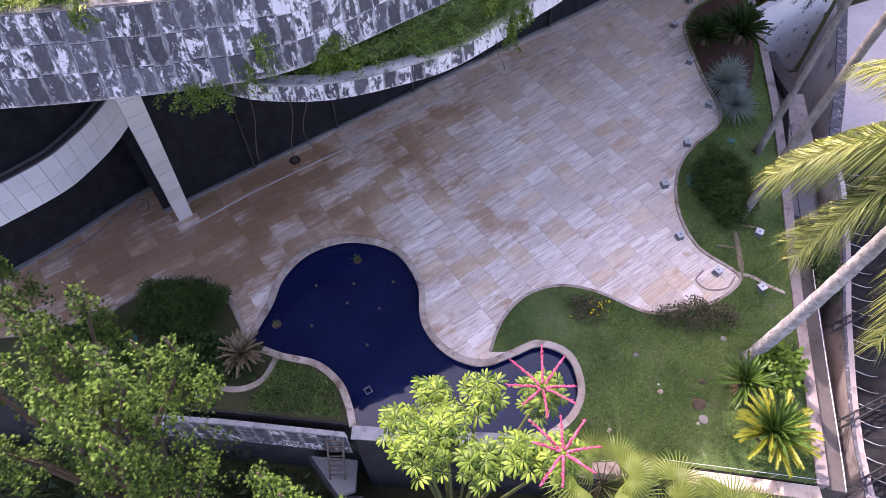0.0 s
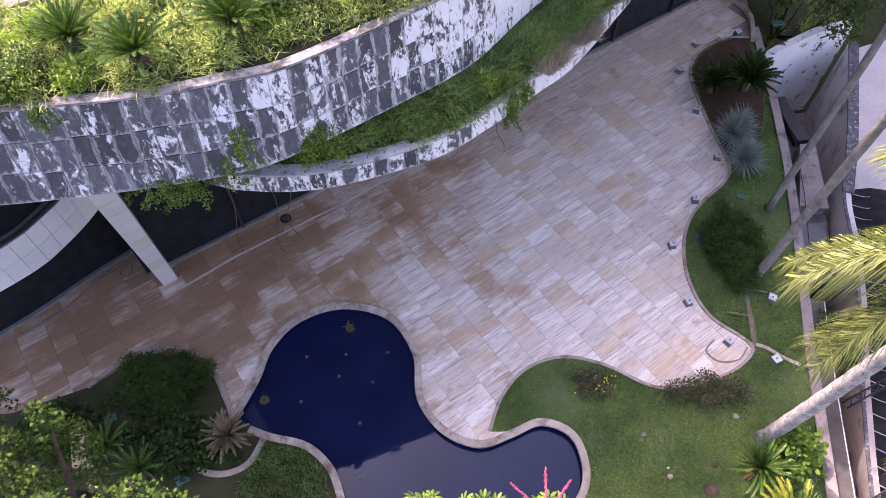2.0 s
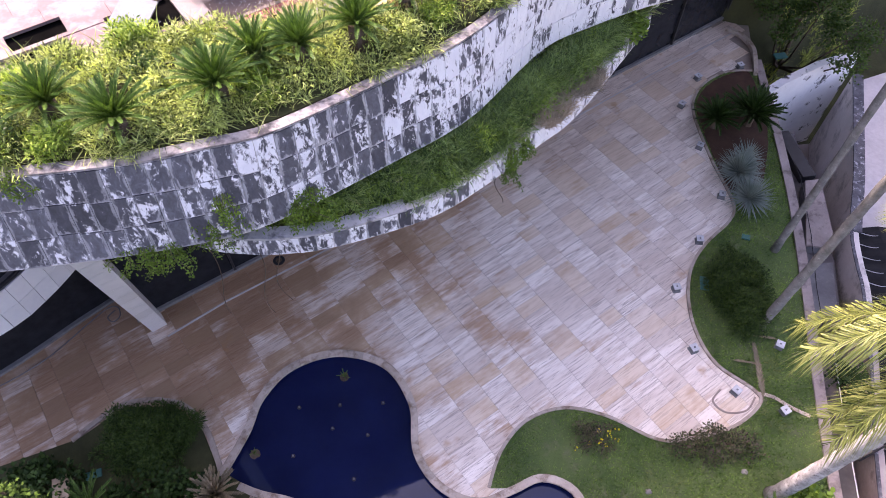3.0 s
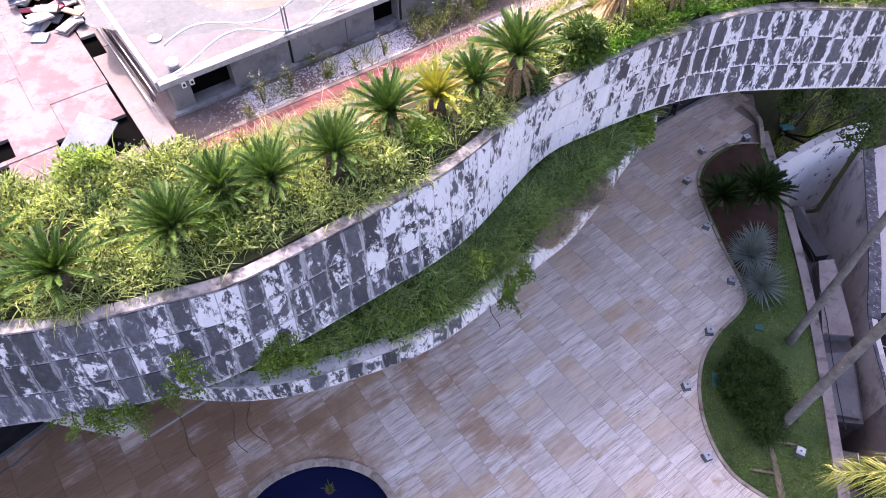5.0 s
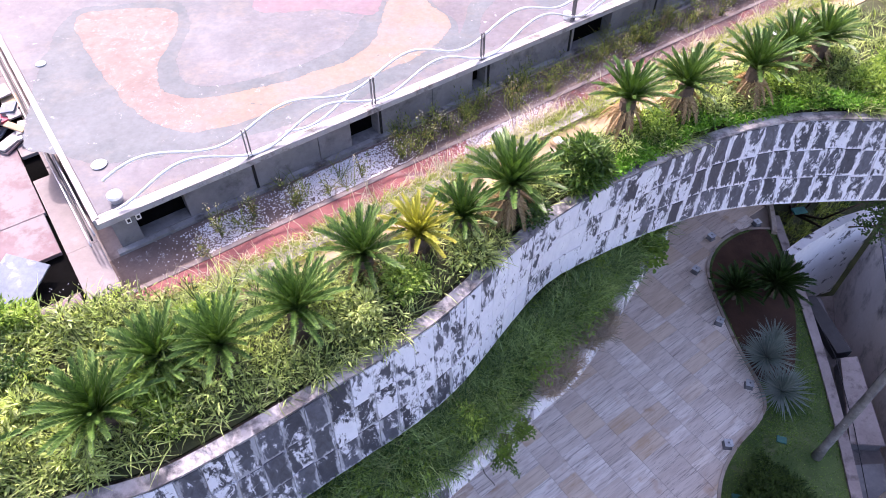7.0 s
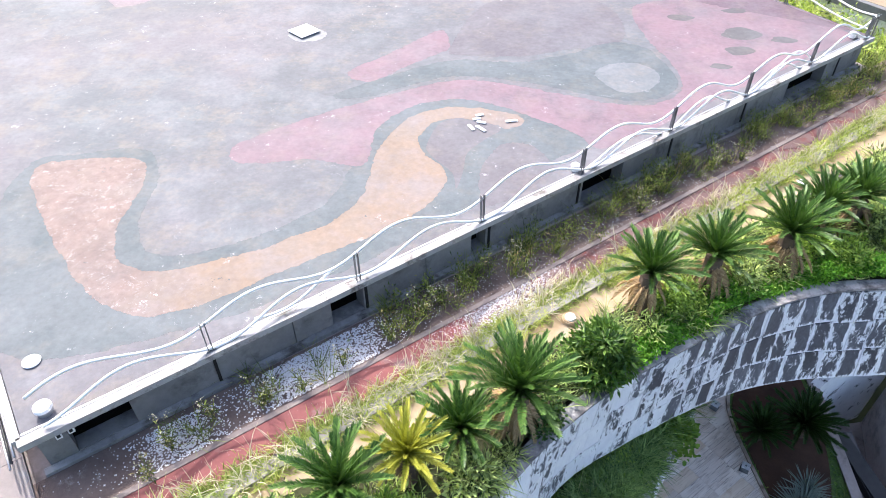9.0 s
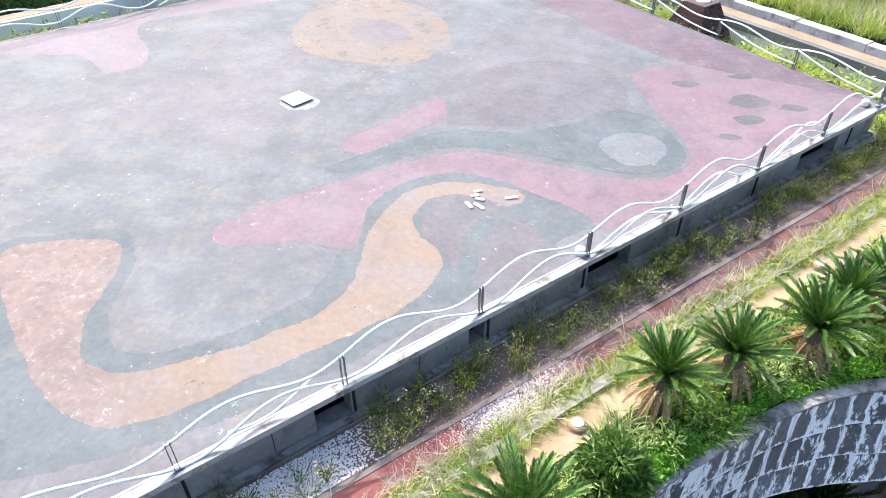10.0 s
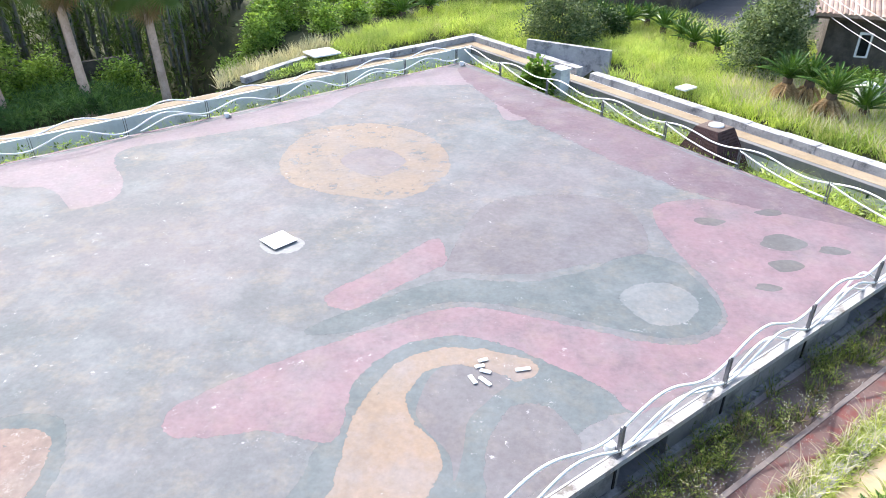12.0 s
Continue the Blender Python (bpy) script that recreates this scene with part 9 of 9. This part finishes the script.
band("front_cap", [(-9.5, 6.15), (-5.8, 5.9), (-2.5, 5.55)], [(-9.5, 6.30), (-5.8, 6.04), (-2.6, 5.69)], -0.06, 0.05, M_MOSSED, label="stained stone cap on the garden's front wall", category="wall cap", kind="structure")

# paving slabs -----------------------------------------------------------------------------------------------
paving = empty("paving", label="travertine paving with rust-brown stains", category="paving", kind="structure")
patio_poly = [(-17, 8.3), (-11.6, 8.5), (-9.7, 9.3), (-8.6, 10.3), (-7.2, 10.3), (-6.3, 9.6), (-5.7, 8.5)] + pool_main[::4][:-8] + lawn_edge[::2] + [(12.6, 24.5), (13.0, 28.3)] + [(8.4, 25.25), (0.04, 19.35), (-8.35, 13.45), (-9.3, 14.1), (-10.65, 12.9), (-12.04, 11.5), (-13.4, 10.35), (-15.2, 8.85)]
slab_mesh = {}


def slab(lu, lv):
    if (lu, lv) not in slab_mesh:
        bm = bmesh.new()
        box(bm, Matrix.Translation((0, 0, -0.03)), lu - 0.005, lv - 0.005, 0.03)
        me = bpy.data.meshes.new("slab")
        top = [e for e in bm.edges if all(v.co.z > -0.005 for v in e.verts)]
        bmesh.ops.bevel(bm, geom=top, offset=0.003, segments=1, affect="EDGES")
        bm.to_mesh(me)
        bm.free()
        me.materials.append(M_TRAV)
        slab_mesh[lu, lv] = me
    return slab_mesh[lu, lv]


clip_at = lambda x, y: inside(pool_line, x, y)
rp = random.Random(21)
ST = 0.062
u0 = -14.0
while u0 < 22:
    lu = ST * rp.choice((10, 12, 13, 14, 16))
    v0 = -13.0 + rp.uniform(0, 0.6)
    while v0 < 5.0:
        lv = ST * rp.choice((6, 7, 7, 7, 8))
        cx, cy = W2(u0 + lu / 2, v0 + lv / 2)
        corners = [W2(u0 + a * lu, v0 + b * lv) for a in (0, 0.5, 1) for b in (0, 0.5, 1)]
        hits = sum(inside(patio_poly, *q) for q in corners)
        wet = sum(clip_at(*q) for q in corners)
        if cx > 10.5 and cy > 21 and hits < 9:
            hits = 0
        if hits and not wet:
            o = new("paving_slab", slab(lu, lv))
            o.parent = paving
            o.matrix_world = pose(cx, cy, rp.uniform(-0.003, 0.003), rp.uniform(-0.12, 0.12), rp.uniform(-0.12, 0.12), 35.3)
        elif hits and wet < 9:
            # cut to the pool's rim in small steps, hidden under the coping
            keep = [(i, j) for i in range(round(lu / ST)) for j in range(round(lv / ST)) if not clip_at(*W2(u0 + (i + 0.5) * ST, v0 + (j + 0.5) * ST))]
            if keep:
                vs, fs = [], []
                for i, j in keep:
                    k = len(vs)
                    vs += [((i + a) * ST - lu / 2, (j + b) * ST - lv / 2, 0.0) for a, b in ((0, 0), (1, 0), (1, 1), (0, 1))]
                    fs.append((k, k + 1, k + 2, k + 3))
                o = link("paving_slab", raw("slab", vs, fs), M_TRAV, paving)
                o.matrix_world = pose(cx, cy, 0, 0, 0, 35.3)
        v0 += lv
    u0 += lu
